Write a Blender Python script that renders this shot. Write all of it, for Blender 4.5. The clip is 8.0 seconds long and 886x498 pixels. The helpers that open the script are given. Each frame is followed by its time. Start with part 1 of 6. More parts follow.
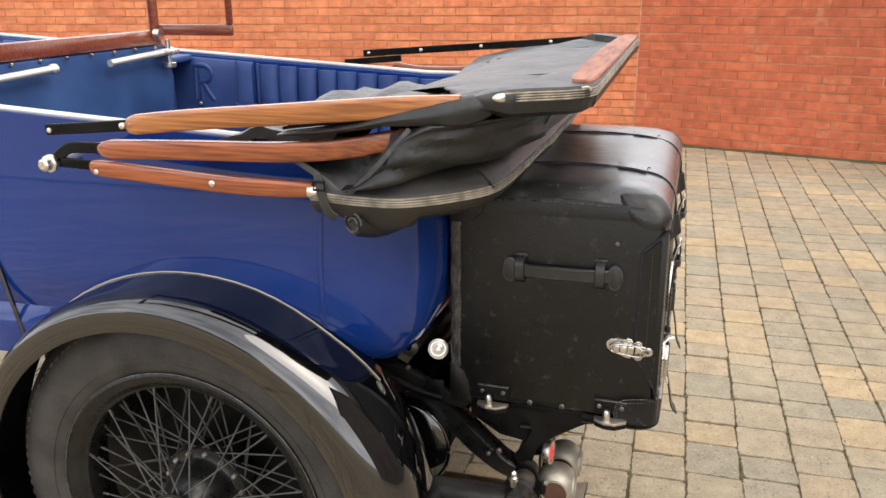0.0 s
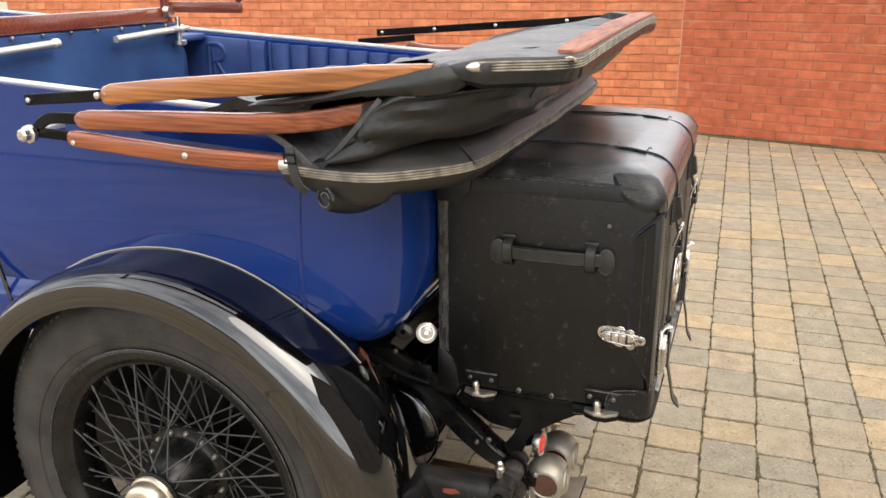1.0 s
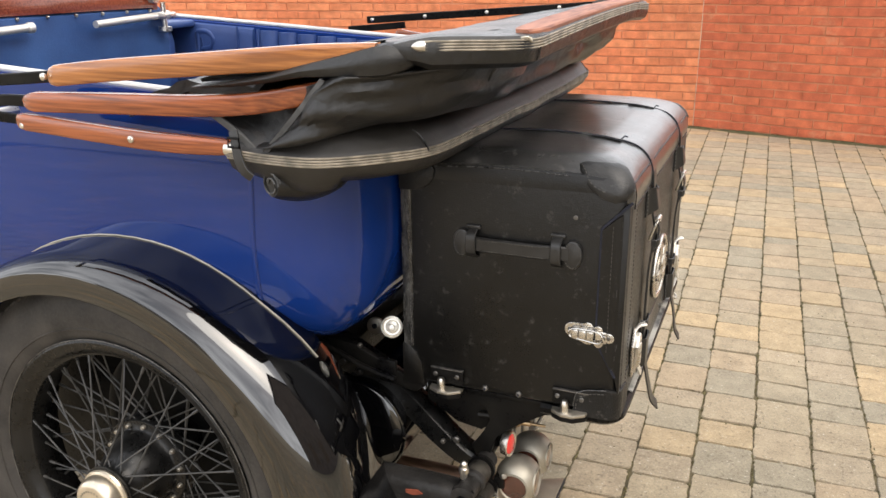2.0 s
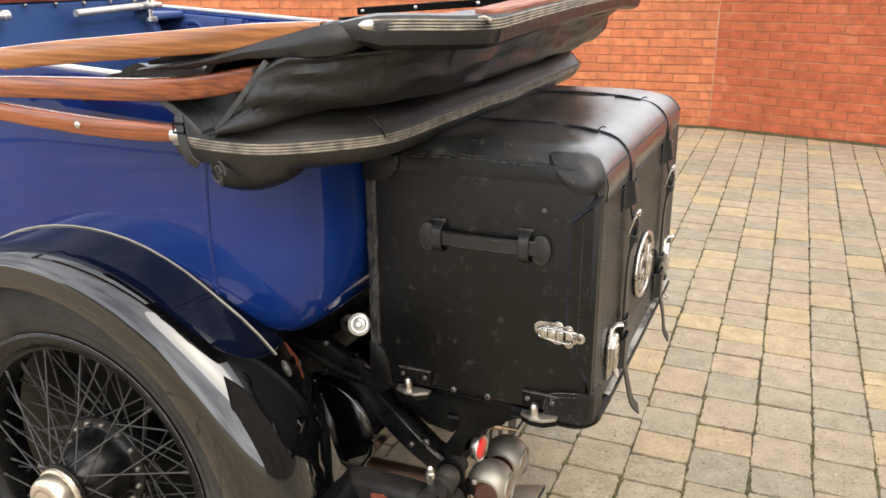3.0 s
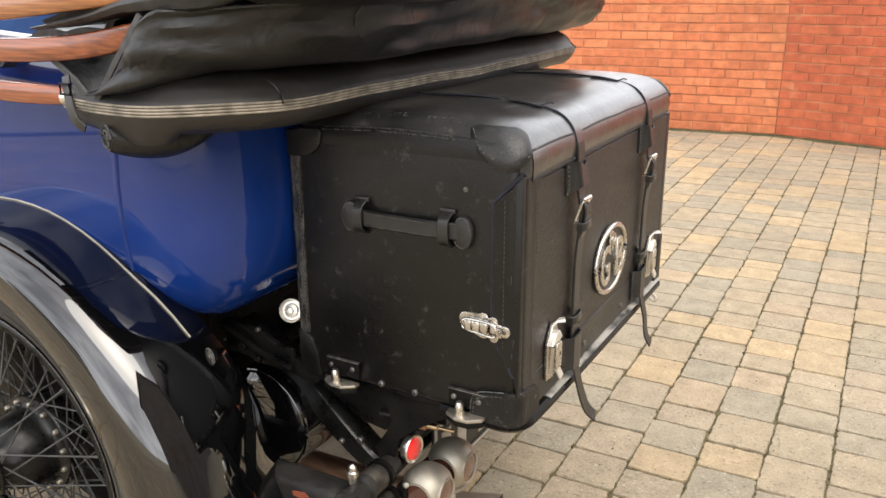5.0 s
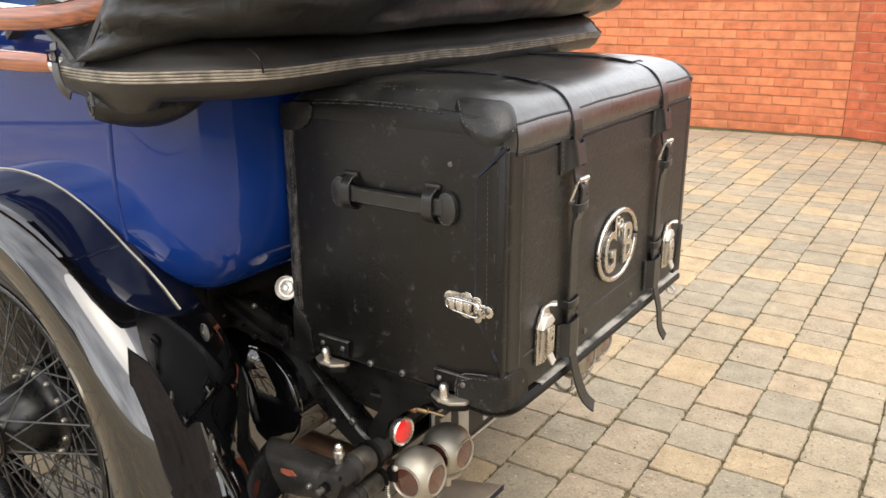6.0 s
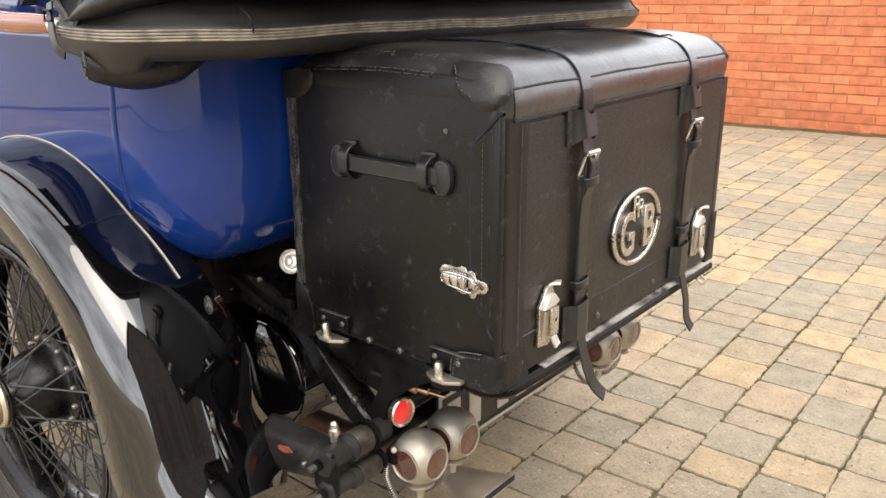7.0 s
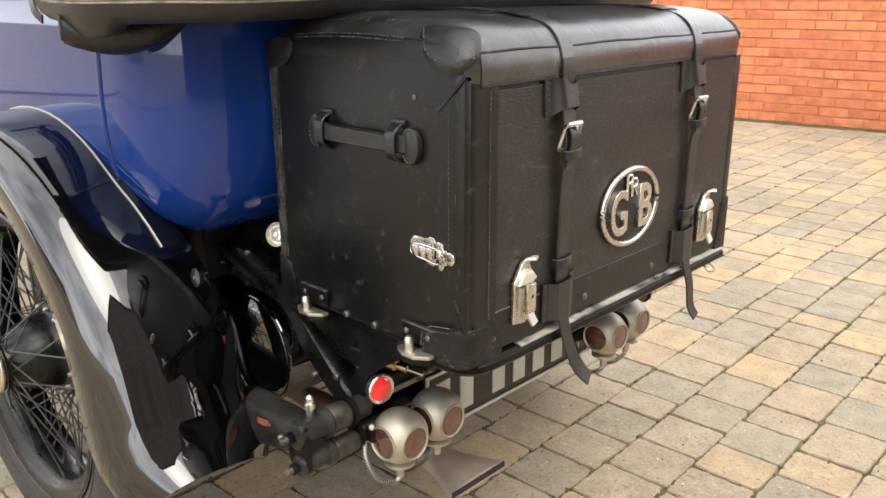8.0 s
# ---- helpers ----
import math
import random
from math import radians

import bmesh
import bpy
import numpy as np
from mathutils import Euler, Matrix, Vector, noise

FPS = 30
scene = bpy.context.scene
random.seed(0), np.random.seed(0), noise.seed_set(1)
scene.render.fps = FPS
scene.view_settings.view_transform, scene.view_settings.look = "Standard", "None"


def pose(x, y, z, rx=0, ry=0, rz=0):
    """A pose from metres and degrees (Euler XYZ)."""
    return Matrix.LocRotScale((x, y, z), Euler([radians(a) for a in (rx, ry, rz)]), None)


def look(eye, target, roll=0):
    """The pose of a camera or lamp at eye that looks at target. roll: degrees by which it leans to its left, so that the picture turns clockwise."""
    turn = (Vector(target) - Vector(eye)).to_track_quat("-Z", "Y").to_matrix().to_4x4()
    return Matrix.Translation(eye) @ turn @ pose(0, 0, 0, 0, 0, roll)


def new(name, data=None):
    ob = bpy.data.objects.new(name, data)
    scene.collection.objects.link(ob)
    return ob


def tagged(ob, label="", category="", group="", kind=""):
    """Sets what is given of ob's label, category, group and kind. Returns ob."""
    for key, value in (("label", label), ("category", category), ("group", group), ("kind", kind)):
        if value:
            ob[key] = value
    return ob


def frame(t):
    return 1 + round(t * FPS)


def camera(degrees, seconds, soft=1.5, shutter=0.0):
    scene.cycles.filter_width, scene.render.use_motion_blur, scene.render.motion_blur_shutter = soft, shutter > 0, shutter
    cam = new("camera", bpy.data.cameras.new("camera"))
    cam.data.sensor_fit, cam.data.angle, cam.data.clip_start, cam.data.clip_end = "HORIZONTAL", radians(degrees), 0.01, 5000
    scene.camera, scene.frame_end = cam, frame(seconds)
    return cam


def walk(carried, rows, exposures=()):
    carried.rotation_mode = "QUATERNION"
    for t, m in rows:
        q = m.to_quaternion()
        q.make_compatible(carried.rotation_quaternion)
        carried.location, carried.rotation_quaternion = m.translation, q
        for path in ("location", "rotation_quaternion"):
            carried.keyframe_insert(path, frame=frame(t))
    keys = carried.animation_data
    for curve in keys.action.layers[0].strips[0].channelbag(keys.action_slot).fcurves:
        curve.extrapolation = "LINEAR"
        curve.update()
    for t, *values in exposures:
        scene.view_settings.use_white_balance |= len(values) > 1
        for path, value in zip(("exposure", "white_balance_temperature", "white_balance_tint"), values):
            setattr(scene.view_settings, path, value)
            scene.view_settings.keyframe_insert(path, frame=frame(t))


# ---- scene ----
cam = camera(56.4, 8.0)
METRES, EYE, TILT, LEAN, TURN = 1.05, 1.44, 0.0, 0.0, 17.0
ROWS = [
    (0.0, 0.0, 0.0, 0.0, -0.16, -17.84, 0.5),
    (0.5, 0.0544, 0.0219, -0.021, 1.74, -18.13, 0.48),
    (1.0, 0.1087, 0.0506, -0.0375, 3.24, -18.42, 0.45),
    (1.5, 0.1649, 0.0817, -0.0516, 4.33, -18.61, 0.42),
    (3.0, 0.3006, 0.1799, -0.098, 6.7, -18.58, 0.35),
    (3.5, 0.3442, 0.2145, -0.1173, 7.77, -18.43, 0.33),
    (4.0, 0.3984, 0.2485, -0.1355, 9.03, -18.24, 0.32),
    (4.5, 0.4587, 0.2798, -0.1534, 10.49, -18.06, 0.33),
    (6.0, 0.6247, 0.3457, -0.2126, 17.03, -17.76, 0.28),
    (6.5, 0.6625, 0.3781, -0.2426, 19.57, -17.73, 0.28),
    (7.0, 0.707, 0.4105, -0.265, 21.98, -17.68, 0.25),
    (7.5, 0.7564, 0.4453, -0.2854, 24.35, -17.64, 0.25),
    (8.0, 0.8127, 0.4737, -0.3119, 26.45, -17.59, 0.27),
]
walk(cam, [(t, pose(0, 0, EYE, TILT, LEAN, TURN) @ pose(METRES * x, METRES * y, METRES * z, 90 + pitch, roll, yaw)) for t, x, y, z, yaw, pitch, roll in ROWS],
     exposures=[(0.0, -0.16), (1.5, -0.12), (4.5, 0.04), (8.0, 0.21)])


# ---- world, sun ----
world = bpy.data.worlds.new("sky")
scene.world = world
world.use_nodes = True
_n = world.node_tree.nodes
_sky = _n.new("ShaderNodeTexSky")
_sky.sky_type, _sky.sun_disc = "NISHITA", False
_sky.sun_elevation, _sky.sun_rotation = radians(55), radians(105)
_sky.air_density, _sky.dust_density, _sky.ozone_density = 1.0, 8.0, 1.0
_cloud = _n.new("ShaderNodeMixRGB")          # bright thin cloud over the sky
_wisp = _n.new("ShaderNodeTexNoise")
_wisp.inputs["Scale"].default_value, _wisp.inputs["Detail"].default_value, _wisp.inputs["Distortion"].default_value = 3.2, 6.0, 0.5
_thick = _n.new("ShaderNodeMapRange")
_thick.inputs[1].default_value, _thick.inputs[2].default_value = 0.35, 0.65
_thick.inputs[3].default_value, _thick.inputs[4].default_value = 0.30, 0.80
world.node_tree.links.new(_wisp.outputs[0], _thick.inputs[0])
_high = _n.new("ShaderNodeTexGradient")      # haze thickens towards the horizon
_high.texture_mapping.mapping_x = "Z"
_haze = _n.new("ShaderNodeMapRange")
_haze.inputs[3].default_value, _haze.inputs[4].default_value = 1.35, 0.64
_layer = _n.new("ShaderNodeMath")
_layer.operation, _layer.use_clamp = "MULTIPLY", True
world.node_tree.links.new(_high.outputs[1], _haze.inputs[0])
world.node_tree.links.new(_thick.outputs[0], _layer.inputs[0])
world.node_tree.links.new(_haze.outputs[0], _layer.inputs[1])
world.node_tree.links.new(_layer.outputs[0], _cloud.inputs[0])
_cloud.inputs[2].default_value = (24.5, 24.6, 25.2, 1)
world.node_tree.links.new(_sky.outputs[0], _cloud.inputs[1])
world.node_tree.links.new(_cloud.outputs[0], _n["Background"].inputs[0])
_n["Background"].inputs[1].default_value = 0.15

_sun = bpy.data.lights.new("sun", "SUN")
_sun.energy, _sun.angle, _sun.color = 2.5, radians(54), (1.0, 0.95, 0.86)
sun = new("sun", _sun)
sun.matrix_world = look((4.4, -1.2, 6.5), (0, 0, 0))


# ---- materials ----
def _nodes(name):
    m = bpy.data.materials.new(name)
    m.use_nodes = True
    t = m.node_tree
    return m, t, t.nodes, t.links, t.nodes["Principled BSDF"]


def surf(name, a, b, scale=4.0, rough=0.5, rough2=None, metal=0.0, bump=0.0, fine=200.0, coat=0.0, sheen=0.0,
         stretch=(1, 1, 1), spec=0.5, ramp=(0.35, 0.65), gloss=1.5, coat_rough=0.03, dent=0.0, dent_scale=20.0, scuff=0.0):
    """A surface with colour that wanders between a and b, and fine relief."""
    m, t, n, l, p = _nodes(name)
    geo = n.new("ShaderNodeNewGeometry")
    mp = n.new("ShaderNodeMapping")
    mp.inputs["Scale"].default_value = stretch
    l.new(geo.outputs["Position"], mp.inputs["Vector"])
    big = n.new("ShaderNodeTexNoise")
    big.inputs["Scale"].default_value, big.inputs["Detail"].default_value = scale, 5.0
    l.new(mp.outputs[0], big.inputs["Vector"])
    cr = n.new("ShaderNodeValToRGB")
    cr.color_ramp.elements[0].position, cr.color_ramp.elements[1].position = ramp
    cr.color_ramp.elements[0].color, cr.color_ramp.elements[1].color = (*a, 1), (*b, 1)
    l.new(big.outputs["Fac"], cr.inputs[0])
    colour = cr.outputs[0]
    if scuff:
        worn = n.new("ShaderNodeTexNoise")
        worn.inputs["Scale"].default_value, worn.inputs["Detail"].default_value, worn.inputs["Roughness"].default_value = 34.0, 10.0, 0.75
        l.new(mp.outputs[0], worn.inputs["Vector"])
        cut = n.new("ShaderNodeMapRange")
        cut.inputs["From Min"].default_value, cut.inputs["From Max"].default_value = 0.57, 0.70
        cut.inputs["To Max"].default_value = scuff
        l.new(worn.outputs["Fac"], cut.inputs["Value"])
        mix = n.new("ShaderNodeMixRGB")
        mix.inputs[2].default_value = (0.16, 0.15, 0.14, 1)
        l.new(cut.outputs[0], mix.inputs[0])
        l.new(colour, mix.inputs[1])
        colour = mix.outputs[0]
    l.new(colour, p.inputs["Base Color"])
    p.inputs["Metallic"].default_value = metal
    p.inputs["Specular IOR Level"].default_value = spec
    small = n.new("ShaderNodeTexNoise")
    small.inputs["Scale"].default_value, small.inputs["Detail"].default_value = fine, 4.0
    l.new(mp.outputs[0], small.inputs["Vector"])
    mr = n.new("ShaderNodeMapRange")
    mr.inputs["To Min"].default_value, mr.inputs["To Max"].default_value = rough, rough if rough2 is None else rough2
    mid = n.new("ShaderNodeMath")
    mid.operation = "ADD"
    l.new(big.outputs["Fac"], mid.inputs[0])
    l.new(small.outputs["Fac"], mid.inputs[1])
    mr.inputs["From Min"].default_value, mr.inputs["From Max"].default_value = 0.7, 1.3
    l.new(mid.outputs[0], mr.inputs["Value"])
    l.new(mr.outputs[0], p.inputs["Roughness"])
    if bump:
        bp = n.new("ShaderNodeBump")
        bp.inputs["Strength"].default_value, bp.inputs["Distance"].default_value = bump, 0.002
        if dent:
            dn = n.new("ShaderNodeTexNoise")
            dn.inputs["Scale"].default_value, dn.inputs["Detail"].default_value, dn.inputs["Distortion"].default_value = dent_scale, 3.0, 0.8
            l.new(geo.outputs["Position"], dn.inputs["Vector"])
            sm = n.new("ShaderNodeMath")
            sm.operation = "MULTIPLY_ADD"
            sm.inputs[1].default_value = dent
            l.new(dn.outputs["Fac"], sm.inputs[0])
            l.new(small.outputs["Fac"], sm.inputs[2])
            l.new(sm.outputs[0], bp.inputs["Height"])
        else:
            l.new(small.outputs["Fac"], bp.inputs["Height"])
        l.new(bp.outputs[0], p.inputs["Normal"])
    p.inputs["Coat Weight"].default_value, p.inputs["Coat Roughness"].default_value, p.inputs["Coat IOR"].default_value = coat, coat_rough, gloss
    p.inputs["Sheen Weight"].default_value = sheen
    p.inputs["Sheen Roughness"].default_value = 0.4
    return m


def stone_mat(name, cols, vary, speck=0.35, rough=0.85, bump=0.5, wear=6.0, bloom=0.0, blots=0.42, grit=150.0, pits=0.0):
    """Stone or brick: a colour for each piece out of a ramp, with mottling, grain, pale specks and dark pits."""
    m, t, n, l, p = _nodes(name)
    geo = n.new("ShaderNodeNewGeometry")
    src = n.new("ShaderNodeObjectInfo").outputs["Random"] if vary == "object" else geo.outputs["Random Per Island"]
    cr = n.new("ShaderNodeValToRGB")
    cr.color_ramp.interpolation = "CONSTANT"
    els = cr.color_ramp.elements
    while len(els) < len(cols):
        els.new(0.5)
    for i, c in enumerate(cols):
        els[i].position, els[i].color = i / len(cols), (*c, 1)
    l.new(src, cr.inputs[0])

    def speckle(scale, detail, roughness=0.5):
        q = n.new("ShaderNodeTexNoise")
        q.inputs["Scale"].default_value, q.inputs["Detail"].default_value, q.inputs["Roughness"].default_value = scale, detail, roughness
        l.new(geo.outputs["Position"], q.inputs["Vector"])
        return q.outputs["Fac"]

    def between(value, lo, hi, to_lo=0.0, to_hi=1.0):
        q = n.new("ShaderNodeMapRange")
        q.inputs["From Min"].default_value, q.inputs["From Max"].default_value = lo, hi
        q.inputs["To Min"].default_value, q.inputs["To Max"].default_value = to_lo, to_hi
        l.new(value, q.inputs["Value"])
        return q.outputs[0]

    def tinted(colour, fac, tint):
        q = n.new("ShaderNodeMixRGB")
        q.inputs[2].default_value = (*tint, 1)
        l.new(fac, q.inputs[0])
        l.new(colour, q.inputs[1])
        return q.outputs[0]

    blot, grain, broad = speckle(wear, 8.0), speckle(grit, 5.0, 0.65), speckle(0.9, 2.0)
    val = None
    for tex, amount, lo, hi in ((blot, blots, 0.3, 0.7), (grain, speck, 0.32, 0.68), (broad, 0.25, 0.3, 0.7)):
        k = between(tex, lo, hi, 1.0 - amount * 0.5, 1.0 + amount * 0.5)
        if val is None:
            val = k
        else:
            j = n.new("ShaderNodeMath")
            j.operation = "MULTIPLY"
            l.new(val, j.inputs[0])
            l.new(k, j.inputs[1])
            val = j.outputs[0]
    hsv = n.new("ShaderNodeHueSaturation")
    l.new(cr.outputs[0], hsv.inputs["Color"])
    l.new(val, hsv.inputs["Value"])
    colour = hsv.outputs[0]
    if bloom:
        colour = tinted(colour, between(speckle(5.0, 10.0, 0.7), 0.56, 0.72, 0.0, bloom), (0.62, 0.34, 0.19))
    height = n.new("ShaderNodeMath")
    height.operation = "ADD"
    l.new(blot, height.inputs[0])
    l.new(grain, height.inputs[1])
    relief = height.outputs[0]
    if pits:
        hole = between(speckle(85.0, 4.0, 0.6), 0.585, 0.66, 0.0, pits)
        colour = tinted(colour, hole, (0.10, 0.085, 0.06))
        colour = tinted(colour, between(speckle(120.0, 3.0, 0.6), 0.635, 0.69, 0.0, pits), (0.62, 0.58, 0.50))
        sunk = n.new("ShaderNodeMath")
        sunk.operation = "SUBTRACT"
        l.new(relief, sunk.inputs[0])
        l.new(hole, sunk.inputs[1])
        relief = sunk.outputs[0]
    l.new(colour, p.inputs["Base Color"])
    p.inputs["Roughness"].default_value = rough
    p.inputs["Specular IOR Level"].default_value = 0.42
    bp = n.new("ShaderNodeBump")
    bp.inputs["Strength"].default_value, bp.inputs["Distance"].default_value = bump, 0.003
    l.new(relief, bp.inputs["Height"])
    l.new(bp.outputs[0], p.inputs["Normal"])
    return m


def wood_mat(name, a, b, rough=0.25, coat=0.6, axis=(0.8, 24.0, 24.0)):
    """Varnished wood with grain along x."""
    m, t, n, l, p = _nodes(name)
    geo = n.new("ShaderNodeNewGeometry")
    mp = n.new("ShaderNodeMapping")
    mp.inputs["Scale"].default_value = axis
    l.new(geo.outputs["Position"], mp.inputs["Vector"])
    g = n.new("ShaderNodeTexNoise")
    g.inputs["Scale"].default_value, g.inputs["Detail"].default_value, g.inputs["Distortion"].default_value = 9.0, 8.0, 0.15
    l.new(mp.outputs[0], g.inputs["Vector"])
    w = n.new("ShaderNodeTexNoise")
    w.inputs["Scale"].default_value, w.inputs["Detail"].default_value = 3.0, 3.0
    l.new(geo.outputs["Position"], w.inputs["Vector"])
    add = n.new("ShaderNodeMath")
    add.operation = "MULTIPLY_ADD"
    add.inputs[1].default_value = 0.32
    l.new(w.outputs["Fac"], add.inputs[0])
    k = n.new("ShaderNodeMath")
    k.operation = "MULTIPLY"
    k.inputs[1].default_value = 0.68
    l.new(g.outputs["Fac"], k.inputs[0])
    l.new(k.outputs[0], add.inputs[2])
    cr = n.new("ShaderNodeValToRGB")
    cr.color_ramp.elements[0].position, cr.color_ramp.elements[1].position = 0.38, 0.58
    cr.color_ramp.elements[0].color, cr.color_ramp.elements[1].color = (*a, 1), (*b, 1)
    l.new(add.outputs[0], cr.inputs[0])
    l.new(cr.outputs[0], p.inputs["Base Color"])
    p.inputs["Roughness"].default_value = rough
    p.inputs["Coat Weight"].default_value, p.inputs["Coat Roughness"].default_value = coat, 0.12
    bp = n.new("ShaderNodeBump")
    bp.inputs["Strength"].default_value, bp.inputs["Distance"].default_value = 0.15, 0.001
    l.new(g.outputs["Fac"], bp.inputs["Height"])
    l.new(bp.outputs[0], p.inputs["Normal"])
    return m


BLUE = surf("blue_paint", (0.0045, 0.025, 0.148), (0.0063, 0.0315, 0.18), 3.0, 0.5, 0.55, coat=1.0, fine=30.0, spec=0.0, gloss=1.53)
BLACK = surf("black_paint", (0.0014, 0.0014, 0.0017), (0.0024, 0.0024, 0.0030), 3.0, 0.4, 0.5, coat=1.0, fine=30.0, spec=0.0, gloss=1.92, coat_rough=0.04)
CHASSIS = surf("chassis_black", (0.003, 0.003, 0.0035), (0.010, 0.0093, 0.0082), 14.0, 0.22, 0.42, bump=0.2, fine=120.0, spec=0.12)
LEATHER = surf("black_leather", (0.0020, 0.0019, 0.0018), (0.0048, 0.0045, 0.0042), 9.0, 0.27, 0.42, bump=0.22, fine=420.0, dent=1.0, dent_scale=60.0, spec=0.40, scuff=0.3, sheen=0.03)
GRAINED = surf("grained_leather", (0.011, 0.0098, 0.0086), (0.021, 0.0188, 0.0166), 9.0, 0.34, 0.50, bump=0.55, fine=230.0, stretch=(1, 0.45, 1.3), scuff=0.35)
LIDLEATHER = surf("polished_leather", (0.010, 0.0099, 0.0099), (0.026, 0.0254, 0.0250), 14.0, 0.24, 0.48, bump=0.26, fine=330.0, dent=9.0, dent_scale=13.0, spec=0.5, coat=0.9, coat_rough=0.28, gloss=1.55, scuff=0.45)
CAPLEATHER = surf("moulded_leather", (0.008, 0.0078, 0.0076), (0.022, 0.0212, 0.0205), 18.0, 0.36, 0.58, bump=0.3, fine=300.0, dent=5.0, dent_scale=20.0, spec=0.5, scuff=0.4)
SATIN = surf("satin_metal", (0.72, 0.69, 0.62), (0.82, 0.79, 0.73), 20.0, 0.3, 0.42, metal=0.7)
SCUFFED = surf("scuffed_leather", (0.008, 0.0078, 0.0075), (0.036, 0.033, 0.030), 26.0, 0.34, 0.55, bump=0.5, fine=260.0, ramp=(0.52, 0.82), scuff=0.7, spec=0.3)
RUBBED = surf("rubbed_binding", (0.010, 0.010, 0.0098), (0.060, 0.058, 0.054), 60.0, 0.16, 0.36, bump=0.5, fine=160.0, stretch=(1, 1, 0.35), scuff=1.0, spec=0.7)
GAITER = surf("oily_leather", (0.009, 0.0085, 0.008), (0.028, 0.026, 0.024), 18.0, 0.34, 0.6, bump=0.5, fine=140.0, dent=3.0, dent_scale=30.0, spec=0.35)
STEELDARK = surf("dark_screw_steel", (0.09, 0.085, 0.08), (0.19, 0.18, 0.165), 60.0, 0.35, 0.55, metal=0.8)
STRAP = surf("strap_leather", (0.006, 0.006, 0.006), (0.015, 0.0145, 0.014), 30.0, 0.34, 0.48, bump=0.3, fine=400.0, spec=0.42, coat=0.4, coat_rough=0.36)
SCRATCH = surf("scratched_leather", (0.022, 0.021, 0.020), (0.055, 0.053, 0.049), 90.0, 0.5, 0.7)
THREAD = surf("thread", (0.022, 0.0205, 0.018), (0.080, 0.075, 0.066), 60.0, 0.75)
CANVAS = surf("black_canvas", (0.0035, 0.0034, 0.0034), (0.012, 0.0117, 0.0114), 9.0, 0.25, 0.42, bump=0.45, fine=900.0, dent=9.0, dent_scale=16.0, spec=0.56, ramp=(0.3, 0.75))
ROLLCLOTH = surf("brown_black_cloth", (0.012, 0.0108, 0.0096), (0.034, 0.0305, 0.0270), 9.0, 0.28, 0.46, bump=0.45, fine=900.0, dent=5.0, dent_scale=14.0, spec=0.56, ramp=(0.3, 0.75))
BINDING = surf("grey_binding", (0.040, 0.040, 0.040), (0.085, 0.085, 0.084), 40.0, 0.75, 0.9, bump=0.3, fine=600.0)
PIPING = surf("pale_piping", (0.15, 0.132, 0.102), (0.35, 0.305, 0.238), 45.0, 0.6, 0.8, bump=0.3, fine=500.0)
RUBBER = surf("tyre_rubber", (0.018, 0.0162, 0.0145), (0.046, 0.0405, 0.035), 16.0, 0.62, 0.85, bump=0.5, fine=160.0)
IRON = surf("wheel_black", (0.004, 0.004, 0.004), (0.010, 0.0097, 0.0093), 30.0, 0.34, 0.5, bump=0.15, fine=150.0, spec=0.12)
HUBBLACK = surf("hub_black", (0.004, 0.004, 0.004), (0.010, 0.0097, 0.0093), 24.0, 0.22, 0.38, bump=0.1, fine=120.0, spec=0.35)
SPOKE = surf("spoke_paint", (0.02, 0.02, 0.019), (0.06, 0.057, 0.053), 30.0, 0.35, 0.5)
NICKEL = surf("nickel", (0.62, 0.58, 0.52), (0.72, 0.69, 0.63), 20.0, 0.22, 0.36, metal=1.0, bump=0.05, fine=300.0)
LATCH = surf("latch_nickel", (0.50, 0.48, 0.45), (0.70, 0.675, 0.63), 60.0, 0.14, 0.32, metal=1.0, bump=0.1, fine=200.0)
CAPNICKEL = surf("warm_nickel", (0.60, 0.52, 0.40), (0.74, 0.66, 0.53), 26.0, 0.24, 0.42, metal=0.9, bump=0.06, fine=200.0)
DULL = surf("dull_nickel", (0.40, 0.37, 0.315), (0.52, 0.48, 0.42), 18.0, 0.42, 0.58, metal=1.0, bump=0.1, fine=250.0)
COPPER = surf("heat_browned_steel", (0.20, 0.115, 0.075), (0.33, 0.21, 0.15), 12.0, 0.35, 0.55, metal=0.8, stretch=(1, 6, 6))
DARKGLASS = surf("ruby_lens", (0.05, 0.018, 0.012), (0.09, 0.03, 0.02), 30.0, 0.08, coat=1.0)
AMBERGLASS = surf("amber_lens", (0.085, 0.026, 0.014), (0.13, 0.042, 0.022), 30.0, 0.1, coat=1.0)
RED = surf("red_reflector", (0.75, 0.01, 0.012), (0.85, 0.02, 0.02), 30.0, 0.2, coat=1.0)
BLUELEATHER = surf("blue_leather", (0.016, 0.04, 0.15), (0.028, 0.065, 0.21), 8.0, 0.42, 0.6, bump=0.3, fine=260.0)
BLUESUEDE = surf("blue_hide", (0.008, 0.036, 0.135), (0.032, 0.094, 0.27), 5.0, 0.55, 0.75, bump=0.25, fine=200.0, ramp=(0.3, 0.75))
WHITE = surf("cream_beading", (0.50, 0.50, 0.50), (0.62, 0.62, 0.61), 12.0, 0.35, 0.5)
DARK = surf("dark_carpet_and_shade", (0.008, 0.009, 0.016), (0.016, 0.017, 0.028), 20.0, 0.9)
ASH = wood_mat("golden_ash", (0.22, 0.072, 0.017), (0.45, 0.170, 0.043), coat=0.7)
CHERRY = wood_mat("red_brown_ash", (0.125, 0.028, 0.0085), (0.315, 0.082, 0.023), coat=0.6)
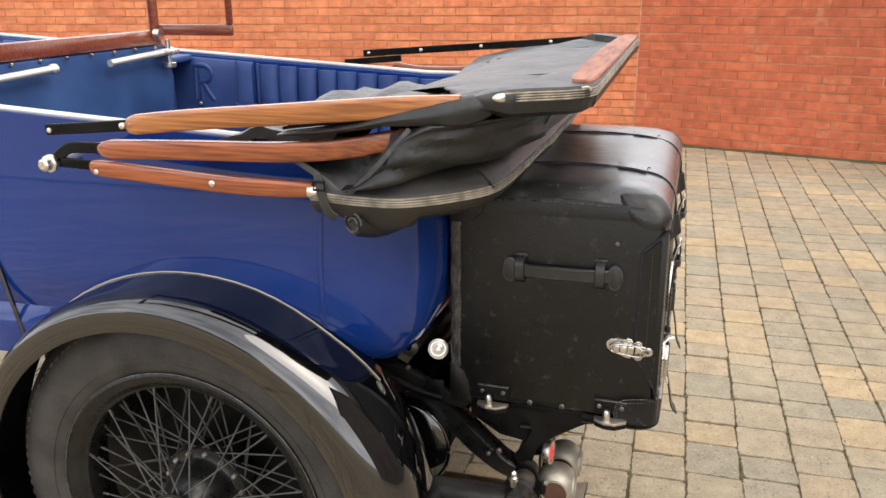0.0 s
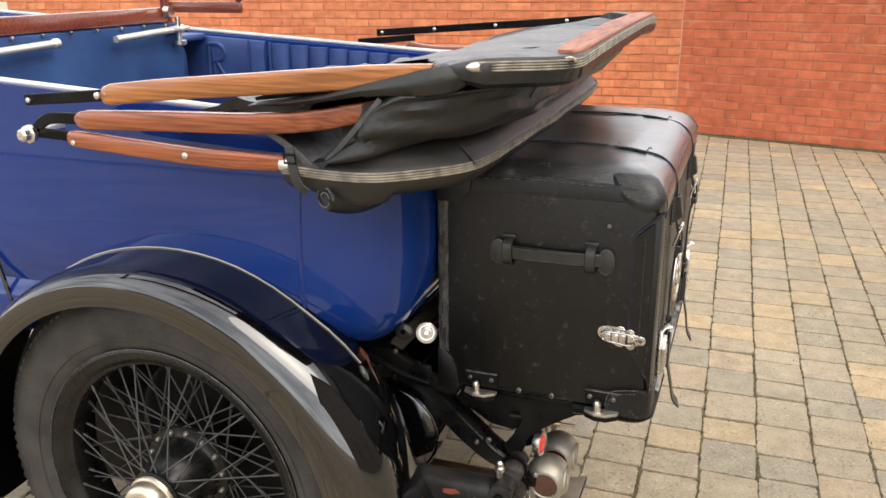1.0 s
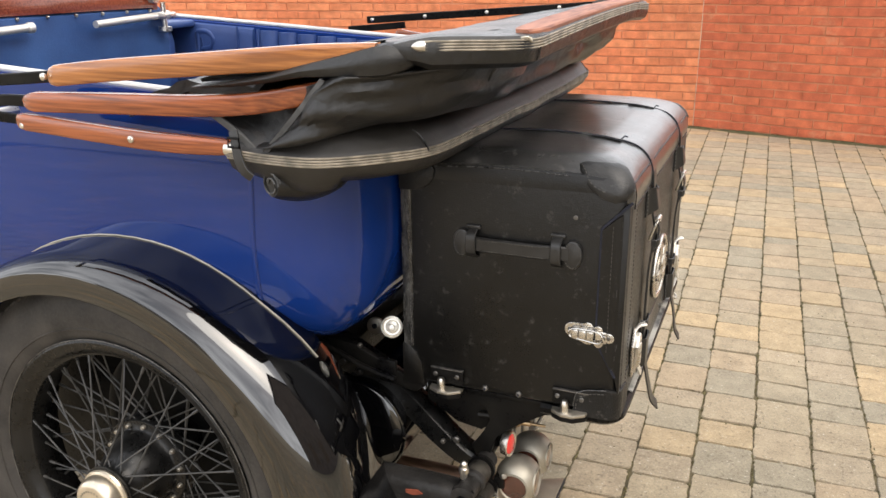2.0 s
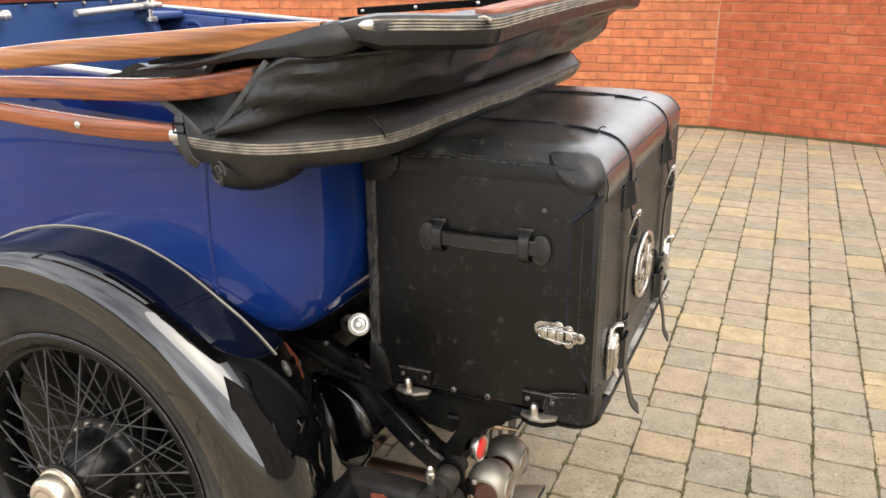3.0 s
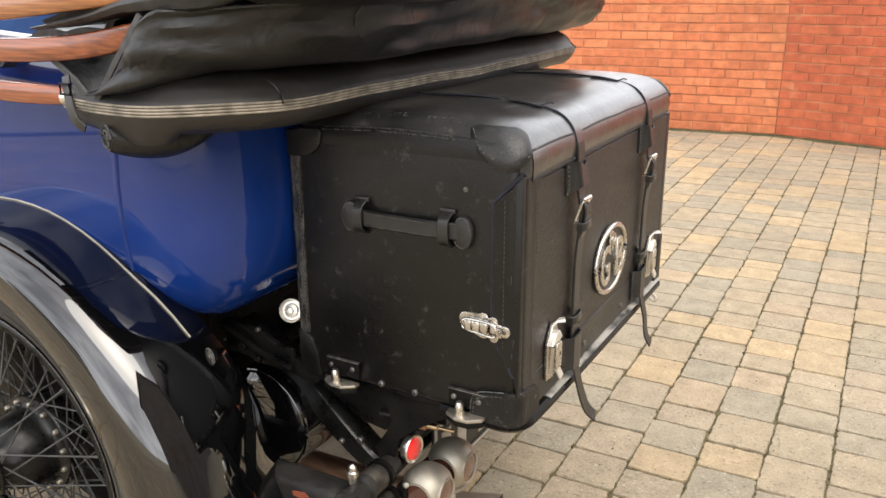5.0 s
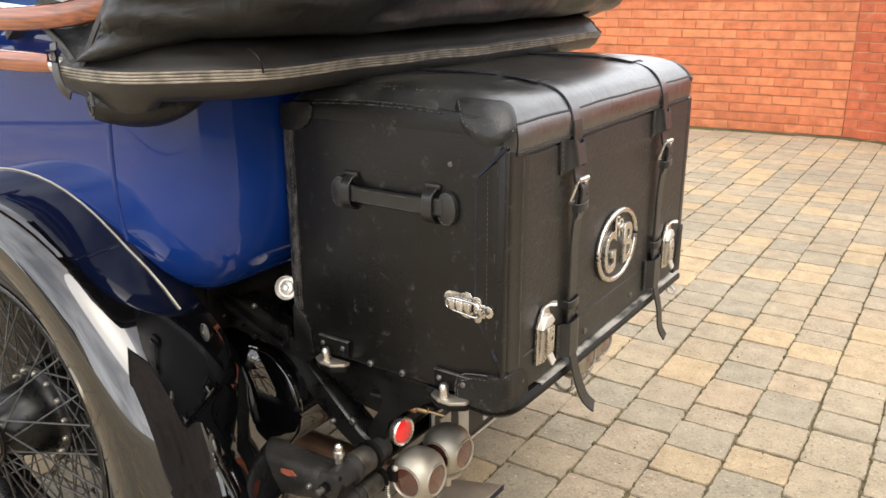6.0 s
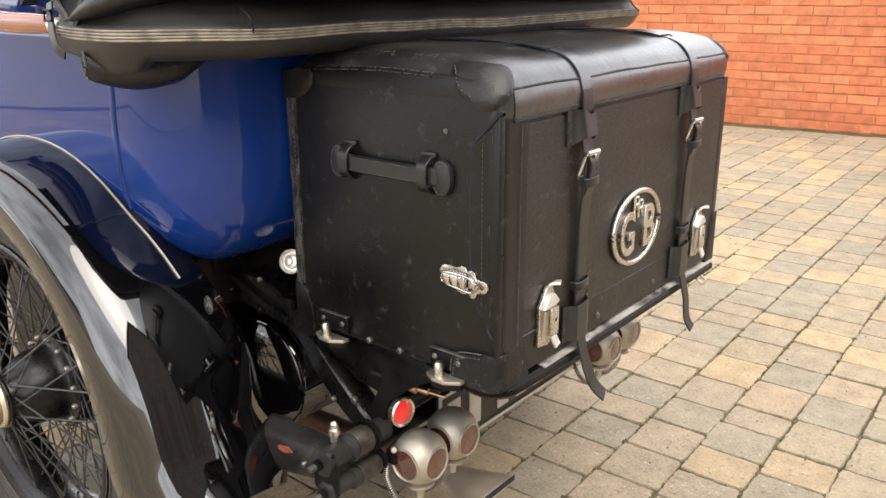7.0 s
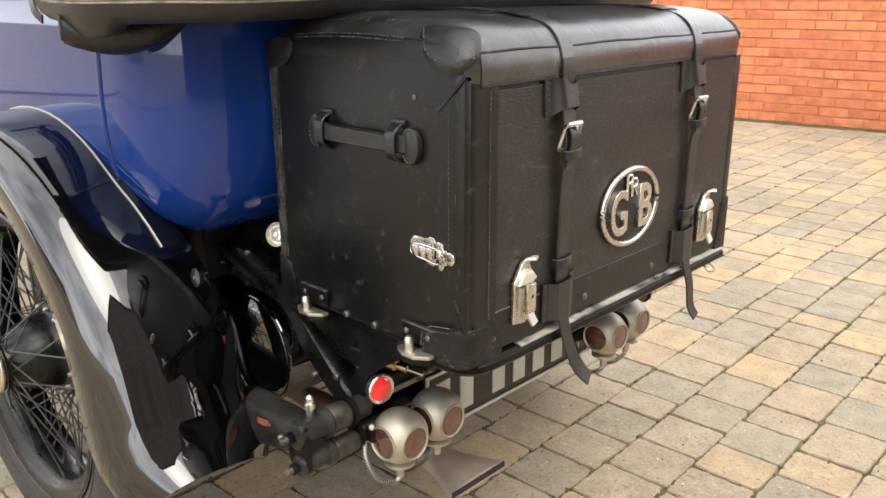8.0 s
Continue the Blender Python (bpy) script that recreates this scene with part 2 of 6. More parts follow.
MAHOGANY = wood_mat("mahogany", (0.12, 0.025, 0.012), (0.24, 0.06, 0.03))
RAILWOOD = wood_mat("worn_rail_wood", (0.15, 0.048, 0.026), (0.34, 0.135, 0.078), rough=0.6, coat=0.0, axis=(10.0, 1.2, 10.0), )
PLATE = surf("plate_black", (0.01, 0.01, 0.01), (0.02, 0.02, 0.02), 20.0, 0.35, 0.5)
PLATEWHITE = surf("plate_white", (0.5, 0.48, 0.42), (0.62, 0.6, 0.55), 20.0, 0.4, 0.6)
PAVECOLS = [(0.292, 0.25, 0.178), (0.314, 0.257, 0.178), (0.336, 0.273, 0.185), (0.35, 0.273, 0.18), (0.283, 0.245, 0.176), (0.321, 0.265, 0.18), (0.397, 0.3, 0.178), (0.301, 0.253, 0.176), (0.341, 0.273, 0.18), (0.277, 0.242, 0.176), (0.37, 0.286, 0.176), (0.324, 0.263, 0.182)]
PAVE = stone_mat("sett_stone", PAVECOLS, "object", speck=0.45, bump=1.0, wear=14.0, blots=0.30, grit=170.0, pits=0.55)
PAVEFAR = stone_mat("sett_stone_joined", PAVECOLS, "island", speck=0.45, bump=1.0, wear=14.0, blots=0.30, grit=170.0, pits=0.55)
BRICKCOLS = [(0.52, 0.164, 0.072), (0.575, 0.19, 0.083), (0.61, 0.216, 0.096), (0.545, 0.174, 0.077), (0.58, 0.198, 0.088)]
BRICK = stone_mat("red_brick", BRICKCOLS, "object", speck=0.25, wear=14.0, bloom=0.35)
BRICKFAR = stone_mat("red_brick_joined", BRICKCOLS, "island", speck=0.25, wear=14.0, bloom=0.35)
SHADEDCOLS = [(0.47, 0.118, 0.052), (0.50, 0.128, 0.056), (0.525, 0.140, 0.061), (0.455, 0.112, 0.050), (0.49, 0.122, 0.055)]
SHADEDBRICK = stone_mat("shaded_red_brick", SHADEDCOLS, "object", speck=0.25, wear=14.0, bloom=0.5)
SHADEDBRICKFAR = stone_mat("shaded_red_brick_joined", SHADEDCOLS, "island", speck=0.25, wear=14.0, bloom=0.5)

MORTAR = surf("mortar", (0.42, 0.168, 0.084), (0.57, 0.252, 0.137), 7.0, 0.9, bump=0.5, fine=150.0)
GRIT = surf("distant_paving", (0.25, 0.22, 0.155), (0.38, 0.32, 0.22), 3.0, 0.9, bump=0.4, fine=60.0)
SAND = surf("joint_sand", (0.055, 0.044, 0.022), (0.13, 0.105, 0.055), 8.0, 0.95, bump=0.6, fine=240.0)
JOINTMOSS = surf("joint_moss", (0.050, 0.042, 0.016), (0.15, 0.125, 0.055), 40.0, 0.95, bump=0.8, fine=220.0)
MOSS = surf("moss", (0.045, 0.05, 0.018), (0.10, 0.09, 0.04), 30.0, 0.95, bump=0.9, fine=150.0)
RENDERWALL = surf("house_brick", (0.125, 0.104, 0.090), (0.19, 0.158, 0.136), 2.0, 0.9, bump=0.3)
CREAM = surf("cream_render", (0.34, 0.30, 0.24), (0.44, 0.39, 0.32), 2.0, 0.9, bump=0.3)
STONEWALL = surf("painted_frames", (0.10, 0.07, 0.045), (0.15, 0.105, 0.07), 4.0, 0.6)
SLATE = surf("slate", (0.05, 0.05, 0.055), (0.09, 0.085, 0.085), 3.0, 0.7)


def glass_mat():
    m, t, n, l, p = _nodes("clear_glass")
    p.inputs["Base Color"].default_value = (0.95, 0.97, 0.96, 1)
    p.inputs["Transmission Weight"].default_value = 1.0
    p.inputs["Roughness"].default_value = 0.0
    p.inputs["IOR"].default_value = 1.1
    return m


GLASS = glass_mat()
WORN = surf("worn_rail_paint", (0.03, 0.029, 0.027), (0.34, 0.325, 0.29), 34.0, 0.35, 0.55, bump=0.4, fine=150.0, ramp=(0.36, 0.56), stretch=(1, 0.5, 1))
OILYSTEEL = surf("oily_steel", (0.045, 0.041, 0.036), (0.11, 0.10, 0.085), 40.0, 0.3, 0.5, metal=0.6, bump=0.2, fine=200.0)
BALL = surf("weathered_nickel", (0.41, 0.375, 0.305), (0.53, 0.49, 0.41), 22.0, 0.44, 0.6, metal=0.75, bump=0.1, fine=250.0)
FISH = surf("weathered_plating", (0.36, 0.30, 0.24), (0.5, 0.43, 0.35), 14.0, 0.5, 0.65, metal=0.75)


# ---- mesh helpers ----
def part(name, bm, material, parent=None, label="", smooth=True, sharp=40):
    """Links a bmesh given in world metres as one mesh object under a thing or a part."""
    o = Vector((0, 0, 0))
    q = parent
    while q is not None:
        o += q.location
        q = q.parent
    if o.length > 0:
        bmesh.ops.translate(bm, vec=-o, verts=bm.verts)
    bmesh.ops.recalc_face_normals(bm, faces=bm.faces)
    me = bpy.data.meshes.new(name)
    if smooth:
        for f in bm.faces:
            f.smooth = True
        lim = radians(sharp)
        for e in bm.edges:
            if len(e.link_faces) == 2 and e.calc_face_angle(0) > lim:
                e.smooth = False
    bm.to_mesh(me)
    bm.free()
    me.materials.append(material)
    ob = new(name, me)
    if parent is not None:
        ob.parent = parent
    if label:
        tagged(ob, label)
    return ob


def thing(name, at, label, category, group="", kind=""):
    ob = new(name)
    ob.location = at
    return tagged(ob, label, category, group, kind)


def box(x0, x1, y0, y1, z0, z1, bev=0.0, seg=2, bm=None):
    bm0 = bmesh.new()
    v = [bm0.verts.new((x, y, z)) for x in (x0, x1) for y in (y0, y1) for z in (z0, z1)]
    for f in ((0, 1, 3, 2), (4, 6, 7, 5), (0, 4, 5, 1), (2, 3, 7, 6), (0, 2, 6, 4), (1, 5, 7, 3)):
        bm0.faces.new([v[i] for i in f])
    if bev:
        bmesh.ops.bevel(bm0, geom=bm0.edges[:], offset=bev, segments=seg, profile=0.5, affect="EDGES")
    return merge(bm, bm0)


def merge(bm, bm0):
    """Adds bm0 to bm, or returns it where bm is None."""
    if bm is None:
        return bm0
    me = bpy.data.meshes.new("tmp")
    bm0.to_mesh(me)
    bm0.free()
    bm.from_mesh(me)
    bpy.data.meshes.remove(me)
    return bm


def turned(bm, m):
    bmesh.ops.transform(bm, matrix=m, verts=bm.verts)
    return bm


def loft(rings, closed=True, caps=True, loop=False, bm=None):
    """Skin over rings of points. closed: each ring is a loop. loop: last ring joins the first."""
    bm0 = bmesh.new()
    vs = [[bm0.verts.new(p) for p in r] for r in rings]
    k = len(rings[0])
    pairs = [(i, i + 1) for i in range(len(vs) - 1)] + ([(len(vs) - 1, 0)] if loop else [])
    for i, j in pairs:
        for a in range(k if closed else k - 1):
            b = (a + 1) % k
            bm0.faces.new((vs[i][a], vs[i][b], vs[j][b], vs[j][a]))
    if closed and caps and not loop:
        bm0.faces.new(vs[0][::-1])
        bm0.faces.new(vs[-1])
    return merge(bm, bm0)


def smooth_path(pts, n=8, loop=False):
    """Catmull-Rom through the points."""
    pts = [Vector(p) for p in pts]
    out = []
    m = len(pts)
    for i in range(m if loop else m - 1):
        if loop:
            a, b, c, d = pts[i - 1], pts[i], pts[(i + 1) % m], pts[(i + 2) % m]
        else:
            a, b, c, d = pts[max(i - 1, 0)], pts[i], pts[i + 1], pts[min(i + 2, m - 1)]
        for j in range(n):
            t = j / n
            out.append(0.5 * ((2 * b) + (c - a) * t + (2 * a - 5 * b + 4 * c - d) * t * t + (3 * b - a - 3 * c + d) * t ** 3))
    if not loop:
        out.append(pts[-1])
    return out


def tube(pts, r, seg=10, bm=None, flat=1.0, up=(0, 0, 1), loop=False, taper=None):
    """A tube along points; flat squeezes it along up."""
    pts = [Vector(p) for p in pts]
    rings = []
    n = len(pts)
    for i, p in enumerate(pts):
        if loop:
            d = (pts[(i + 1) % n] - pts[i - 1]).normalized()
        else:
            d = (pts[min(i + 1, n - 1)] - pts[max(i - 1, 0)]).normalized()
        u = Vector(up) - d * d.dot(Vector(up))
        if u.length < 1e-4:
            u = Vector((1, 0, 0)) - d * d.x
        u.normalize()
        s = d.cross(u)
        rr = r * (taper(i / max(n - 1, 1)) if taper else 1.0)
        rings.append([p + rr * (math.cos(a) * s + flat * math.sin(a) * u) for a in (2 * math.pi * k / seg for k in range(seg))])
    return loft(rings, loop=loop, bm=bm)


def strip(pts, w, th, side, bm=None):
    """A band of width w and thickness th along points; side: direction of its width (or a list)."""
    pts = [Vector(p) for p in pts]
    rings = []
    n = len(pts)
    for i, p in enumerate(pts):
        d = (pts[min(i + 1, n - 1)] - pts[max(i - 1, 0)]).normalized()
        s = Vector(side[i] if isinstance(side, list) else side)
        s = (s - d * d.dot(s)).normalized()
        u = d.cross(s)
        e = th * 0.3
        rings.append([p + s * a + u * b for a, b in ((-w / 2, -th / 2), (w / 2, -th / 2), (w / 2, th / 2 - e), (w / 2 - e, th / 2), (-w / 2 + e, th / 2), (-w / 2, th / 2 - e))])
    return loft(rings, bm=bm)


def lathe(profile, centre, axis, seg=24, bm=None, hollow=False):
    """Turns (along, radius) pairs about an axis through centre."""
    c, ax = Vector(centre), Vector(axis).normalized()
    u = ax.orthogonal().normalized()
    w = ax.cross(u)
    rings = [[c + ax * a + max(r, 1e-5) * (math.cos(t) * u + math.sin(t) * w) for t in (2 * math.pi * k / seg for k in range(seg))] for a, r in profile]
    return loft(rings, bm=bm, loop=hollow)


def prism(poly, plane, lo, hi, bev=0.0, bm=None):
    """A polygon in the plane 'xz', 'yz' or 'xy', extruded along the third axis."""
    bm0 = bmesh.new()

    def at(a, b, c):
        return {"xz": (a, c, b), "yz": (c, a, b), "xy": (a, b, c)}[plane]
    v0 = [bm0.verts.new(at(a, b, lo)) for a, b in poly]
    v1 = [bm0.verts.new(at(a, b, hi)) for a, b in poly]
    bm0.faces.new(v0[::-1])
    bm0.faces.new(v1)
    k = len(poly)
    for i in range(k):
        bm0.faces.new((v0[i], v0[(i + 1) % k], v1[(i + 1) % k], v1[i]))
    if bev:
        bmesh.ops.bevel(bm0, geom=bm0.edges[:], offset=bev, segments=2, profile=0.5, affect="EDGES", clamp_overlap=True)
    return merge(bm, bm0)


def bolt(c, axis, r=0.006, h=0.005, bm=None):
    return lathe([(-0.002, r), (h * 0.6, r), (h, r * 0.65), (h, 0)], c, axis, 8, bm)


# ---- large structure: ground and walls ----
YC = 1.91                      # middle plane of the car
GROUND_Z = -0.0065


def ground_sheet():
    bm = bmesh.new()
    g = GROUND_Z - 0.03
    v = [bm.verts.new(p) for p in ((-400, -400, g), (400, -400, g), (400, 400, g), (-400, 400, g))]
    bm.faces.new(v)
    return tagged(part("ground", bm, GRIT, smooth=False), "level buff ground round the paved yard", "ground", kind="structure")


ground_sheet()

CORNER = Vector((-0.54, 7.92))
WALLS = {"wall_north": (CORNER, math.radians(180 + 6.5), 7.0), "wall_east": (CORNER, math.radians(-14.0), 4.0)}


def wall_core(name, label):
    """A thick brick wall core whose face lies 8 mm behind the bricks' faces."""
    c, a, length = WALLS[name]
    d = Vector((math.cos(a), math.sin(a)))
    n = Vector((-d.y, d.x)) if d.x > 0 else Vector((d.y, -d.x))
    p0, p1 = c, c + d * length
    q = [p0 + n * 0.008, p1 + n * 0.008, p1 + n * 0.26, p0 + n * 0.26]
    return tagged(part(name, prism([(v.x, v.y) for v in q], "xy", -0.1, 1.90), MORTAR, smooth=False), label, "wall", kind="structure")


wall_n = wall_core("wall_north", "sunlit orange-red brick wall standing on the paving")
wall_e = wall_core("wall_east", "red brick wall, its shade in the brick colour, meeting the sunlit one at a blunt corner")


def house(name, x0, x1, y0, y1, eaves, ridge, along, label, walls):
    """A plain house that closes the yard behind the camera."""
    h = thing(name, ((x0 + x1) / 2, (y0 + y1) / 2, 0), label, "house", kind="structure")
    lo, hi, plane, e0, e1 = (y0, y1, "yz", x0, x1) if along == "x" else (x0, x1, "xz", y0, y1)
    m = (lo + hi) / 2
    part("wall", prism([(lo, -0.1), (hi, -0.1), (hi, eaves), (m, ridge), (lo, eaves)], plane, e0, e1), walls, h, smooth=False)
    k = (ridge - eaves) / (hi - m)
    for s in (-1, 1):
        foot = m + s * (hi - m + 0.3)
        zf = eaves - 0.3 * k
        part("roof", prism([(m, ridge + 0.01), (foot, zf + 0.01), (foot, zf + 0.16), (m, ridge + 0.18)], plane, e0 - 0.2, e1 + 0.2), SLATE, h, smooth=False)
    return h


def gable_window(h, x, y, z, w, tall):
    """A sash window in a wall that looks along -x."""
    win = part("window", box(x - 0.03, x + 0.02, y - w / 2, y + w / 2, z, z + tall), STONEWALL, h, smooth=False)
    for a, b, c, d in ((y - w / 2 - 0.08, y - w / 2, z, z + tall), (y + w / 2, y + w / 2 + 0.08, z, z + tall), (y - w / 2 - 0.08, y + w / 2 + 0.08, z + tall, z + tall + 0.1), (y - w / 2 - 0.12, y + w / 2 + 0.12, z - 0.1, z), (y - 0.03, y + 0.03, z, z + tall)):
        part("frame", box(x - 0.06, x + 0.02, a, b, c, d), STONEWALL, win, smooth=False)


house("house_south", -24, -6, -36, -28, 5.0, 8.0, "x", "unseen cream rendered house with a slate roof, added across the yard", CREAM)
east = house("house_east", 7.8, 15, -5.0, 9.2, 5.6, 9.0, "x", "brown brick house with a gabled slate roof beside the yard", RENDERWALL)
for y in (-1.2, 2.8, 6.8):
    gable_window(east, 7.8, y, 0.9, 1.3, 1.4)

# ---- the car ----
car = thing("vintage_car", (-1.4, YC, 0), "blue and black vintage open tourer car with its hood folded down", "car")


def rim_z(x):
    return 1.172 + 0.062 * max(0.0, -x - 0.8)


BODY_Y, BODY_R, BODY_X = 1.315, 0.175, -0.452


def body_plan(inset=0.0, front=-2.9):
    """Outline in plan from the near front round the tail to the far front: (x, y, nx, ny)."""
    out = []
    for i in range(26):
        x = front + (BODY_X - BODY_R - front) * i / 26
        out.append((x, BODY_Y + inset, 0.0, -1.0))
    for i in range(15):
        a = math.radians(-90 + 90 * i / 14)
        e = 0.74
        ca, sa = math.copysign(abs(math.cos(a)) ** e, math.cos(a)), math.copysign(abs(math.sin(a)) ** e, math.sin(a))
        out.append((BODY_X - BODY_R + (BODY_R - inset) * ca, BODY_Y + BODY_R + (BODY_R - inset) * sa, math.cos(a), math.sin(a)))
    far = [(x, 2 * YC - y, nx, -ny) for x, y, nx, ny in out[::-1]]
    return out + far


SECTION = [(None, 0.010), (1.13, 0.0065), (1.08, 0.0033), (1.02, 0.0008), (0.96, -0.001), (0.90, -0.0005), (0.86, 0.003), (0.825, 0.010), (0.795, 0.020),
           (0.768, 0.034), (0.746, 0.052), (0.728, 0.076), (0.714, 0.106), (0.705, 0.142), (0.700, 0.19)]


def body_inset(z):
    """How far the body's side stands in at height z."""
    low = [(b, i) for b, i in SECTION[1:]][::-1]
    for (a, va), (b, vb) in zip(low, low[1:]):
        if z <= b:
            return va + (vb - va) * max(0.0, (z - a) / (b - a))
    return low[-1][1]


def body():
    rings = []
    for x, y, nx, ny in body_plan():
        zt = rim_z(x)
        r = [(x - nx * 0.034, y - ny * 0.034, 0.80), (x - nx * 0.034, y - ny * 0.034, zt - 0.005), (x - nx * 0.022, y - ny * 0.022, zt + 0.002)]
        k = max(0.0, min(1.0, (x + 1.30) / 0.22))
        r += [(x - nx * i * (k if i > 0.02 else 1), y - ny * i * (k if i > 0.02 else 1), zt if z is None else z - 0.02 * (1 - k) * max(0.0, 0.86 - z) / 0.13) for z, i in SECTION]
        rings.append(r)
    return loft(rings, closed=False)


shell = part("body", body(), BLUE, car, "glossy royal blue painted body tub")
# beading along the top edge
bm = tube([(x - nx * 0.022, y - ny * 0.022, rim_z(x) + 0.005) for x, y, nx, ny in body_plan()], 0.0062, 8)
part("edge_beading", bm, WHITE, shell, "pale beading along the body's top edge")
# raised seam down the tail
bm = tube([(-0.632 - 0.0008 * k, BODY_Y - 0.0005 + body_inset(1.12 - 0.0225 * k), 1.12 - 0.0225 * k) for k in range(18)], 0.0058, 8, flat=0.6, up=(0, -1, 0))
part("seam_moulding", bm, BLUE, shell)
bm = tube([(-0.455, 1.62, z) for z in (1.08, 0.95, 0.86)], 0.005, 8)
part("seam_moulding", bm, BLUE, shell)
# shut line of the rear door
door_line = smooth_path([(-1.425, BODY_Y - 0.001, 0.99), (-1.40, BODY_Y - 0.001, 0.92), (-1.375, BODY_Y, 0.81), (-1.352, BODY_Y + 0.001, 0.712)], 6)
part("door_edge", tube(door_line, 0.005, 6), BLACK, shell)
part("floor", box(-2.9, -0.60, BODY_Y + 0.10, 2 * YC - BODY_Y - 0.10, 0.73, 0.77), DARK, car)


# inside trim of the far side
def inner_panel():
    bm = bmesh.new()
    xs = [-2.4 + 0.02 * i for i in range(51)]
    rings = []
    for x in xs:
        zt = rim_z(x) - 0.008
        rings.append([(x, 2.455, 0.78), (x, 2.452, zt - 0.03), (x, 2.462, zt - 0.006), (x, 2.475, zt), (x, 2.475, 0.78)])
    return loft(rings, bm=None)


trim = part("side_trim", inner_panel(), BLUELEATHER, car, "blue leather side trim panel")
for k in range(13):
    x = -1.335 + 0.0685 * k
    zt = rim_z(x) - 0.012
    rings = []
    for j in range(9):
        z = 0.80 + (zt - 0.80) * j / 8
        e = 0.9 if j < 8 else 0.6
        rings.append([(x + 0.0335 * math.cos(a), 2.452 - 0.024 * e * math.sin(a), z) for a in (math.pi * i / 8 for i in range(9))])
    part("pleat", loft(rings, closed=True), BLUELEATHER, trim)
part("trim_cord", tube([(-1.378, 2.447, 0.80), (-1.372, 2.447, rim_z(-1.4) - 0.012)], 0.006, 8), BLUELEATHER, trim)
part("trim_cord", tube([(-1.462, 2.449, 1.06), (-1.452, 2.449, rim_z(-1.5) - 0.012)], 0.004, 8), BLUELEATHER, trim)
part("map_pocket_edge", tube(smooth_path([(-1.465, 2.446, 1.066), (-1.43, 2.444, 1.056), (-1.385, 2.444, 1.066)], 6), 0.004, 8), BLUELEATHER, trim)
E = (lambda x, z: (x, 2.4535, z))
bm = tube([E(-1.618, 1.075), E(-1.615, 1.13), E(-1.612, 1.185)], 0.0085, 10, flat=0.55, up=(0, -1, 0))
tube(smooth_path([E(-1.612, 1.185), E(-1.575, 1.186), E(-1.552, 1.165), E(-1.562, 1.138), E(-1.60, 1.130)], 5), 0.0085, 10, bm, flat=0.55, up=(0, -1, 0))
tube([E(-1.585, 1.13), E(-1.568, 1.10), E(-1.548, 1.072)], 0.0085, 10, bm, flat=0.55, up=(0, -1, 0))
tube([E(-1.597, 1.165), E(-1.594, 1.07)], 0.0065, 8, bm, flat=0.5, up=(0, -1, 0))
part("embossed_emblem", bm, BLUELEATHER, trim)
part("stud", bolt((-1.595, 2.445, 1.062), (0, -1, 0), 0.006), NICKEL, trim)

# rear bench
part("rear_seat_cushion", box(-1.20, -0.66, 1.40, 2.42, 0.78, 0.96, 0.05, 4), BLUELEATHER, car)
part("rear_seat_back", box(-0.66, -0.52, 1.40, 2.42, 0.90, 1.13, 0.05, 4), BLUELEATHER, car)

# screen between front and rear compartments
SX = -1.6
screen = part("rear_screen_rail", box(SX - 0.012, SX + 0.014, 1.40, 2.235, 1.268, 1.312, 0.006), MAHOGANY, car, "polished mahogany rail of the rear windscreen")
apron = []
for i in range(13):
    y = 1.40 + 0.865 * i / 12
    w = 0.006 * math.sin(i * 1.7) + 0.004 * math.sin(i * 0.6)
    apron.append([(SX + 0.0, y, 1.272), (SX + 0.012 + w * 0.4, y, 1.262), (SX + 0.02 + w, y, 1.17), (SX + 0.014 + w, y - 0.004 * (i == 12), 1.06), (SX - 0.02, y - 0.01 * (i == 12), 0.80), (SX - 0.03, y, 0.80), (SX - 0.012, y, 1.262)])
part("apron", loft(apron), BLUESUEDE, screen, "rubbed blue leather apron below the screen rail")
for i in range(9):
    part("press_stud", bolt((SX + 0.016, 1.45 + 0.095 * i, 1.262), (1, 0, -0.3), 0.005, 0.004), NICKEL, screen)
bm = box(SX - 0.010, SX + 0.014, 2.226, 2.250, 1.262, 1.62, 0.004)
part("screen_post", bm, MAHOGANY, screen)
part("screen_glass", box(SX - 0.002, SX + 0.002, 1.42, 2.226, 1.31, 1.60), GLASS, screen).visible_shadow = False
wing = part("wing_frame", box(SX + 0.014, -1.335, 2.240, 2.256, 1.296, 1.328, 0.004), MAHOGANY, screen, "mahogany framed folding wing pane")
part("frame_post", box(-1.352, -1.335, 2.240, 2.256, 1.328, 1.62, 0.003), MAHOGANY, wing)
part("pane", box(SX + 0.014, -1.35, 2.246, 2.250, 1.326, 1.60), GLASS, wing).visible_shadow = False
for y0, y1, z in ((1.96, 2.235, 1.243), (1.42, 1.735, 1.236)):
    b = tube([(SX + 0.045, y0, z - 0.006), (SX + 0.045, y1, z + 0.006)], 0.010, 12)
    lathe([(0, 0.010), (0.004, 0.0135), (0.016, 0.0135), (0.02, 0.008)], (SX + 0.045, y1, z + 0.006), (0, 1, 0), 12, b)
    part("grab_rod", b, SATIN, screen, "nickel-plated clamp rod")
b = tube([(SX + 0.045, 2.235, 1.205), (SX + 0.045, 2.235, 1.285)], 0.008, 10)
lathe([(0, 0.02), (0.012, 0.02), (0.016, 0.014)], (SX + 0.045, 2.235, 1.215), (0, 0, -1), 12, b)
lathe([(0, 0.017), (0.02, 0.017)], (SX + 0.02, 2.215, 1.30), (1, 0, 0), 14, b)
box(SX + 0.02, SX + 0.055, 2.20, 2.28, 1.238, 1.256, 0.004, bm=b)
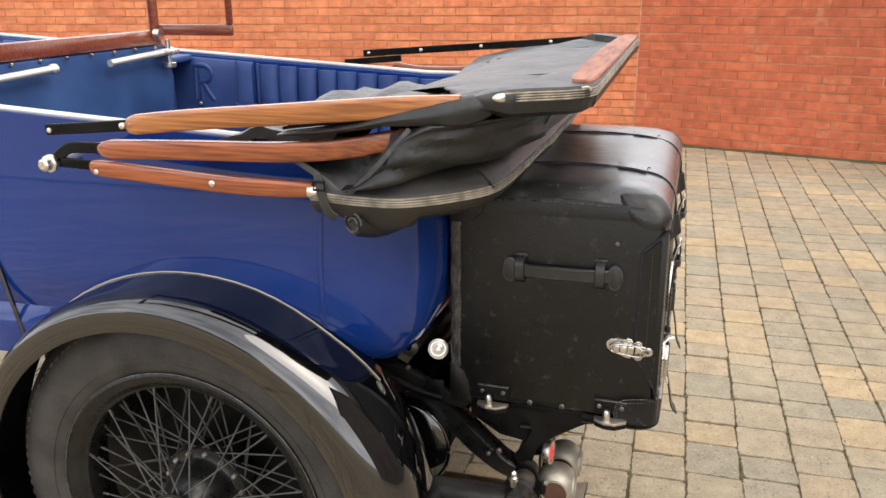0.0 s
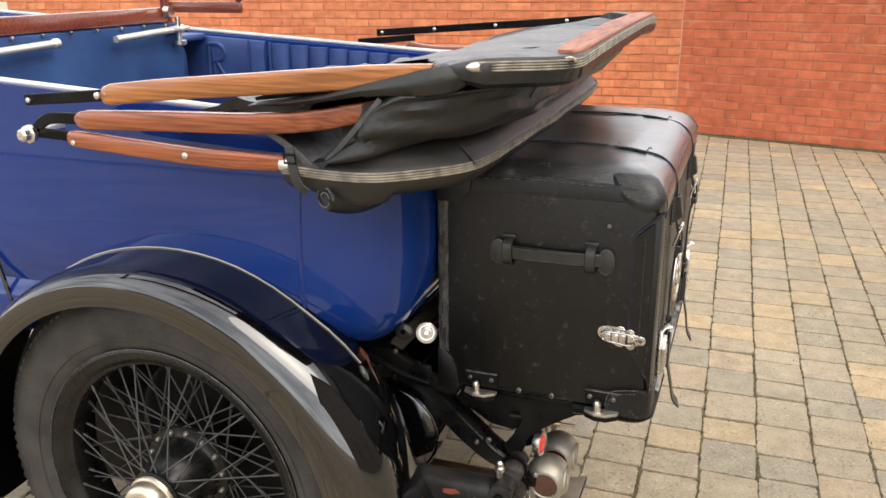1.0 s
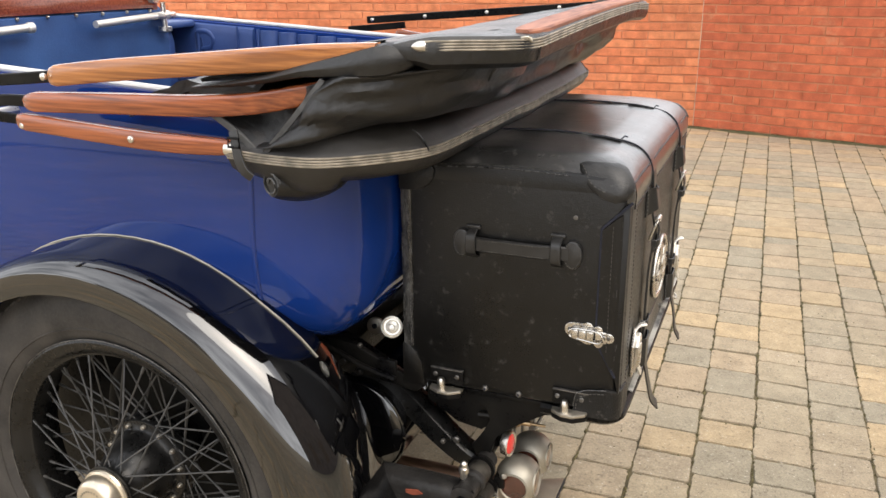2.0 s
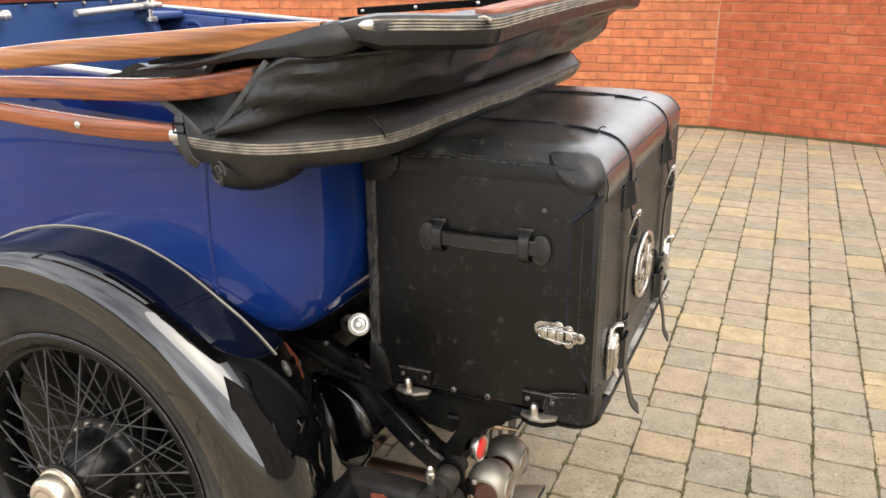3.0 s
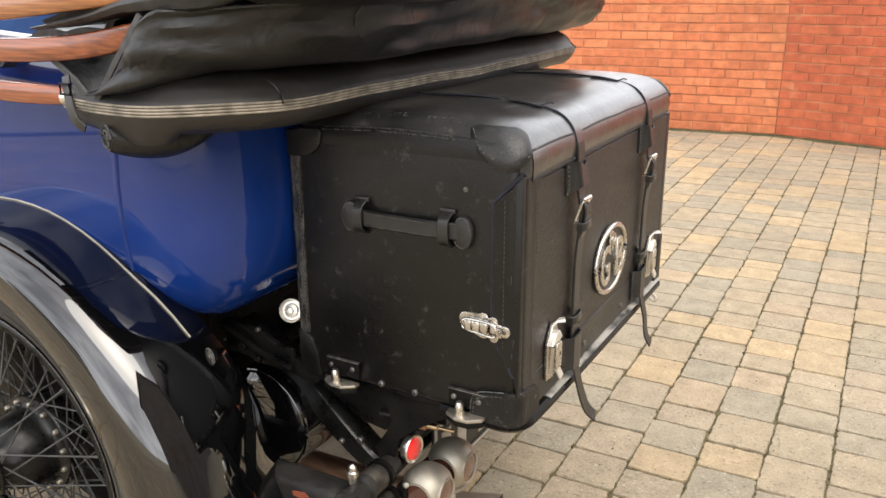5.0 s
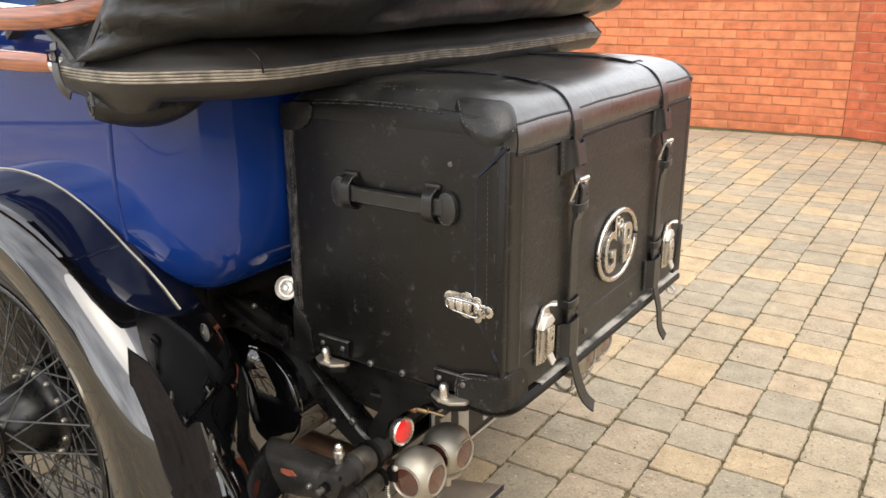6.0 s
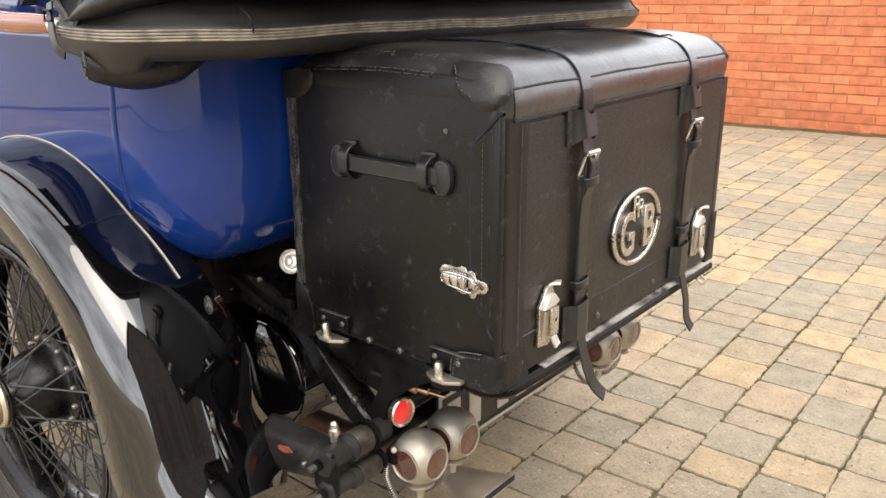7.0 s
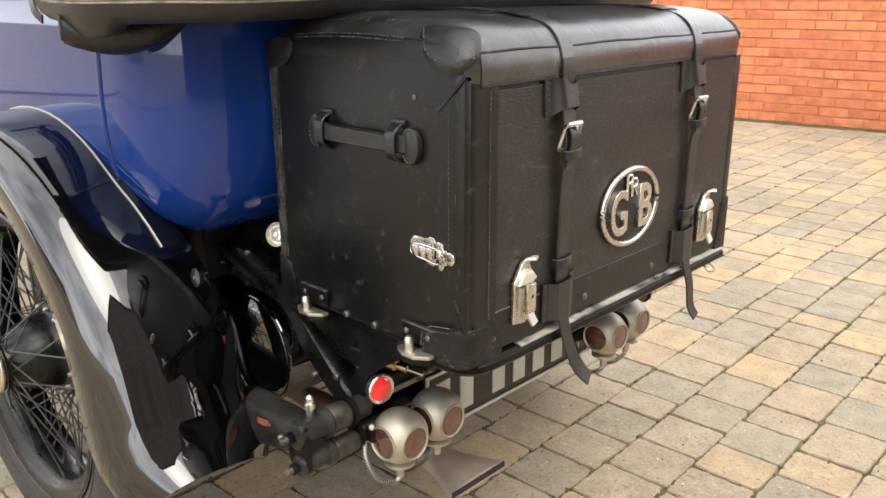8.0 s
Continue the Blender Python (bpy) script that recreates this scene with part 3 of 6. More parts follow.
part("clamp", b, NICKEL, screen, "nickel-plated screen clamp with a knurled nut")
bm = box(SX - 0.3, SX - 0.03, 1.42, 2.40, 0.80, 1.22, 0.06, 3)
part("front_seat_back", bm, BLUELEATHER, car)
part("tonneau_cover", box(-2.55, SX - 0.02, 1.36, 2.46, 1.20, 1.222, 0.008), BLUELEATHER, car)


# ---- mudguards ----
GX, GZ = -0.935, 0.425      # centre of the mudguards' curve
WX, WZ = -0.912, 0.440      # rear axle


def guard_path():
    """Points (x, z) and outward normals along the mudguard's outer edge, from the front round to its tail."""
    p = [(GX + 0.452 * math.cos(radians(a)), GZ + 0.452 * math.sin(radians(a))) for a in range(196, 11, -5)]
    p += [(-0.487, 0.475), (-0.477, 0.44), (-0.463, 0.405), (-0.442, 0.371), (-0.412, 0.342)]
    out = []
    for i in range(len(p)):
        a, b = p[max(i - 1, 0)], p[min(i + 1, len(p) - 1)]
        d = Vector((b[0] - a[0], b[1] - a[1])).normalized()
        out.append((p[i][0], p[i][1], -d.y, d.x))
    return out


def lerp_table(t, table):
    for (a, va), (b, vb) in zip(table, table[1:]):
        if t <= b:
            return va + (vb - va) * max(0.0, min(1.0, (t - a) / (b - a)))
    return table[-1][1]


def soft_table(t, table):
    """The table's value, rounded off at its kinks."""
    return sum(lerp_table(t + d, table) for d in (-0.06, -0.04, -0.02, 0.0, 0.02, 0.04, 0.06)) / 7


GUARD_RISE = [(0, 0.015), (0.40, 0.004), (0.52, 0.004), (0.66, 0.022), (0.74, 0.026), (0.84, 0.004), (0.94, 0.0), (1, 0.0)]
GUARD_INNER = [(0, 1.335), (0.62, 1.335), (0.74, 1.368), (0.84, 1.426), (0.92, 1.457), (1, 1.474)]


def guard_section(t):
    """The mudguard's cross-section at t along its path: outer and inner edge, lip, and height across it."""
    rise = soft_table(t, GUARD_RISE)
    end = lerp_table(t, [(0, 0.0), (0.93, 0.0), (1.0, 1.0)])
    y0 = 1.168 + 0.03 * end ** 3
    y1 = soft_table(t, GUARD_INNER) - 0.05 * end ** 3
    lip = 0.042 * (1 - 0.7 * end)
    high = soft_table(t, [(0, 0.021), (0.52, 0.022), (0.66, 0.030), (0.78, 0.048), (0.90, 0.068), (1, 0.082)])
    drop = soft_table(t, [(0, 0.0), (0.52, 0.0), (0.64, 0.010), (0.76, 0.038), (0.88, 0.062), (1, 0.076)])
    crest = soft_table(t, [(0, 0.34), (0.56, 0.34), (0.76, 0.28), (1, 0.25)])

    def height(u):
        a = max(0.0, 1 - u / crest)
        h = high * max(0.0, 1 - a ** 2.1) ** 0.65
        return h - drop * max(0.0, (u - crest) / (1 - crest)) ** 2 + rise * u ** 2.4
    return y0, y1, lip, height


def mudguard(mirror):
    path = guard_path()
    n = len(path)
    rings = []
    us = (0.006, 0.02, 0.045, 0.08, 0.12, 0.17, 0.23, 0.29, 0.36, 0.44, 0.52, 0.60, 0.68, 0.76, 0.84, 0.92, 1.0)
    for i, (x, z, nx, nz) in enumerate(path):
        y0, y1, lip, height = guard_section(i / (n - 1))
        w = y1 - y0
        sec = [(y0 + 0.006, -lip), (y0 + 0.001, -lip), (y0 - 0.001, -lip + 0.003), (y0 - 0.001, -0.003)] + [(y0 + u * w, height(u)) for u in us]
        sec += [(y1 + 0.003, height(1.0) - 0.006), (y1 - 0.002, height(1.0) - 0.014)] + [(y0 + u * w, height(u) - 0.009) for u in (0.84, 0.6, 0.36, 0.17)] + [(y0 + 0.010, -0.004)]
        rings.append([(x + nx * h, (2 * YC - y) if mirror else y, z + nz * h) for y, h in sec])
    return loft(rings)


guard = part("mudguard", mudguard(False), BLACK, car, "glossy black rear mudguard")
part("mudguard", mudguard(True), BLACK, car)
seam = []
path = guard_path()
for i, (x, z, nx, nz) in enumerate(path):
    t = i / (len(path) - 1)
    if 0.1 < t < 0.79:
        y0, y1, lip, height = guard_section(t)
        y = min(y0 + 0.93 * (y1 - y0), BODY_Y - 0.001 + max(0.0, x + 0.66) * 0.25)
        h = height((y - y0) / (y1 - y0)) + 0.0012
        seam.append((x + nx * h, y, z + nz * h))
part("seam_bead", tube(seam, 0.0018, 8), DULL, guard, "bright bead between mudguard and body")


# ---- wheels ----
def wheel(at, side):
    """A wire wheel whose outer face looks along side (-1: towards -y)."""
    cx, cy, cz = at
    ax = (0, side, 0)
    R = 0.435
    prof = [(-0.046, 0.276), (-0.054, 0.298), (-0.062, 0.325), (-0.064, 0.348), (-0.060, 0.370), (-0.052, 0.388), (-0.045, 0.398), (-0.036, 0.408), (-0.024, 0.422), (0.0, R),
            (0.024, 0.422), (0.036, 0.408), (0.045, 0.398), (0.052, 0.388), (0.060, 0.370), (0.064, 0.348), (0.062, 0.325), (0.057, 0.306), (0.050, 0.296), (0.044, 0.286), (0.03, 0.282)]
    w = part("wheel", lathe([(-0.035, 0.268), (-0.050, 0.271), (-0.054, 0.290), (-0.046, 0.292), (-0.038, 0.278), (-0.02, 0.264), (0.0, 0.258), (0.02, 0.264), (0.036, 0.276), (0.043, 0.288), (0.049, 0.2935), (0.053, 0.2925), (0.055, 0.288), (0.050, 0.274), (0.044, 0.266), (0.036, 0.261), (0.034, 0.255), (0.028, 0.252), (0.0, 0.250), (-0.02, 0.254)], at, ax, 96, hollow=True), HUBBLACK, car, "black painted wire wheel")
    part("rim_edge", tube([(cx + 0.2935 * math.cos(a), cy + side * 0.0535, cz + 0.2935 * math.sin(a)) for a in (2 * math.pi * k / 72 for k in range(72))], 0.0011, 6, loop=True), STEELDARK, w, "bare metal line along the rim's edge")
    tyre = part("tyre", lathe(prof, at, ax, 96, hollow=True), RUBBER, w, "worn grey-black rubber tyre")
    for rr, dd in ((0.318, 0.0600),):
        part("tyre_ridge", lathe([(dd, rr - 0.002), (dd + 0.0022, rr - 0.001), (dd + 0.0022, rr + 0.001), (dd, rr + 0.002)], at, ax, 96, hollow=True), RUBBER, tyre)
    b0 = box(-0.0070, 0.0070, -0.011, 0.011, -0.006, 0.006, 0.003, 1)
    block = bpy.data.meshes.new("tread_block")
    b0.to_mesh(block)
    b0.free()
    block.materials.append(RUBBER)
    for k in range(110):
        a = 2 * math.pi * k / 110
        u, s = Vector((math.cos(a), 0, math.sin(a))), Vector((-math.sin(a), 0, math.cos(a)))
        m = Matrix((s, Vector((0, 1, 0)), u)).transposed().to_4x4()
        m.translation = Vector(at) - car.location + u * 0.3975 + Vector((0, side * 0.0355, 0))
        o = new("tread_block", block)
        o.parent = w
        o.matrix_basis = m
    hub = [(-0.05, 0.05), (-0.05, 0.098), (-0.012, 0.098), (-0.008, 0.095), (-0.006, 0.080), (-0.002, 0.076), (0.012, 0.074), (0.030, 0.070), (0.050, 0.062), (0.066, 0.052), (0.076, 0.044), (0.10, 0.042), (0.10, 0.0)]
    part("hub", lathe(hub, at, ax, 48), HUBBLACK, w, "glossy black domed hub")
    cap = [(0.094, 0.036), (0.096, 0.044), (0.098, 0.050), (0.102, 0.0515), (0.106, 0.050), (0.108, 0.046), (0.112, 0.0465), (0.124, 0.0445), (0.132, 0.041), (0.136, 0.034), (0.137, 0.0)]
    knock = part("hub_cap", lathe(cap, at, ax, 40), CAPNICKEL, w, "dull cream-coloured nickel hub cap")
    for k in range(26):
        a = 2 * math.pi * k / 26
        if math.sin(a) > -0.2:
            part("plain_bar", box(cx + 0.027 * math.cos(a) - 0.0014, cx + 0.027 * math.cos(a) + 0.0014, *sorted((cy + side * 0.1368, cy + side * 0.1376)), cz + 0.027 * math.sin(a) - 0.0018, cz + 0.027 * math.sin(a) + 0.0018), DULL, knock, smooth=False)
    part("cap_collar", lathe([(0.088, 0.040), (0.090, 0.0535), (0.095, 0.0545), (0.097, 0.050)], at, ax, 40), HUBBLACK, w)
    for k in range(14):
        a = 2 * math.pi * k / 14 + 0.12
        part("hub_bolt", bolt((cx + 0.0865 * math.cos(a), cy + side * -0.006, cz + 0.0865 * math.sin(a)), ax, 0.0052, 0.007), DULL, w)
    # spokes: outer rows to the hub's nose, inner rows to its flange
    specs = [(24, 0.047, 0.084, 0.018, 0.2545, 0.36, 1), (36, 0.088, -0.014, -0.004, 0.2535, 0.55, -1), (24, 0.060, -0.045, -0.012, 0.254, 0.7, -1)]
    for count, rh, yh, yr, rr, skew, _ in specs:
        mesh = {}
        for k in range(count):
            a = 2 * math.pi * k / count
            sgn = 1 if k % 2 else -1
            if sgn not in mesh:
                p0 = Vector((rh * math.cos(sgn * skew * 1.6), side * yh, rh * math.sin(sgn * skew * 1.6)))
                p1 = Vector((rr * math.cos(0), side * (yr + 0.012 * sgn), 0))
                b = tube([p0, p0.lerp(p1, 0.5), p1], 0.0018, 6)
                me = bpy.data.meshes.new("spoke")
                tube([p1 - (p1 - p0).normalized() * 0.016, p1], 0.0030, 6, b)
                b.to_mesh(me)
                b.free()
                me.materials.append(SPOKE)
                mesh[sgn] = me
            o = new("spoke", mesh[sgn])
            o.parent = w
            o.matrix_basis = Matrix.Translation(Vector(at) - car.location) @ Matrix.Rotation(-a, 4, "Y")
    return w


wheel((WX, 1.268, WZ), -1)
wheel((WX, 2 * YC - 1.268, WZ), 1)
for y, s in ((1.375, -1), (2 * YC - 1.375, 1)):
    part("brake_drum", lathe([(0.0, 0.0), (0.0, 0.10), (0.004, 0.18), (0.0, 0.20), (-0.006, 0.21), (-0.07, 0.21), (-0.07, 0.0)], (WX, y - s * 0.02, WZ), (0, s, 0), 48), IRON, car)
part("rear_axle", lathe([(-0.52, 0.045), (-0.16, 0.05), (-0.10, 0.12), (0, 0.15), (0.10, 0.12), (0.16, 0.05), (0.52, 0.045)], (WX, YC, WZ), (0, 1, 0), 24), CHASSIS, car)
part("wheel_arch", box(-1.42, -0.70, 1.425, 1.435, 0.245, 0.735, 0.002), CHASSIS, car)
part("added_dark_panel", box(-0.72, -0.71, 1.40, 2.42, 0.43, 0.74, 0.002), CHASSIS, car)
part("underside", box(-2.6, -0.62, 1.46, 2.36, 0.60, 0.73, 0.01), CHASSIS, car)


# ---- the folded hood ----
ROLL_PLAN = [(-0.60, 1.224), (-0.52, 1.218), (-0.455, 1.222), (-0.402, 1.255), (-0.362, 1.297), (-0.334, 1.348), (-0.320, 1.42), (-0.315, 1.55), (-0.315, 1.70), (-0.315, YC)]
TOP_PLAN = [(-0.66, 1.238), (-0.52, 1.236), (-0.42, 1.240), (-0.35, 1.255), (-0.29, 1.295), (-0.240, 1.345), (-0.212, 1.40), (-0.205, 1.50), (-0.203, 1.70), (-0.203, YC)]


def hood_plan(off=0.0, plan=ROLL_PLAN, front=None):
    """Plan of the folded hood from the near front round the back to the far front: (x, y, nx, ny)."""
    corner = [(x, y, 0) for x, y in plan]
    if front is not None:
        corner = [(front, plan[0][1] - 0.002, 0)] + [c for c in corner if c[0] > front + 0.02]
    line = smooth_path(corner, 6)
    half = []
    for i, p in enumerate(line):
        d = (line[min(i + 1, len(line) - 1)] - line[max(i - 1, 0)]).normalized()
        if i == len(line) - 1:
            d = Vector((0, 1, 0))
        n = Vector((d.y, -d.x))
        half.append((p.x + n.x * off, p.y + n.y * off, n.x, n.y))
    return half + [(x, 2 * YC - y, a, -b) for x, y, a, b in half[-2::-1]]


def wob(x, y, z, f=9.0, a=0.006):
    return a * noise.noise(Vector((x * f, y * f, z * f)))


def hood_roll():
    """The lowest roll of cloth with its lip."""
    rings = []
    pl = hood_plan()
    n = len(pl)
    for i, (x, y, nx, ny) in enumerate(pl):
        f = min(i, n - 1 - i)
        sag = 0.016 * math.exp(-((x + 0.47) / 0.07) ** 2) * (1 if f < 16 else 0)
        up = 0.004 * math.exp(-((x + 0.60) / 0.05) ** 2)
        sec = [(-0.16, 1.088), (-0.08, 1.073), (-0.034, 1.067 - sag), (-0.014, 1.067 - sag), (-0.001, 1.077 - 0.6 * sag), (0.006, 1.090), (0.008, 1.098), (0.007, 1.107), (0.0, 1.114), (-0.006, 1.122),
               (-0.016, 1.134), (-0.034, 1.143), (-0.06, 1.147), (-0.16, 1.15)]
        rings.append([(x + nx * d + wob(x, y, z, 8, 0.004), y + ny * d + wob(y, x, z, 8, 0.004), z + up + wob(x, y, z, 6, 0.004)) for d, z in sec])
    return loft(rings)


hood = part("hood", hood_roll(), ROLLCLOTH, car, "folded black canvas hood with pale-edged piping")
for k, (d, z, r) in enumerate(((0.0085, 1.0945, 0.0018), (0.0095, 1.0985, 0.0018), (0.0095, 1.1025, 0.0018), (0.0085, 1.1065, 0.0018))):
    pts = []
    for x, y, nx, ny in hood_plan(d):
        up = 0.004 * math.exp(-((x + 0.60) / 0.05) ** 2)
        pts.append((x + wob(x, y, z, 8, 0.003), y + wob(y, x, z, 8, 0.003), z + up + wob(x, y, z, 6, 0.004)))
    part("piping", tube(pts, r, 6), PIPING, hood, "pale worn piping")


def hood_fold():
    """The bulging middle fold; its front ends slope along the bound edges."""
    rings = []
    pl = hood_plan(0.0, front=-0.54)
    n = len(pl)
    for i, (x, y, nx, ny) in enumerate(pl):
        top = min(1.232, 1.103 + (x + 0.543) * 1.06) if x < -0.40 else 1.232 + 0.013 * min(1.0, (x + 0.40) / 0.08)
        top = max(top, 1.128)
        rear = max(0.0, nx)
        lift = 0.026 * max(0.0, min(1.0, (x + 0.50) / 0.13)) ** 1.5
        h = top - 1.118 - lift
        sec = [(-0.16, 0.0), (-0.030 - 0.025 * rear, 0.0), (-0.004 - 0.012 * rear, 0.03), (0.012 + 0.008 * rear, 0.10), (0.018 + 0.026 * rear, 0.26), (0.013 + 0.046 * rear, 0.5), (0.002 + 0.072 * rear, 0.7), (-0.012 + 0.100 * rear, 0.88), (-0.020 + 0.118 * rear, 0.97), (-0.045 + 0.11 * rear, 1.0), (-0.14, 1.0)]
        ring = []
        fine = smooth_path([(d, t, 0) for d, t in sec], 3)
        for d, t, _ in fine:
            z = 1.118 + lift + h * t
            w = (wob(x * 0.7 + z * 0.9, y * 0.7, z * 3.2, 8, 0.022) + wob(x + 2, y, z * 4, 15, 0.007) + 0.008 * (0.35 - abs(noise.noise(Vector((x * 5 + z * 7, y * 5 - z * 6, z * 22)))))) * min(1.0, h / 0.08)
            ring.append((x + nx * (d + w), y + ny * (d + w), z + wob(x, y, z, 5, 0.008)))
        rings.append(ring)
    return loft(rings)


part("middle_fold", hood_fold(), CANVAS, hood)
for y in (1.352, 2 * YC - 1.352):
    s = 1 if y < YC else -1
    part("seam", tube(smooth_path([(-0.350, y, 1.1345), (-0.339, y + s * 0.004, 1.1255), (-0.331, y + s * 0.004, 1.1155), (-0.320, y - s * 0.004, 1.104)], 4), 0.0016, 6), STRAP, hood, "dark stitched seam")
    if s > 0:
        part("seam", tube(smooth_path([(-0.232, y + s * 0.066, 1.232), (-0.239, y + s * 0.062, 1.220), (-0.2505, y + s * 0.070, 1.203), (-0.269, y + s * 0.082, 1.183), (-0.300, y + s * 0.130, 1.163)], 4), 0.0024, 6), STRAP, hood, "dark stitched seam")


def header_pts(off=0.0, dz=0.0):
    """The front rail of the hood, now rearmost: near tip, corner, across, far corner, far tip."""
    c = 0.72 * off
    near = [(-0.335 - c * 0.3, 1.234 - c, 1.268 + dz), (-0.300 + c * 0.4, 1.257 - c, 1.271 + dz), (-0.258 + c, 1.293 - c, 1.271 + dz), (-0.215 + c, 1.336 - c, 1.269 + dz), (-0.188 + c, 1.370 - c * 0.8, 1.268 + dz), (-0.178 + off, 1.398 - c * 0.2, 1.268 + dz), (-0.176 + off, 1.45, 1.270 + dz), (-0.174 + off, 1.60, 1.276 + dz), (-0.174 + off, YC, 1.284 + dz)]
    return near + [(x - 0.004, 2 * YC - y, z + 0.010) for x, y, z in near[-2::-1]]


def hood_top():
    """The upper folds: a sheet from the side bows up to the front rail, sagging in the middle."""
    pl = hood_plan(0.0, TOP_PLAN)
    rings = []
    for i, (x, y, nx, ny) in enumerate(pl):
        g = max(0.0, min(1.0, (x + 0.66) / 0.34))
        rear = max(0.0, min(1.0, (x + 0.34) / 0.14))
        zt = 1.222 + 0.058 * g ** 0.8
        zb = 1.205 + 0.035 * g
        sec = [(-0.18, zb), (-0.06, zb), (-0.018, zb + 0.004), (-0.004 + 0.022 * rear, zb + 0.3 * (zt - zb)), (0.0 + 0.026 * rear, zb + 0.62 * (zt - zb)), (-0.012 + 0.016 * rear, zt - 0.006), (-0.035, zt - 0.002), (-0.09, zt - 0.008 - 0.006 * rear), (-0.20, zt - 0.016), (-0.30, zt - 0.03)]
        ring = []
        for d, z in sec:
            w = wob(x, y, z * 2, 10, 0.008)
            ring.append((x + nx * (d + w), y + ny * (d + w), z + wob(x + 3, y, z, 7, 0.008)))
        rings.append(ring)
    return loft(rings)


part("top_fold", hood_top(), CANVAS, hood)


def hood_sheet():
    """The upper surface between the side bows, with folds across the car."""
    rings = []
    for i in range(25):
        x = -0.62 + 0.44 * i / 24
        g = (x + 0.62) / 0.44
        row = []
        for j in range(25):
            near = lerp_table(x, [(-0.7, 1.29), (-0.31, 1.29), (-0.215, 1.375), (-0.17, 1.44)])
            y = near + (2 * (YC - near)) * j / 24
            z = 1.215 + 0.062 * g ** 0.7 + 0.003 * math.sin(x * 42 + 0.8 * math.sin(y * 5)) * (1 - g) + wob(x, y, 0, 6, 0.012)
            if g < 0.12:
                z -= 0.04 * (1 - g / 0.12)
            row.append((x, y, z))
        rings.append(row + [(px, py, pz - 0.015) for px, py, pz in row[::-1]])
    return loft(rings)


part("top_sheet", hood_sheet(), CANVAS, hood)
for yy, r in ((2.30, 0.0035), (2.18, 0.0022), (1.62, 0.0022)):
    pts = []
    for k in range(15):
        x = -0.54 + 0.30 * k / 14
        g = (x + 0.62) / 0.44
        pts.append((x, yy, 1.2165 + 0.062 * g ** 0.7 + 0.003 * math.sin(x * 42 + 0.8 * math.sin(yy * 5)) * (1 - g) + wob(x, yy, 0, 6, 0.012)))
    part("seam", tube(pts, r, 6), CANVAS, hood)
# loose cloth in the cockpit, ahead of the folds
rings = []
for i in range(13):
    x = -0.86 + 0.28 * i / 12
    row = []
    for j in range(17):
        y = 1.30 + 0.9 * j / 16
        e = min(1.0, i / 3) * min(1.0, (16 - j) / 5)
        row.append((x + wob(x, y, 1, 5, 0.03), y, 1.150 + 0.05 * e + 0.006 * math.sin(x * 60 + y * 6) + wob(x, y, 2, 7, 0.02)))
    rings.append(row + [(a, b, c - 0.02) for a, b, c in row[::-1]])
part("loose_cloth", loft(rings), CANVAS, hood)

# header rail: cloth-covered rail, worn wood on top, pale grooved edge
hp = smooth_path(header_pts(), 5)
rings = []
for i, p in enumerate(hp):
    d = (hp[min(i + 1, len(hp) - 1)] - hp[max(i - 1, 0)]).normalized()
    o = Vector((d.y, -d.x, 0))
    e = min(i, len(hp) - 1 - i)
    k = min(1.0, 0.25 + 0.75 * e / 7)
    rings.append([p + o * (a * k) + Vector((0, 0, b * k)) for a, b in ((-0.03, -0.034), (0.0, -0.034), (0.014, -0.026), (0.018, -0.012), (0.018, 0.004), (0.012, 0.012), (-0.01, 0.014), (-0.03, 0.012))])
rail = part("header_rail", loft(rings), CANVAS, hood, "cloth-covered front rail of the hood")
for dz in (-0.006, -0.002, 0.002, 0.006):
    part("rail_piping", tube([p for p in smooth_path(header_pts(0.018, dz), 5) if p.x > -0.287], 0.0017, 6), PIPING, rail)
bm = loft([[(x0, y, z0), (x1, y, z0), (x1, y, z0 + 0.005), (x1 - 0.003, y, z0 + 0.008), (x0, y, z0 + 0.008)] for y, x0, x1, z0 in
           [(1.392, -0.196, -0.176, 1.2785), (1.41, -0.202, -0.166, 1.2790), (1.45, -0.206, -0.162, 1.280), (1.60, -0.207, -0.159, 1.286), (YC, -0.206, -0.158, 1.294), (2.22, -0.205, -0.161, 1.296), (2.37, -0.204, -0.166, 1.294), (2.43, -0.200, -0.190, 1.291)]])
part("rail_board", bm, RAILWOOD, rail, "worn reddish wooden board on the rail")
edge = [p for p in smooth_path(header_pts(0.018, 0.0), 5) if p.x > -0.287]
for p, q in ((edge[0], edge[2]), (edge[-1], edge[-3])):
    d = (p - q).normalized()
    part("ferrule", lathe([(-0.002, 0.0072), (0.002, 0.0076), (0.008, 0.0068), (0.013, 0.0045), (0.016, 0.0020), (0.017, 0.0)], p, d, 16), NICKEL, rail, "nickel end ferrule")
corner = next(p for p in edge if p.y > 1.365)
part("rail_hook", tube(smooth_path([corner + Vector((-0.010, -0.006, 0.008)), corner + Vector((0.002, -0.004, 0.010)), corner + Vector((0.006, 0.002, 0.004)), corner + Vector((0.003, 0.008, 0.008))], 4), 0.0022, 6), BALL, rail, "small plated hook on the rail")
fold = next(p for p in edge if p.y > 1.395)
part("seam", tube([fold + Vector((0.0015, 0, -0.006)), fold + Vector((0.0, 0.001, -0.018)), fold + Vector((-0.004, 0.001, -0.026))], 0.0012, 6), STRAP, rail)


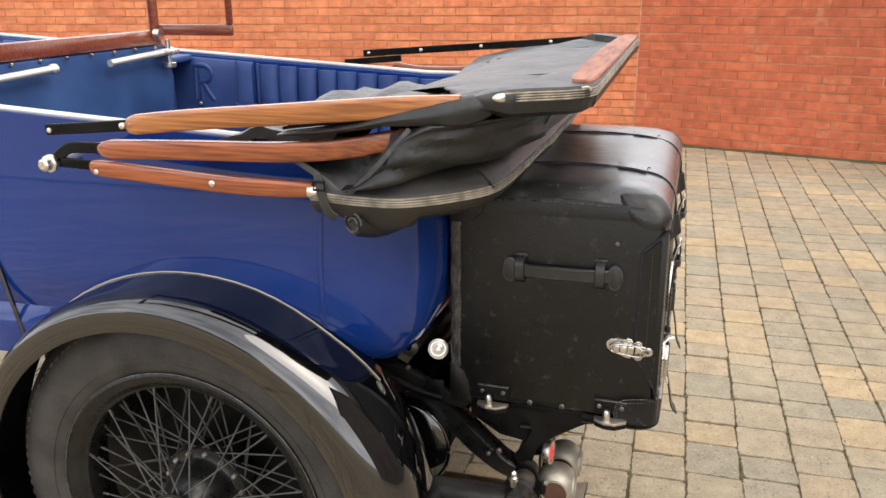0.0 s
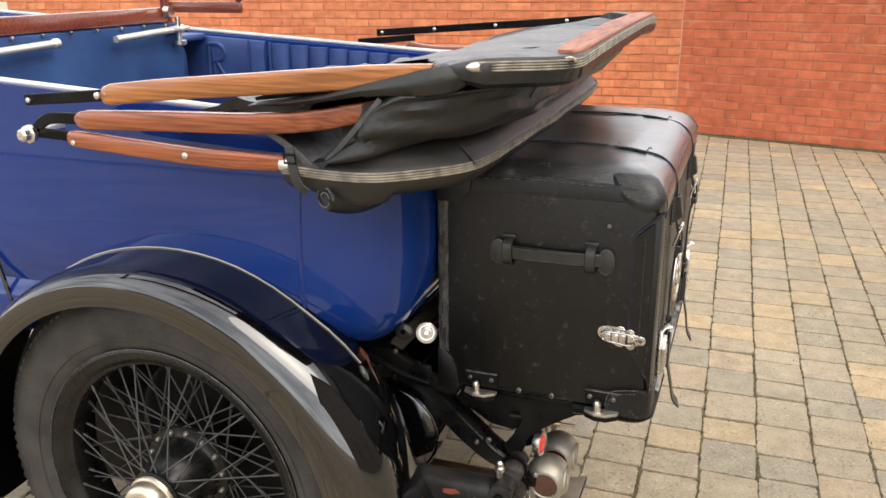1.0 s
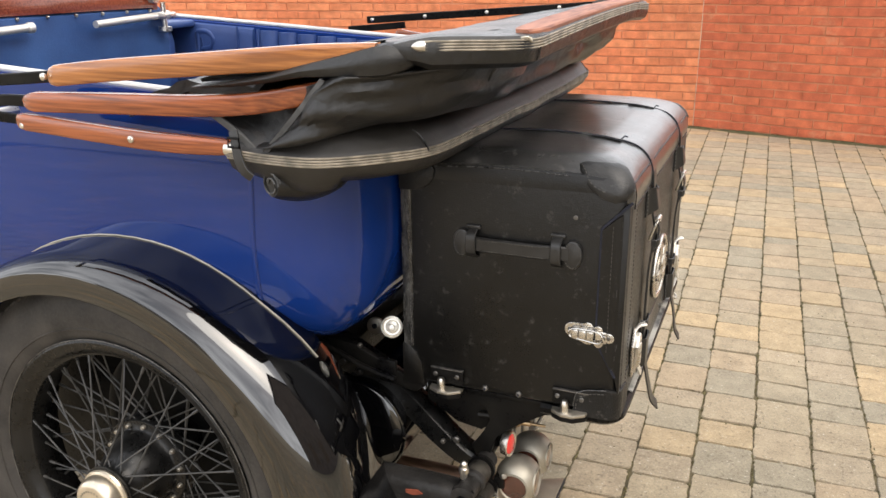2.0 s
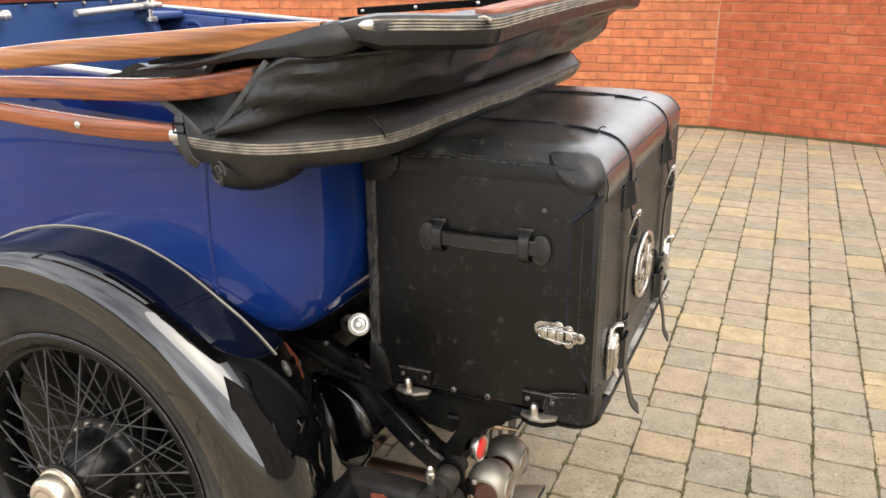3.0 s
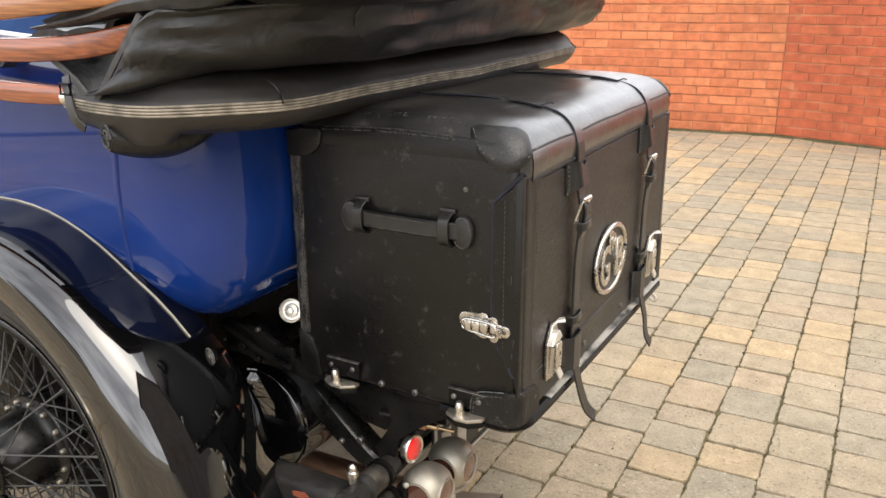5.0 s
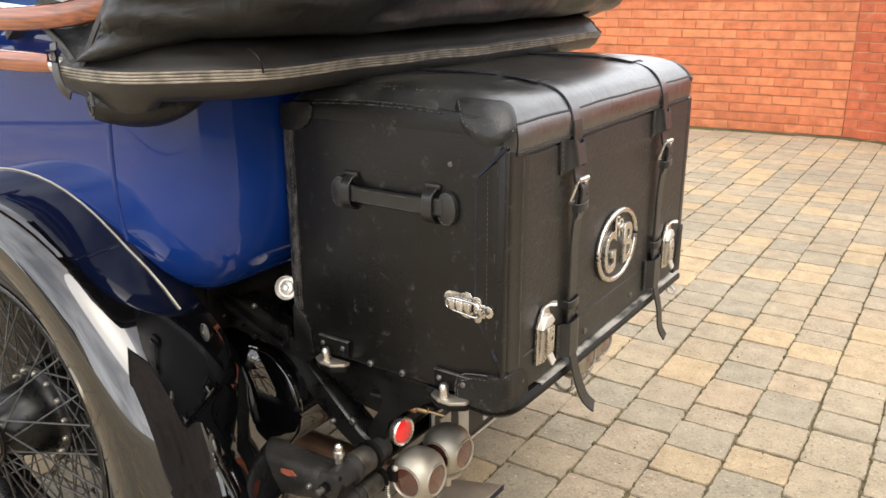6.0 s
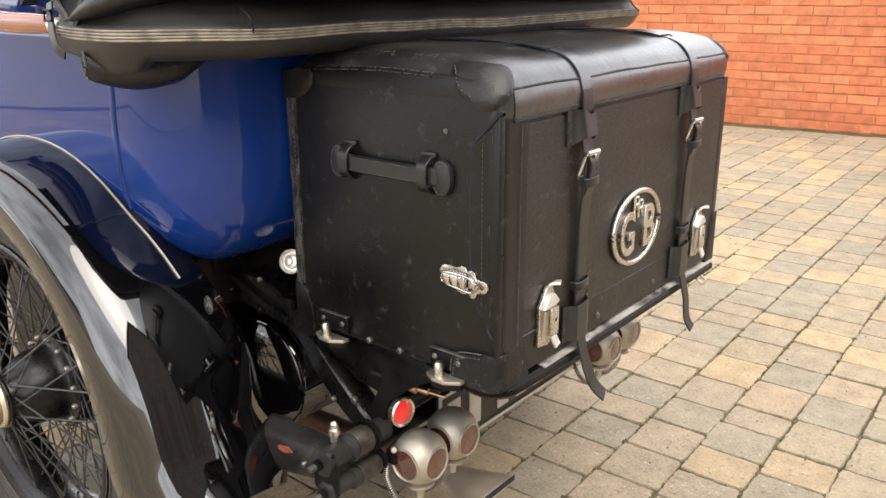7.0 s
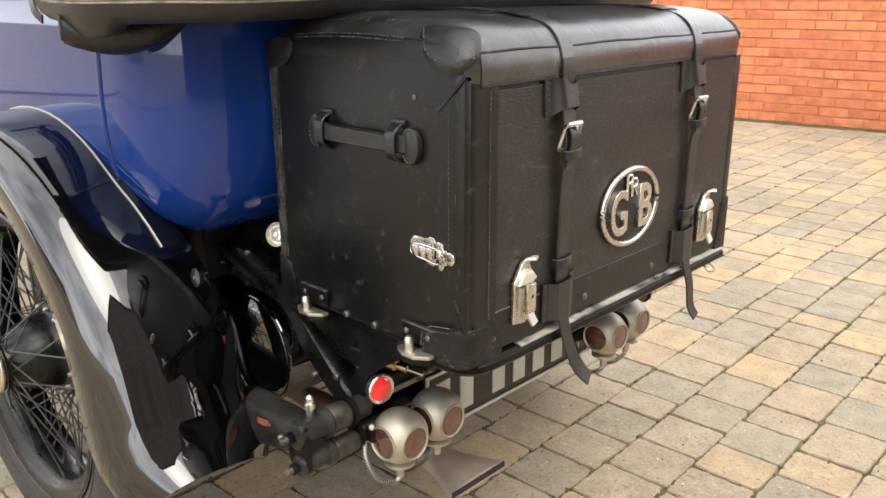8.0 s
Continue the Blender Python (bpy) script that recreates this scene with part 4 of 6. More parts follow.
# side bows
def bow(pts, w, h, mat, name, label=""):
    """A round-edged wooden stick along points with height h and thickness w, rounded at its front end."""
    pts = smooth_path(pts, 8)
    n = len(pts)
    rings = []
    for i, p in enumerate(pts):
        t = i / (n - 1)
        k = min(1.0, 0.35 + 0.65 * math.sqrt(min(1.0, t / 0.06)), 0.80 + 0.2 * min(1.0, (1 - t) / 0.2))
        rings.append([(p.x, p.y + 0.5 * w * k * ca, p.z + 0.5 * h * k * sa) for ca, sa in ((math.copysign(abs(math.cos(a)) ** 0.42, math.cos(a)), math.copysign(abs(math.sin(a)) ** 0.42, math.sin(a))) for a in (2 * math.pi * j / 20 for j in range(20)))])
    return part(name, loft(rings), mat, hood, label)


BY = 1.226
for s in (0, 1):
    Y = (lambda y: y) if not s else (lambda y: 2 * YC - y)
    woods = (ASH, CHERRY, CHERRY)
    if s:
        top = part("hood_bow", strip([(-1.06, Y(BY), 1.222), (-0.80, Y(BY), 1.240), (-0.48, Y(BY), 1.262), (-0.30, Y(BY + 0.006), 1.276)], 0.022, 0.008, (0, 0, 1)), CHASSIS, hood, "black steel hood arm")
        for x, z in ((-1.04, 1.223), (-0.86, 1.236), (-0.66, 1.250), (-0.44, 1.266)):
            part("bow_screw", bolt((x, Y(BY + 0.004), z), (0, -1, 0), 0.006, 0.004), NICKEL, top)
    else:
        top = bow([(-0.955, Y(BY), 1.207), (-0.82, Y(BY), 1.222), (-0.66, Y(BY), 1.236), (-0.48, Y(BY), 1.252), (-0.345, Y(BY + 0.006), 1.262)], 0.026, 0.036, woods[0], "hood_bow", "varnished golden ash hood stick")
    mid = bow([(-1.02 + 0.06 * s, Y(BY), 1.162 + 0.02 * s), (-0.85, Y(BY), 1.168), (-0.65, Y(BY + 0.002), 1.174), (-0.53, Y(BY + 0.01), 1.186), (-0.38, Y(BY + 0.03), 1.218)], 0.026, 0.034, woods[1], "hood_bow", "" if s else "varnished red-brown ash hood stick")
    low = bow([(-1.043, Y(BY), 1.129), (-0.90, Y(BY), 1.120), (-0.75, Y(BY), 1.112), (-0.60, Y(BY), 1.112)], 0.026, 0.030, woods[2], "hood_bow", "" if s else "varnished red-brown ash hood stick")
    # steel arms
    part("bow_arm", strip([(-1.128, Y(BY), 1.192), (-1.03, Y(BY), 1.200), (-0.93, Y(BY), 1.209)], 0.020, 0.006, (0, 0, 1)), CHASSIS, top)
    part("bow_arm", strip(smooth_path([(-1.118, Y(BY), 1.136), (-1.10, Y(BY), 1.152), (-1.07, Y(BY), 1.162), (-0.99, Y(BY), 1.163)], 5), 0.020, 0.006, (0, 0, 1)), CHASSIS, mid)
    part("bow_arm", strip([(-1.124, Y(BY), 1.134), (-1.02, Y(BY), 1.130)], 0.018, 0.006, (0, 0, 1)), CHASSIS, low)
    sd = -1 if not s else 1
    part("bow_screw", bolt((-0.953, Y(BY) + sd * 0.014, 1.208), (0, sd, 0), 0.006, 0.004), NICKEL, top)
    part("bow_screw", bolt((-1.118, Y(BY) + sd * 0.004, 1.192), (0, sd, 0), 0.005, 0.004), NICKEL, top)
    part("bow_screw", bolt((-0.785, Y(BY) + sd * 0.013, 1.115), (0, sd, 0), 0.006, 0.004), NICKEL, low)
    part("bow_screw", bolt((-1.022, Y(BY) + sd * 0.011, 1.122), (0, sd, 0), 0.005, 0.004), NICKEL, low)
    part("pivot_nut", lathe([(-0.07, 0.009), (0.0, 0.009), (0.002, 0.016), (0.012, 0.017), (0.014, 0.012), (0.026, 0.012), (0.030, 0.008)], (-1.122, Y(BY - 0.002), 1.132), (0, sd, 0.0), 8), NICKEL, low, "bright hexagonal pivot nut")
    part("bow_ferrule", lathe([(-0.004, 0.012), (0.010, 0.012), (0.018, 0.008)], (-0.603, Y(BY - 0.002), 1.110), (1, 0, 0), 12), NICKEL, low)
    # flap with its bound edges
    a, b, c = Vector((-0.636, Y(1.232), 1.162)), Vector((-0.541, Y(1.218), 1.103)), Vector((-0.422, Y(1.217), 1.224))
    inn = Vector((-0.46, Y(1.27), 1.20))
    rings = []
    for i in range(9):
        t = i / 8
        p, q = a.lerp(b, t), (a + Vector((0.06, 0.04 * (1 if not s else -1), 0.012))).lerp(c, t)
        row = [p.lerp(q, k / 6) + Vector((0, (0.022 * math.sin(math.pi * k / 6) * math.sin(math.pi * t)) * (1 if not s else -1), -0.008 * math.sin(math.pi * k / 6))) for k in range(7)]
        rings.append(row + [v + Vector((0, 0.012 * (1 if not s else -1), 0)) for v in row[::-1]])
    flap = part("flap", loft(rings), CANVAS, hood)
    part("binding", strip(smooth_path([a, a.lerp(b, 0.5) + Vector((0, 0, 0.004)), b], 5), 0.011, 0.004, (0.55, 0, 0.83)), BINDING, flap, "grey tape binding")
    out = Vector((0, -0.009 if not s else 0.009, 0))
    part("binding", strip(smooth_path([b, b.lerp(c, 0.5) + out + Vector((0.002, 0, -0.002)), c + out], 5), 0.008, 0.004, (0.83, 0, -0.55)), BINDING, flap, "grey tape binding")
    # retaining strap with a buckle and the loose roll's end
    part("strap", strip(smooth_path([(-0.584, Y(1.211), 1.142), (-0.578, Y(1.206), 1.12), (-0.572, Y(1.203), 1.098), (-0.564, Y(1.203), 1.082), (-0.553, Y(1.207), 1.072)], 5), 0.016, 0.003, (1, 0, 0.25)), STRAP, hood)
    bk = tube([(-0.590, Y(1.204), 1.132), (-0.570, Y(1.204), 1.132), (-0.570, Y(1.204), 1.118), (-0.590, Y(1.204), 1.118)], 0.0022, 6, loop=True)
    part("buckle", bk, CHASSIS, hood)
    ax = Vector((0.38, 0.925 if not s else -0.925, -0.02)).normalized()
    up = Vector((0, 0, 1))
    sd2 = ax.cross(up).normalized()
    c0 = Vector((-0.530, Y(1.222), 1.060))
    rings = []
    for i in range(17):
        t = i / 16
        rr = 0.0205 * (0.93 if i == 0 else 1.0 + 0.55 * math.sin(2.6 * t) - 0.95 * t ** 4)
        rings.append([c0 + ax * (0.175 * t) + Vector((0, 0, 0.018 * t * t - 0.011 * math.sin(math.pi * t))) + rr * (math.cos(q) * sd2 + math.sin(q) * up) * (1 + 0.05 * math.sin(3 * q + 4 * t)) for q in (2 * math.pi * j / 14 for j in range(14))])
    roll = part("rolled_curtain", loft(rings), CANVAS, hood)
    spiral = []
    for j in range(19):
        q = 0.5 * j
        rr = 0.0215 * (1 - j / 30)
        spiral.append(c0 - ax * 0.0015 + rr * (math.cos(q) * sd2 + math.sin(q) * up))
    part("binding", tube(spiral, 0.0019, 6), BINDING, roll)
    # cloth drawn up over the top stick, slanting to the rail's tip
    rings = []
    for x, y, zb, zt in ((-0.66, 1.222, 1.203, 1.207), (-0.58, 1.213, 1.206, 1.217), (-0.52, 1.210, 1.215, 1.227), (-0.46, 1.209, 1.223, 1.242), (-0.40, 1.209, 1.228, 1.258), (-0.35, 1.212, 1.231, 1.273), (-0.330, 1.219, 1.233, 1.278), (-0.312, 1.234, 1.240, 1.272), (-0.300, 1.252, 1.248, 1.264)):
        h = zt - zb
        b = min(0.016, h * 0.4)
        sec = [(0.034, zb), (0.012, zb), (0.004, zb + 0.2 * b), (0.0, zb + b), (-0.001, zb + 0.5 * h), (0.0, zt - b), (0.005, zt - 0.2 * b), (0.014, zt), (0.034, zt)]
        rings.append([(x, Y(y + d + wob(x, y, z * 3, 14, 0.005)), z + wob(x + 5, y, z, 10, 0.004)) for d, z in sec])
    part("bow_wrap", loft(rings), CANVAS, hood)


# ---- luggage trunk ----
TX0, TX1, TY0, TY1, TZ0 = -0.441, -0.030, 1.502, 2.288, 0.607
trunk = thing("luggage_trunk", (-0.22, (TY0 + TY1) / 2, TZ0), "scuffed black leather motoring trunk strapped shut on the car's rack", "trunk")
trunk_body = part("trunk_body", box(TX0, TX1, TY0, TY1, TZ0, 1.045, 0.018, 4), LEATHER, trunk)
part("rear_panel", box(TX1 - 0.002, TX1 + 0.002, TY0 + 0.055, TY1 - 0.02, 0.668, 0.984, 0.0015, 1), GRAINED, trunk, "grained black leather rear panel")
part("drop_panel", box(TX1 - 0.002, TX1 + 0.0035, TY0 + 0.05, TY1 - 0.02, 0.612, 0.672, 0.0015, 1), LEATHER, trunk)


LID_PROFILE = [(0.004, 0.989), (0.0, 0.990), (-0.002, 1.004), (-0.002, 1.018), (0.001, 1.030), (0.008, 1.043), (0.019, 1.054), (0.034, 1.0615), (0.055, 1.066), (0.09, 1.069)]


def crown(x):
    """How far the lid's middle stands above its front and rear edges."""
    return max(0.0, 1 - ((x + 0.235) / 0.21) ** 2)


def side_seam(x):
    return 1.035 + 0.012 * crown(x)


def lid_rings(grow=0.0):
    """A shallow lid with broad rounded edges and a crown, grown outwards."""
    rings = []
    prof = [(p.x, p.y) for p in smooth_path([(i, z, 0) for i, z in LID_PROFILE[1:]], 3)]
    prof = ([(0.004, 0.989)] if not grow else []) + prof

    def inset_at(z):
        return next((a + (b - a) * (z - za) / (zb - za) for (a, za), (b, zb) in zip(prof[1:], prof[2:]) if za <= z <= zb), 0.004)
    for n, (inset, z) in enumerate(prof):
        i0, i1 = prof[max(n - 1, 0)], prof[min(n + 1, len(prof) - 1)]
        d = Vector((i1[0] - i0[0], i1[1] - i0[1])).normalized()
        inset, z = inset - grow * d.y, z + grow * d.x
        r = 0.034
        x0, x1, y0, y1 = TX0 - 0.004 + inset + r, TX1 + 0.004 - inset - r, TY0 - 0.003 + inset + r, TY1 + 0.003 - inset - r
        ring = []
        for cx, cy, a0, ex, ey in ((x1, y0, -90, x1, y1), (x1, y1, 0, x0, y1), (x0, y1, 90, x0, y0), (x0, y0, 180, x1, y0)):
            for k in range(7):
                a = radians(a0 + 15 * k)
                ring.append((cx + r * math.cos(a), cy + r * math.sin(a), z))
            ax, ay = r * math.cos(radians(a0 + 90)), r * math.sin(radians(a0 + 90))
            for k in range(1, 16):
                ring.append((cx + (ex - cx) * k / 16 + ax, cy + (ey - cy) * k / 16 + ay, z))
        out = []
        for x, y, z in ring:
            low = side_seam(x)
            if y < TY0 + 0.036 and x < TX1 - 0.004 and z < low and not grow:
                y += max(0.0, inset_at(low) - inset) * max(0.0, min(1.0, (TY0 + 0.036 - y) / 0.02))
                z = low + (z - 0.985) * 0.02
            out.append((x, y, z + 0.011 * crown(x) * max(0.0, min(1.0, (z - 1.035) / 0.03)) + wob(x + 7, y, 0, 7, 0.004) * max(0.0, min(1.0, (z - 1.055) / 0.01))))
        rings.append(out)
    return rings


def lid_cap(far):
    """A moulded leather cap over one rear top corner: u runs from the side round the corner to the rear."""
    prof = smooth_path([(i, z, 0) for i, z in LID_PROFILE[1:]], 6)
    r, q = 0.034, 0.034 * math.pi / 2
    rings = []
    for n in range(33):
        u = -0.046 + (0.046 + q) * n / 32
        z0 = lerp_table(u, [(-0.046, 1.056), (-0.045, 1.046), (-0.041, 1.036), (-0.030, 1.022), (-0.014, 1.010), (0.004, 1.005), (0.022, 1.007), (0.036, 1.014), (0.048, 1.024), (0.0534, 1.034)])
        top = lerp_table(u, [(-0.046, 0.008), (-0.038, 0.024), (-0.02, 0.034), (0.015, 0.038), (0.035, 0.034), (0.045, 0.026), (0.0534, 0.016)])
        i0 = next(k for k, p in enumerate(prof) if p.y >= z0)
        k0 = max(0.0, i0 - (prof[i0].y - z0) / max(1e-5, prof[i0].y - prof[i0 - 1].y)) if i0 else 0.0
        i1 = next(k for k, p in enumerate(prof) if p.y > 1.03 and p.x >= top)
        k1 = max(k0 + 1, i1 - (prof[i1].x - top) / max(1e-5, prof[i1].x - prof[i1 - 1].x))
        col = []
        for g in (0.0028, -0.003):
            row = []
            for m in range(11):
                k = k0 + (k1 - k0) * m / 10
                i = min(int(k), len(prof) - 2)
                p, d = prof[i].lerp(prof[i + 1], k - i), (prof[i + 1] - prof[i]).normalized()
                e = min(g, -0.0008 + 0.0021 * min(m, 10 - m), -0.0008 + 0.0014 * min(n, 32 - n))
                inset, z = p.x - e * d.y, p.y + e * d.x
                x1, y0 = TX1 + 0.004 - inset - r, TY0 - 0.003 + inset + r
                t = u / r
                x, y = (x1 + u, y0 - r) if u < 0 else ((x1 + r * math.sin(t), y0 - r * math.cos(t)) if u < q else (x1 + r, y0 + u - q))
                row.append((x, TY0 + TY1 - y if far else y, z + 0.011 * crown(x) * max(0.0, min(1.0, (z - 1.035) / 0.03))))
            col += row if g > 0 else row[::-1]
        rings.append(col)
    hem = [rings[3][m] for m in range(9, 2, -1)] + [rings[n][2] for n in range(4, 31)]
    return loft(rings), [Vector(p) + Vector((0.0002, 0.0006 if far else -0.0006, 0.0)) for p in hem]


band = loft([[(x, TY0 - 0.0002, 1.018), (x, TY0 - 0.0002, side_seam(x) + 0.001), (x, TY0 + 0.002, side_seam(x) + 0.005), (x, TY0 + 0.03, side_seam(x) + 0.005), (x, TY0 + 0.03, 1.018)] for x in (-0.42 + 0.012 * k for k in range(31))])
part("side_top", band, LEATHER, trunk)
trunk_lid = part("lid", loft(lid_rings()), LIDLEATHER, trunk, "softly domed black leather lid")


def stitch(pts, name="stitching", parent=None, r=0.0011, step=0.0075):
    """A row of short thread stitches along points."""
    pts = [Vector(p) for p in pts]
    bm = None
    carry = 0.0
    for a, b in zip(pts, pts[1:]):
        d = b - a
        ln = d.length
        s = carry
        while s + step * 0.62 < ln:
            bm = tube([a + d * (s / ln), a + d * ((s + step * 0.62) / ln)], r, 4, bm)
            s += step
        carry = max(0.0, s - ln)
    if bm is not None:
        tagged(part(name, bm, THREAD, parent), kind="stuff")


stitch([(x, TY0 + 0.0012, side_seam(x) + 0.0045) for x in (-0.372 + 0.0265 * k for k in range(10))], parent=trunk_lid)
stitch([(TX1 + 0.0062, y, 0.9945) for y in (TY0 + 0.030, TY1 - 0.03)], parent=trunk_lid, r=0.0008)
part("lid_edge", tube([(TX1 + 0.0045, TY0 + 0.028, 0.9905), (TX1 + 0.0045, YC, 0.9905), (TX1 + 0.0045, TY1 - 0.032, 0.9905)], 0.0016, 8), SCUFFED, trunk_lid)
part("lid_welt", tube([(TX1 + 0.0015, y, 1.0335 + wob(y, 0, 0, 9, 0.003)) for y in (TY0 + 0.026 + (TY1 - TY0 - 0.06) * k / 20 for k in range(21))], 0.0019, 6), SCUFFED, trunk_lid)
part("lid_welt", tube([(TX1 + 0.0045, TY0 + 0.027, 0.992), (TX1 + 0.0055, TY0 + 0.026, 1.015), (TX1 + 0.0025, TY0 + 0.026, 1.032)], 0.0019, 6), SCUFFED, trunk_lid)
part("lid_edge", tube([(x, TY0 - 0.0006, side_seam(x)) for x in (-0.375 + 0.027 * k for k in range(10))], 0.0012, 6), RUBBED, trunk_lid)


for y, s in ((TY0, "near"), (TY1, "far")):
    bm, hem = lid_cap(s == "far")
    cap = part("corner_cap", bm, CAPLEATHER, trunk, "worn moulded leather corner cap")
    stitch(hem, parent=cap, r=0.0009, step=0.006)
    o = 0.0055
    part("corner_cap", prism([(TX0 - 0.0045, 0.994), (TX0 + 0.024, 0.9945), (TX0 + 0.042, 0.999), (TX0 + 0.056, 1.008), (TX0 + 0.064, 1.020), (TX0 + 0.067, 1.036), (TX0 + 0.060, 1.044), (TX0 + 0.03, 1.041), (TX0 - 0.0045, 1.036)], "xz", *((y - o, y + 0.03) if s == "near" else (y - 0.03, y + o)), 0.003), SCUFFED, trunk, "scuffed leather corner cap")
# side reinforcement with its slanted ends, and the gap line beside it
poly = [(TX1 + 0.0025, 1.000), (TX1 - 0.002, 1.000), (-0.070, 0.958), (-0.070, 0.754), (-0.036, 0.690), (-0.030, 0.658), (TX1 + 0.0025, 0.655)]


def flecks(count, x0, x1, seed):
    """Short pale scratches in the leather along the lid's near shoulder."""
    rnd = random.Random(seed)
    prof = smooth_path([(i, z, 0) for i, z in LID_PROFILE[1:]], 6)
    bm = None
    for _ in range(count):
        x = rnd.triangular(x0, x1, 0.3 * x0 + 0.7 * x1)
        i = rnd.randrange(33, 37)
        q, step = prof[i], rnd.uniform(0.001, 0.005)

        def at(x, q):
            return (x, TY0 - 0.0034 + q.x, q.y + 0.0003 + 0.011 * crown(x) * max(0.0, min(1.0, (q.y - 1.035) / 0.03)))
        bm = tube([at(x, q), at(x + step, prof[i + rnd.randrange(-1, 2)])], rnd.uniform(0.0004, 0.0007), 4, bm)
    return bm


tagged(part("scratches", flecks(46, -0.36, -0.12, 8), SCRATCH, trunk_lid, "pale scratches in the lid's leather"), kind="stuff")


def wrap(u0, u1, lo, hi, off, r=0.018, n=22):
    """Leather round the near rear corner: u runs along the side (below 0), round the corner and on along the rear; lo and hi give its ends in height."""
    q = r * math.pi / 2
    rings = []
    for i in range(n + 1):
        u = u0 + (u1 - u0) * i / n
        row = []
        for o in (off, -0.004):
            if u < 0:
                row.append((TX1 - r + u, TY0 - o))
            elif u < q:
                a = u / r
                row.append((TX1 - r + (r + o) * math.sin(a), TY0 + r - (r + o) * math.cos(a)))
            else:
                row.append((TX1 + o, TY0 + r + u - q))
        z0, z1 = lerp_table(u, lo), lerp_table(u, hi)
        m = 0.0015 if off > 0.003 else 0.0
        out, inn = row
        mid = ((out[0] * 3 + inn[0]) / 4, (out[1] * 3 + inn[1]) / 4)
        rings.append([(*mid, z0), (*out, z0 + m)] + [(*out, z0 + m + (z1 - z0 - 2 * m) * k / 6) for k in range(1, 6)] + [(*out, z1 - m), (*mid, z1), (*inn, z1), (*inn, z0)])
    return loft(rings)


side = part("corner_strip", wrap(-0.023, 0.074, [(-0.023, 0.756), (0.008, 0.690), (0.024, 0.668), (0.03, 0.656), (0.1, 0.655)], [(-0.023, 0.958), (0.020, 0.998), (0.1, 0.990)], 0.004), LEATHER, trunk)


def corner_wear(count, seed):
    """Short pale rubs along the trunk's near rear edge."""
    rnd = random.Random(seed)
    bm = None
    for _ in range(count):
        a, z = radians(rnd.uniform(15, 80)), rnd.choice((rnd.uniform(0.655, 0.75), rnd.uniform(0.655, 0.985)))
        p = Vector((TX1 - 0.018 + 0.0222 * math.sin(a), TY0 + 0.018 - 0.0222 * math.cos(a), z))
        bm = tube([p, p + Vector((rnd.uniform(-0.001, 0.001), rnd.uniform(-0.001, 0.001), rnd.uniform(0.002, 0.014)))], rnd.uniform(0.0003, 0.0007), 4, bm)
    return bm


tagged(part("edge_wear", corner_wear(34, 5), SCRATCH, side, "pale rubbed marks along the leather edge"), kind="stuff")
part("side_patch", prism(poly, "xz", TY0 - 0.001, TY0 + 0.02, 0.002), LEATHER, trunk)
part("gap_line", strip([(x, TY0 - 0.0018, z) for x, z in ((-0.024, 1.008), (-0.072, 0.960), (-0.0725, 0.753), (-0.036, 0.688))], 0.0034, 0.005, (0, -1, 0)), DARK, trunk)
stitch([(-0.053, TY0 - 0.0044, 0.965), (-0.053, TY0 - 0.0040, 0.735)], parent=side, r=0.0005)
stitch([(TX1 + 0.006, TY0 + 0.046, 0.985), (TX1 + 0.006, TY0 + 0.046, 0.66)], parent=side, r=0.0007)
part("corner_strip", box(TX1 - 0.004, TX1 + 0.0025, TY1 - 0.022, TY1 + 0.001, 0.655, 0.988, 0.002, 2), LEATHER, trunk)
cap = part("bottom_cap", wrap(-0.058, 0.086, [(-0.058, TZ0 + 0.006), (-0.05, TZ0 - 0.005), (0.078, TZ0 - 0.005), (0.086, TZ0)], [(-0.058, 0.628), (-0.052, 0.645), (-0.036, 0.655), (0.0, 0.661), (0.05, 0.660), (0.076, 0.652), (0.086, 0.636)], 0.0068), SCUFFED, trunk, "scuffed leather bottom corner")
stitch([(TX1 - 0.018 + u, TY0 - 0.0072, z) for u, z in ((-0.053, 0.615), (-0.052, 0.632), (-0.046, 0.642), (-0.03, 0.650), (0.0, 0.655))], parent=cap)
edge = [(-0.0575, 0.612), (-0.057, 0.632), (-0.051, 0.648), (-0.036, 0.6565), (0.0, 0.6625)]
part("cap_edge", tube(smooth_path([(TX1 - 0.018 + u, TY0 - 0.0072, z) for u, z in edge], 4), 0.0011, 6), RUBBED, cap)
poly = [(TY1 + 0.003, TZ0 - 0.003), (TY1 + 0.003, 0.71), (TY1 - 0.018, 0.70), (TY1 - 0.03, 0.67), (TY1 - 0.042, TZ0 - 0.003)]
part("bottom_cap", prism(poly, "yz", TX1 - 0.01, TX1 + 0.006, 0.002), SCUFFED, trunk)
poly = [(TX0 - 0.004, TZ0 - 0.004), (TX0 - 0.004, 0.688), (TX0 + 0.012, 0.685), (TX0 + 0.026, 0.672), (TX0 + 0.036, 0.65), (TX0 + 0.042, TZ0 - 0.004)]
part("bottom_cap", prism(poly, "xz", TY0 - 0.0045, TY0 + 0.04, 0.002), LEATHER, trunk)
binding = loft([[(TX0 + a + wob(z, a, 0, 14, 0.0016), TY0 + b, z) for a, b in ((0.019, 0.001), (0.0185, -0.0030), (0.006, -0.0042), (-0.001, -0.002), (-0.0042, 0.004), (-0.0042, 0.018), (0.001, 0.019))] for z in (0.684 + 0.0104 * k for k in range(31))])
part("edge_binding", binding, RUBBED, trunk, "rubbed shiny edge binding")
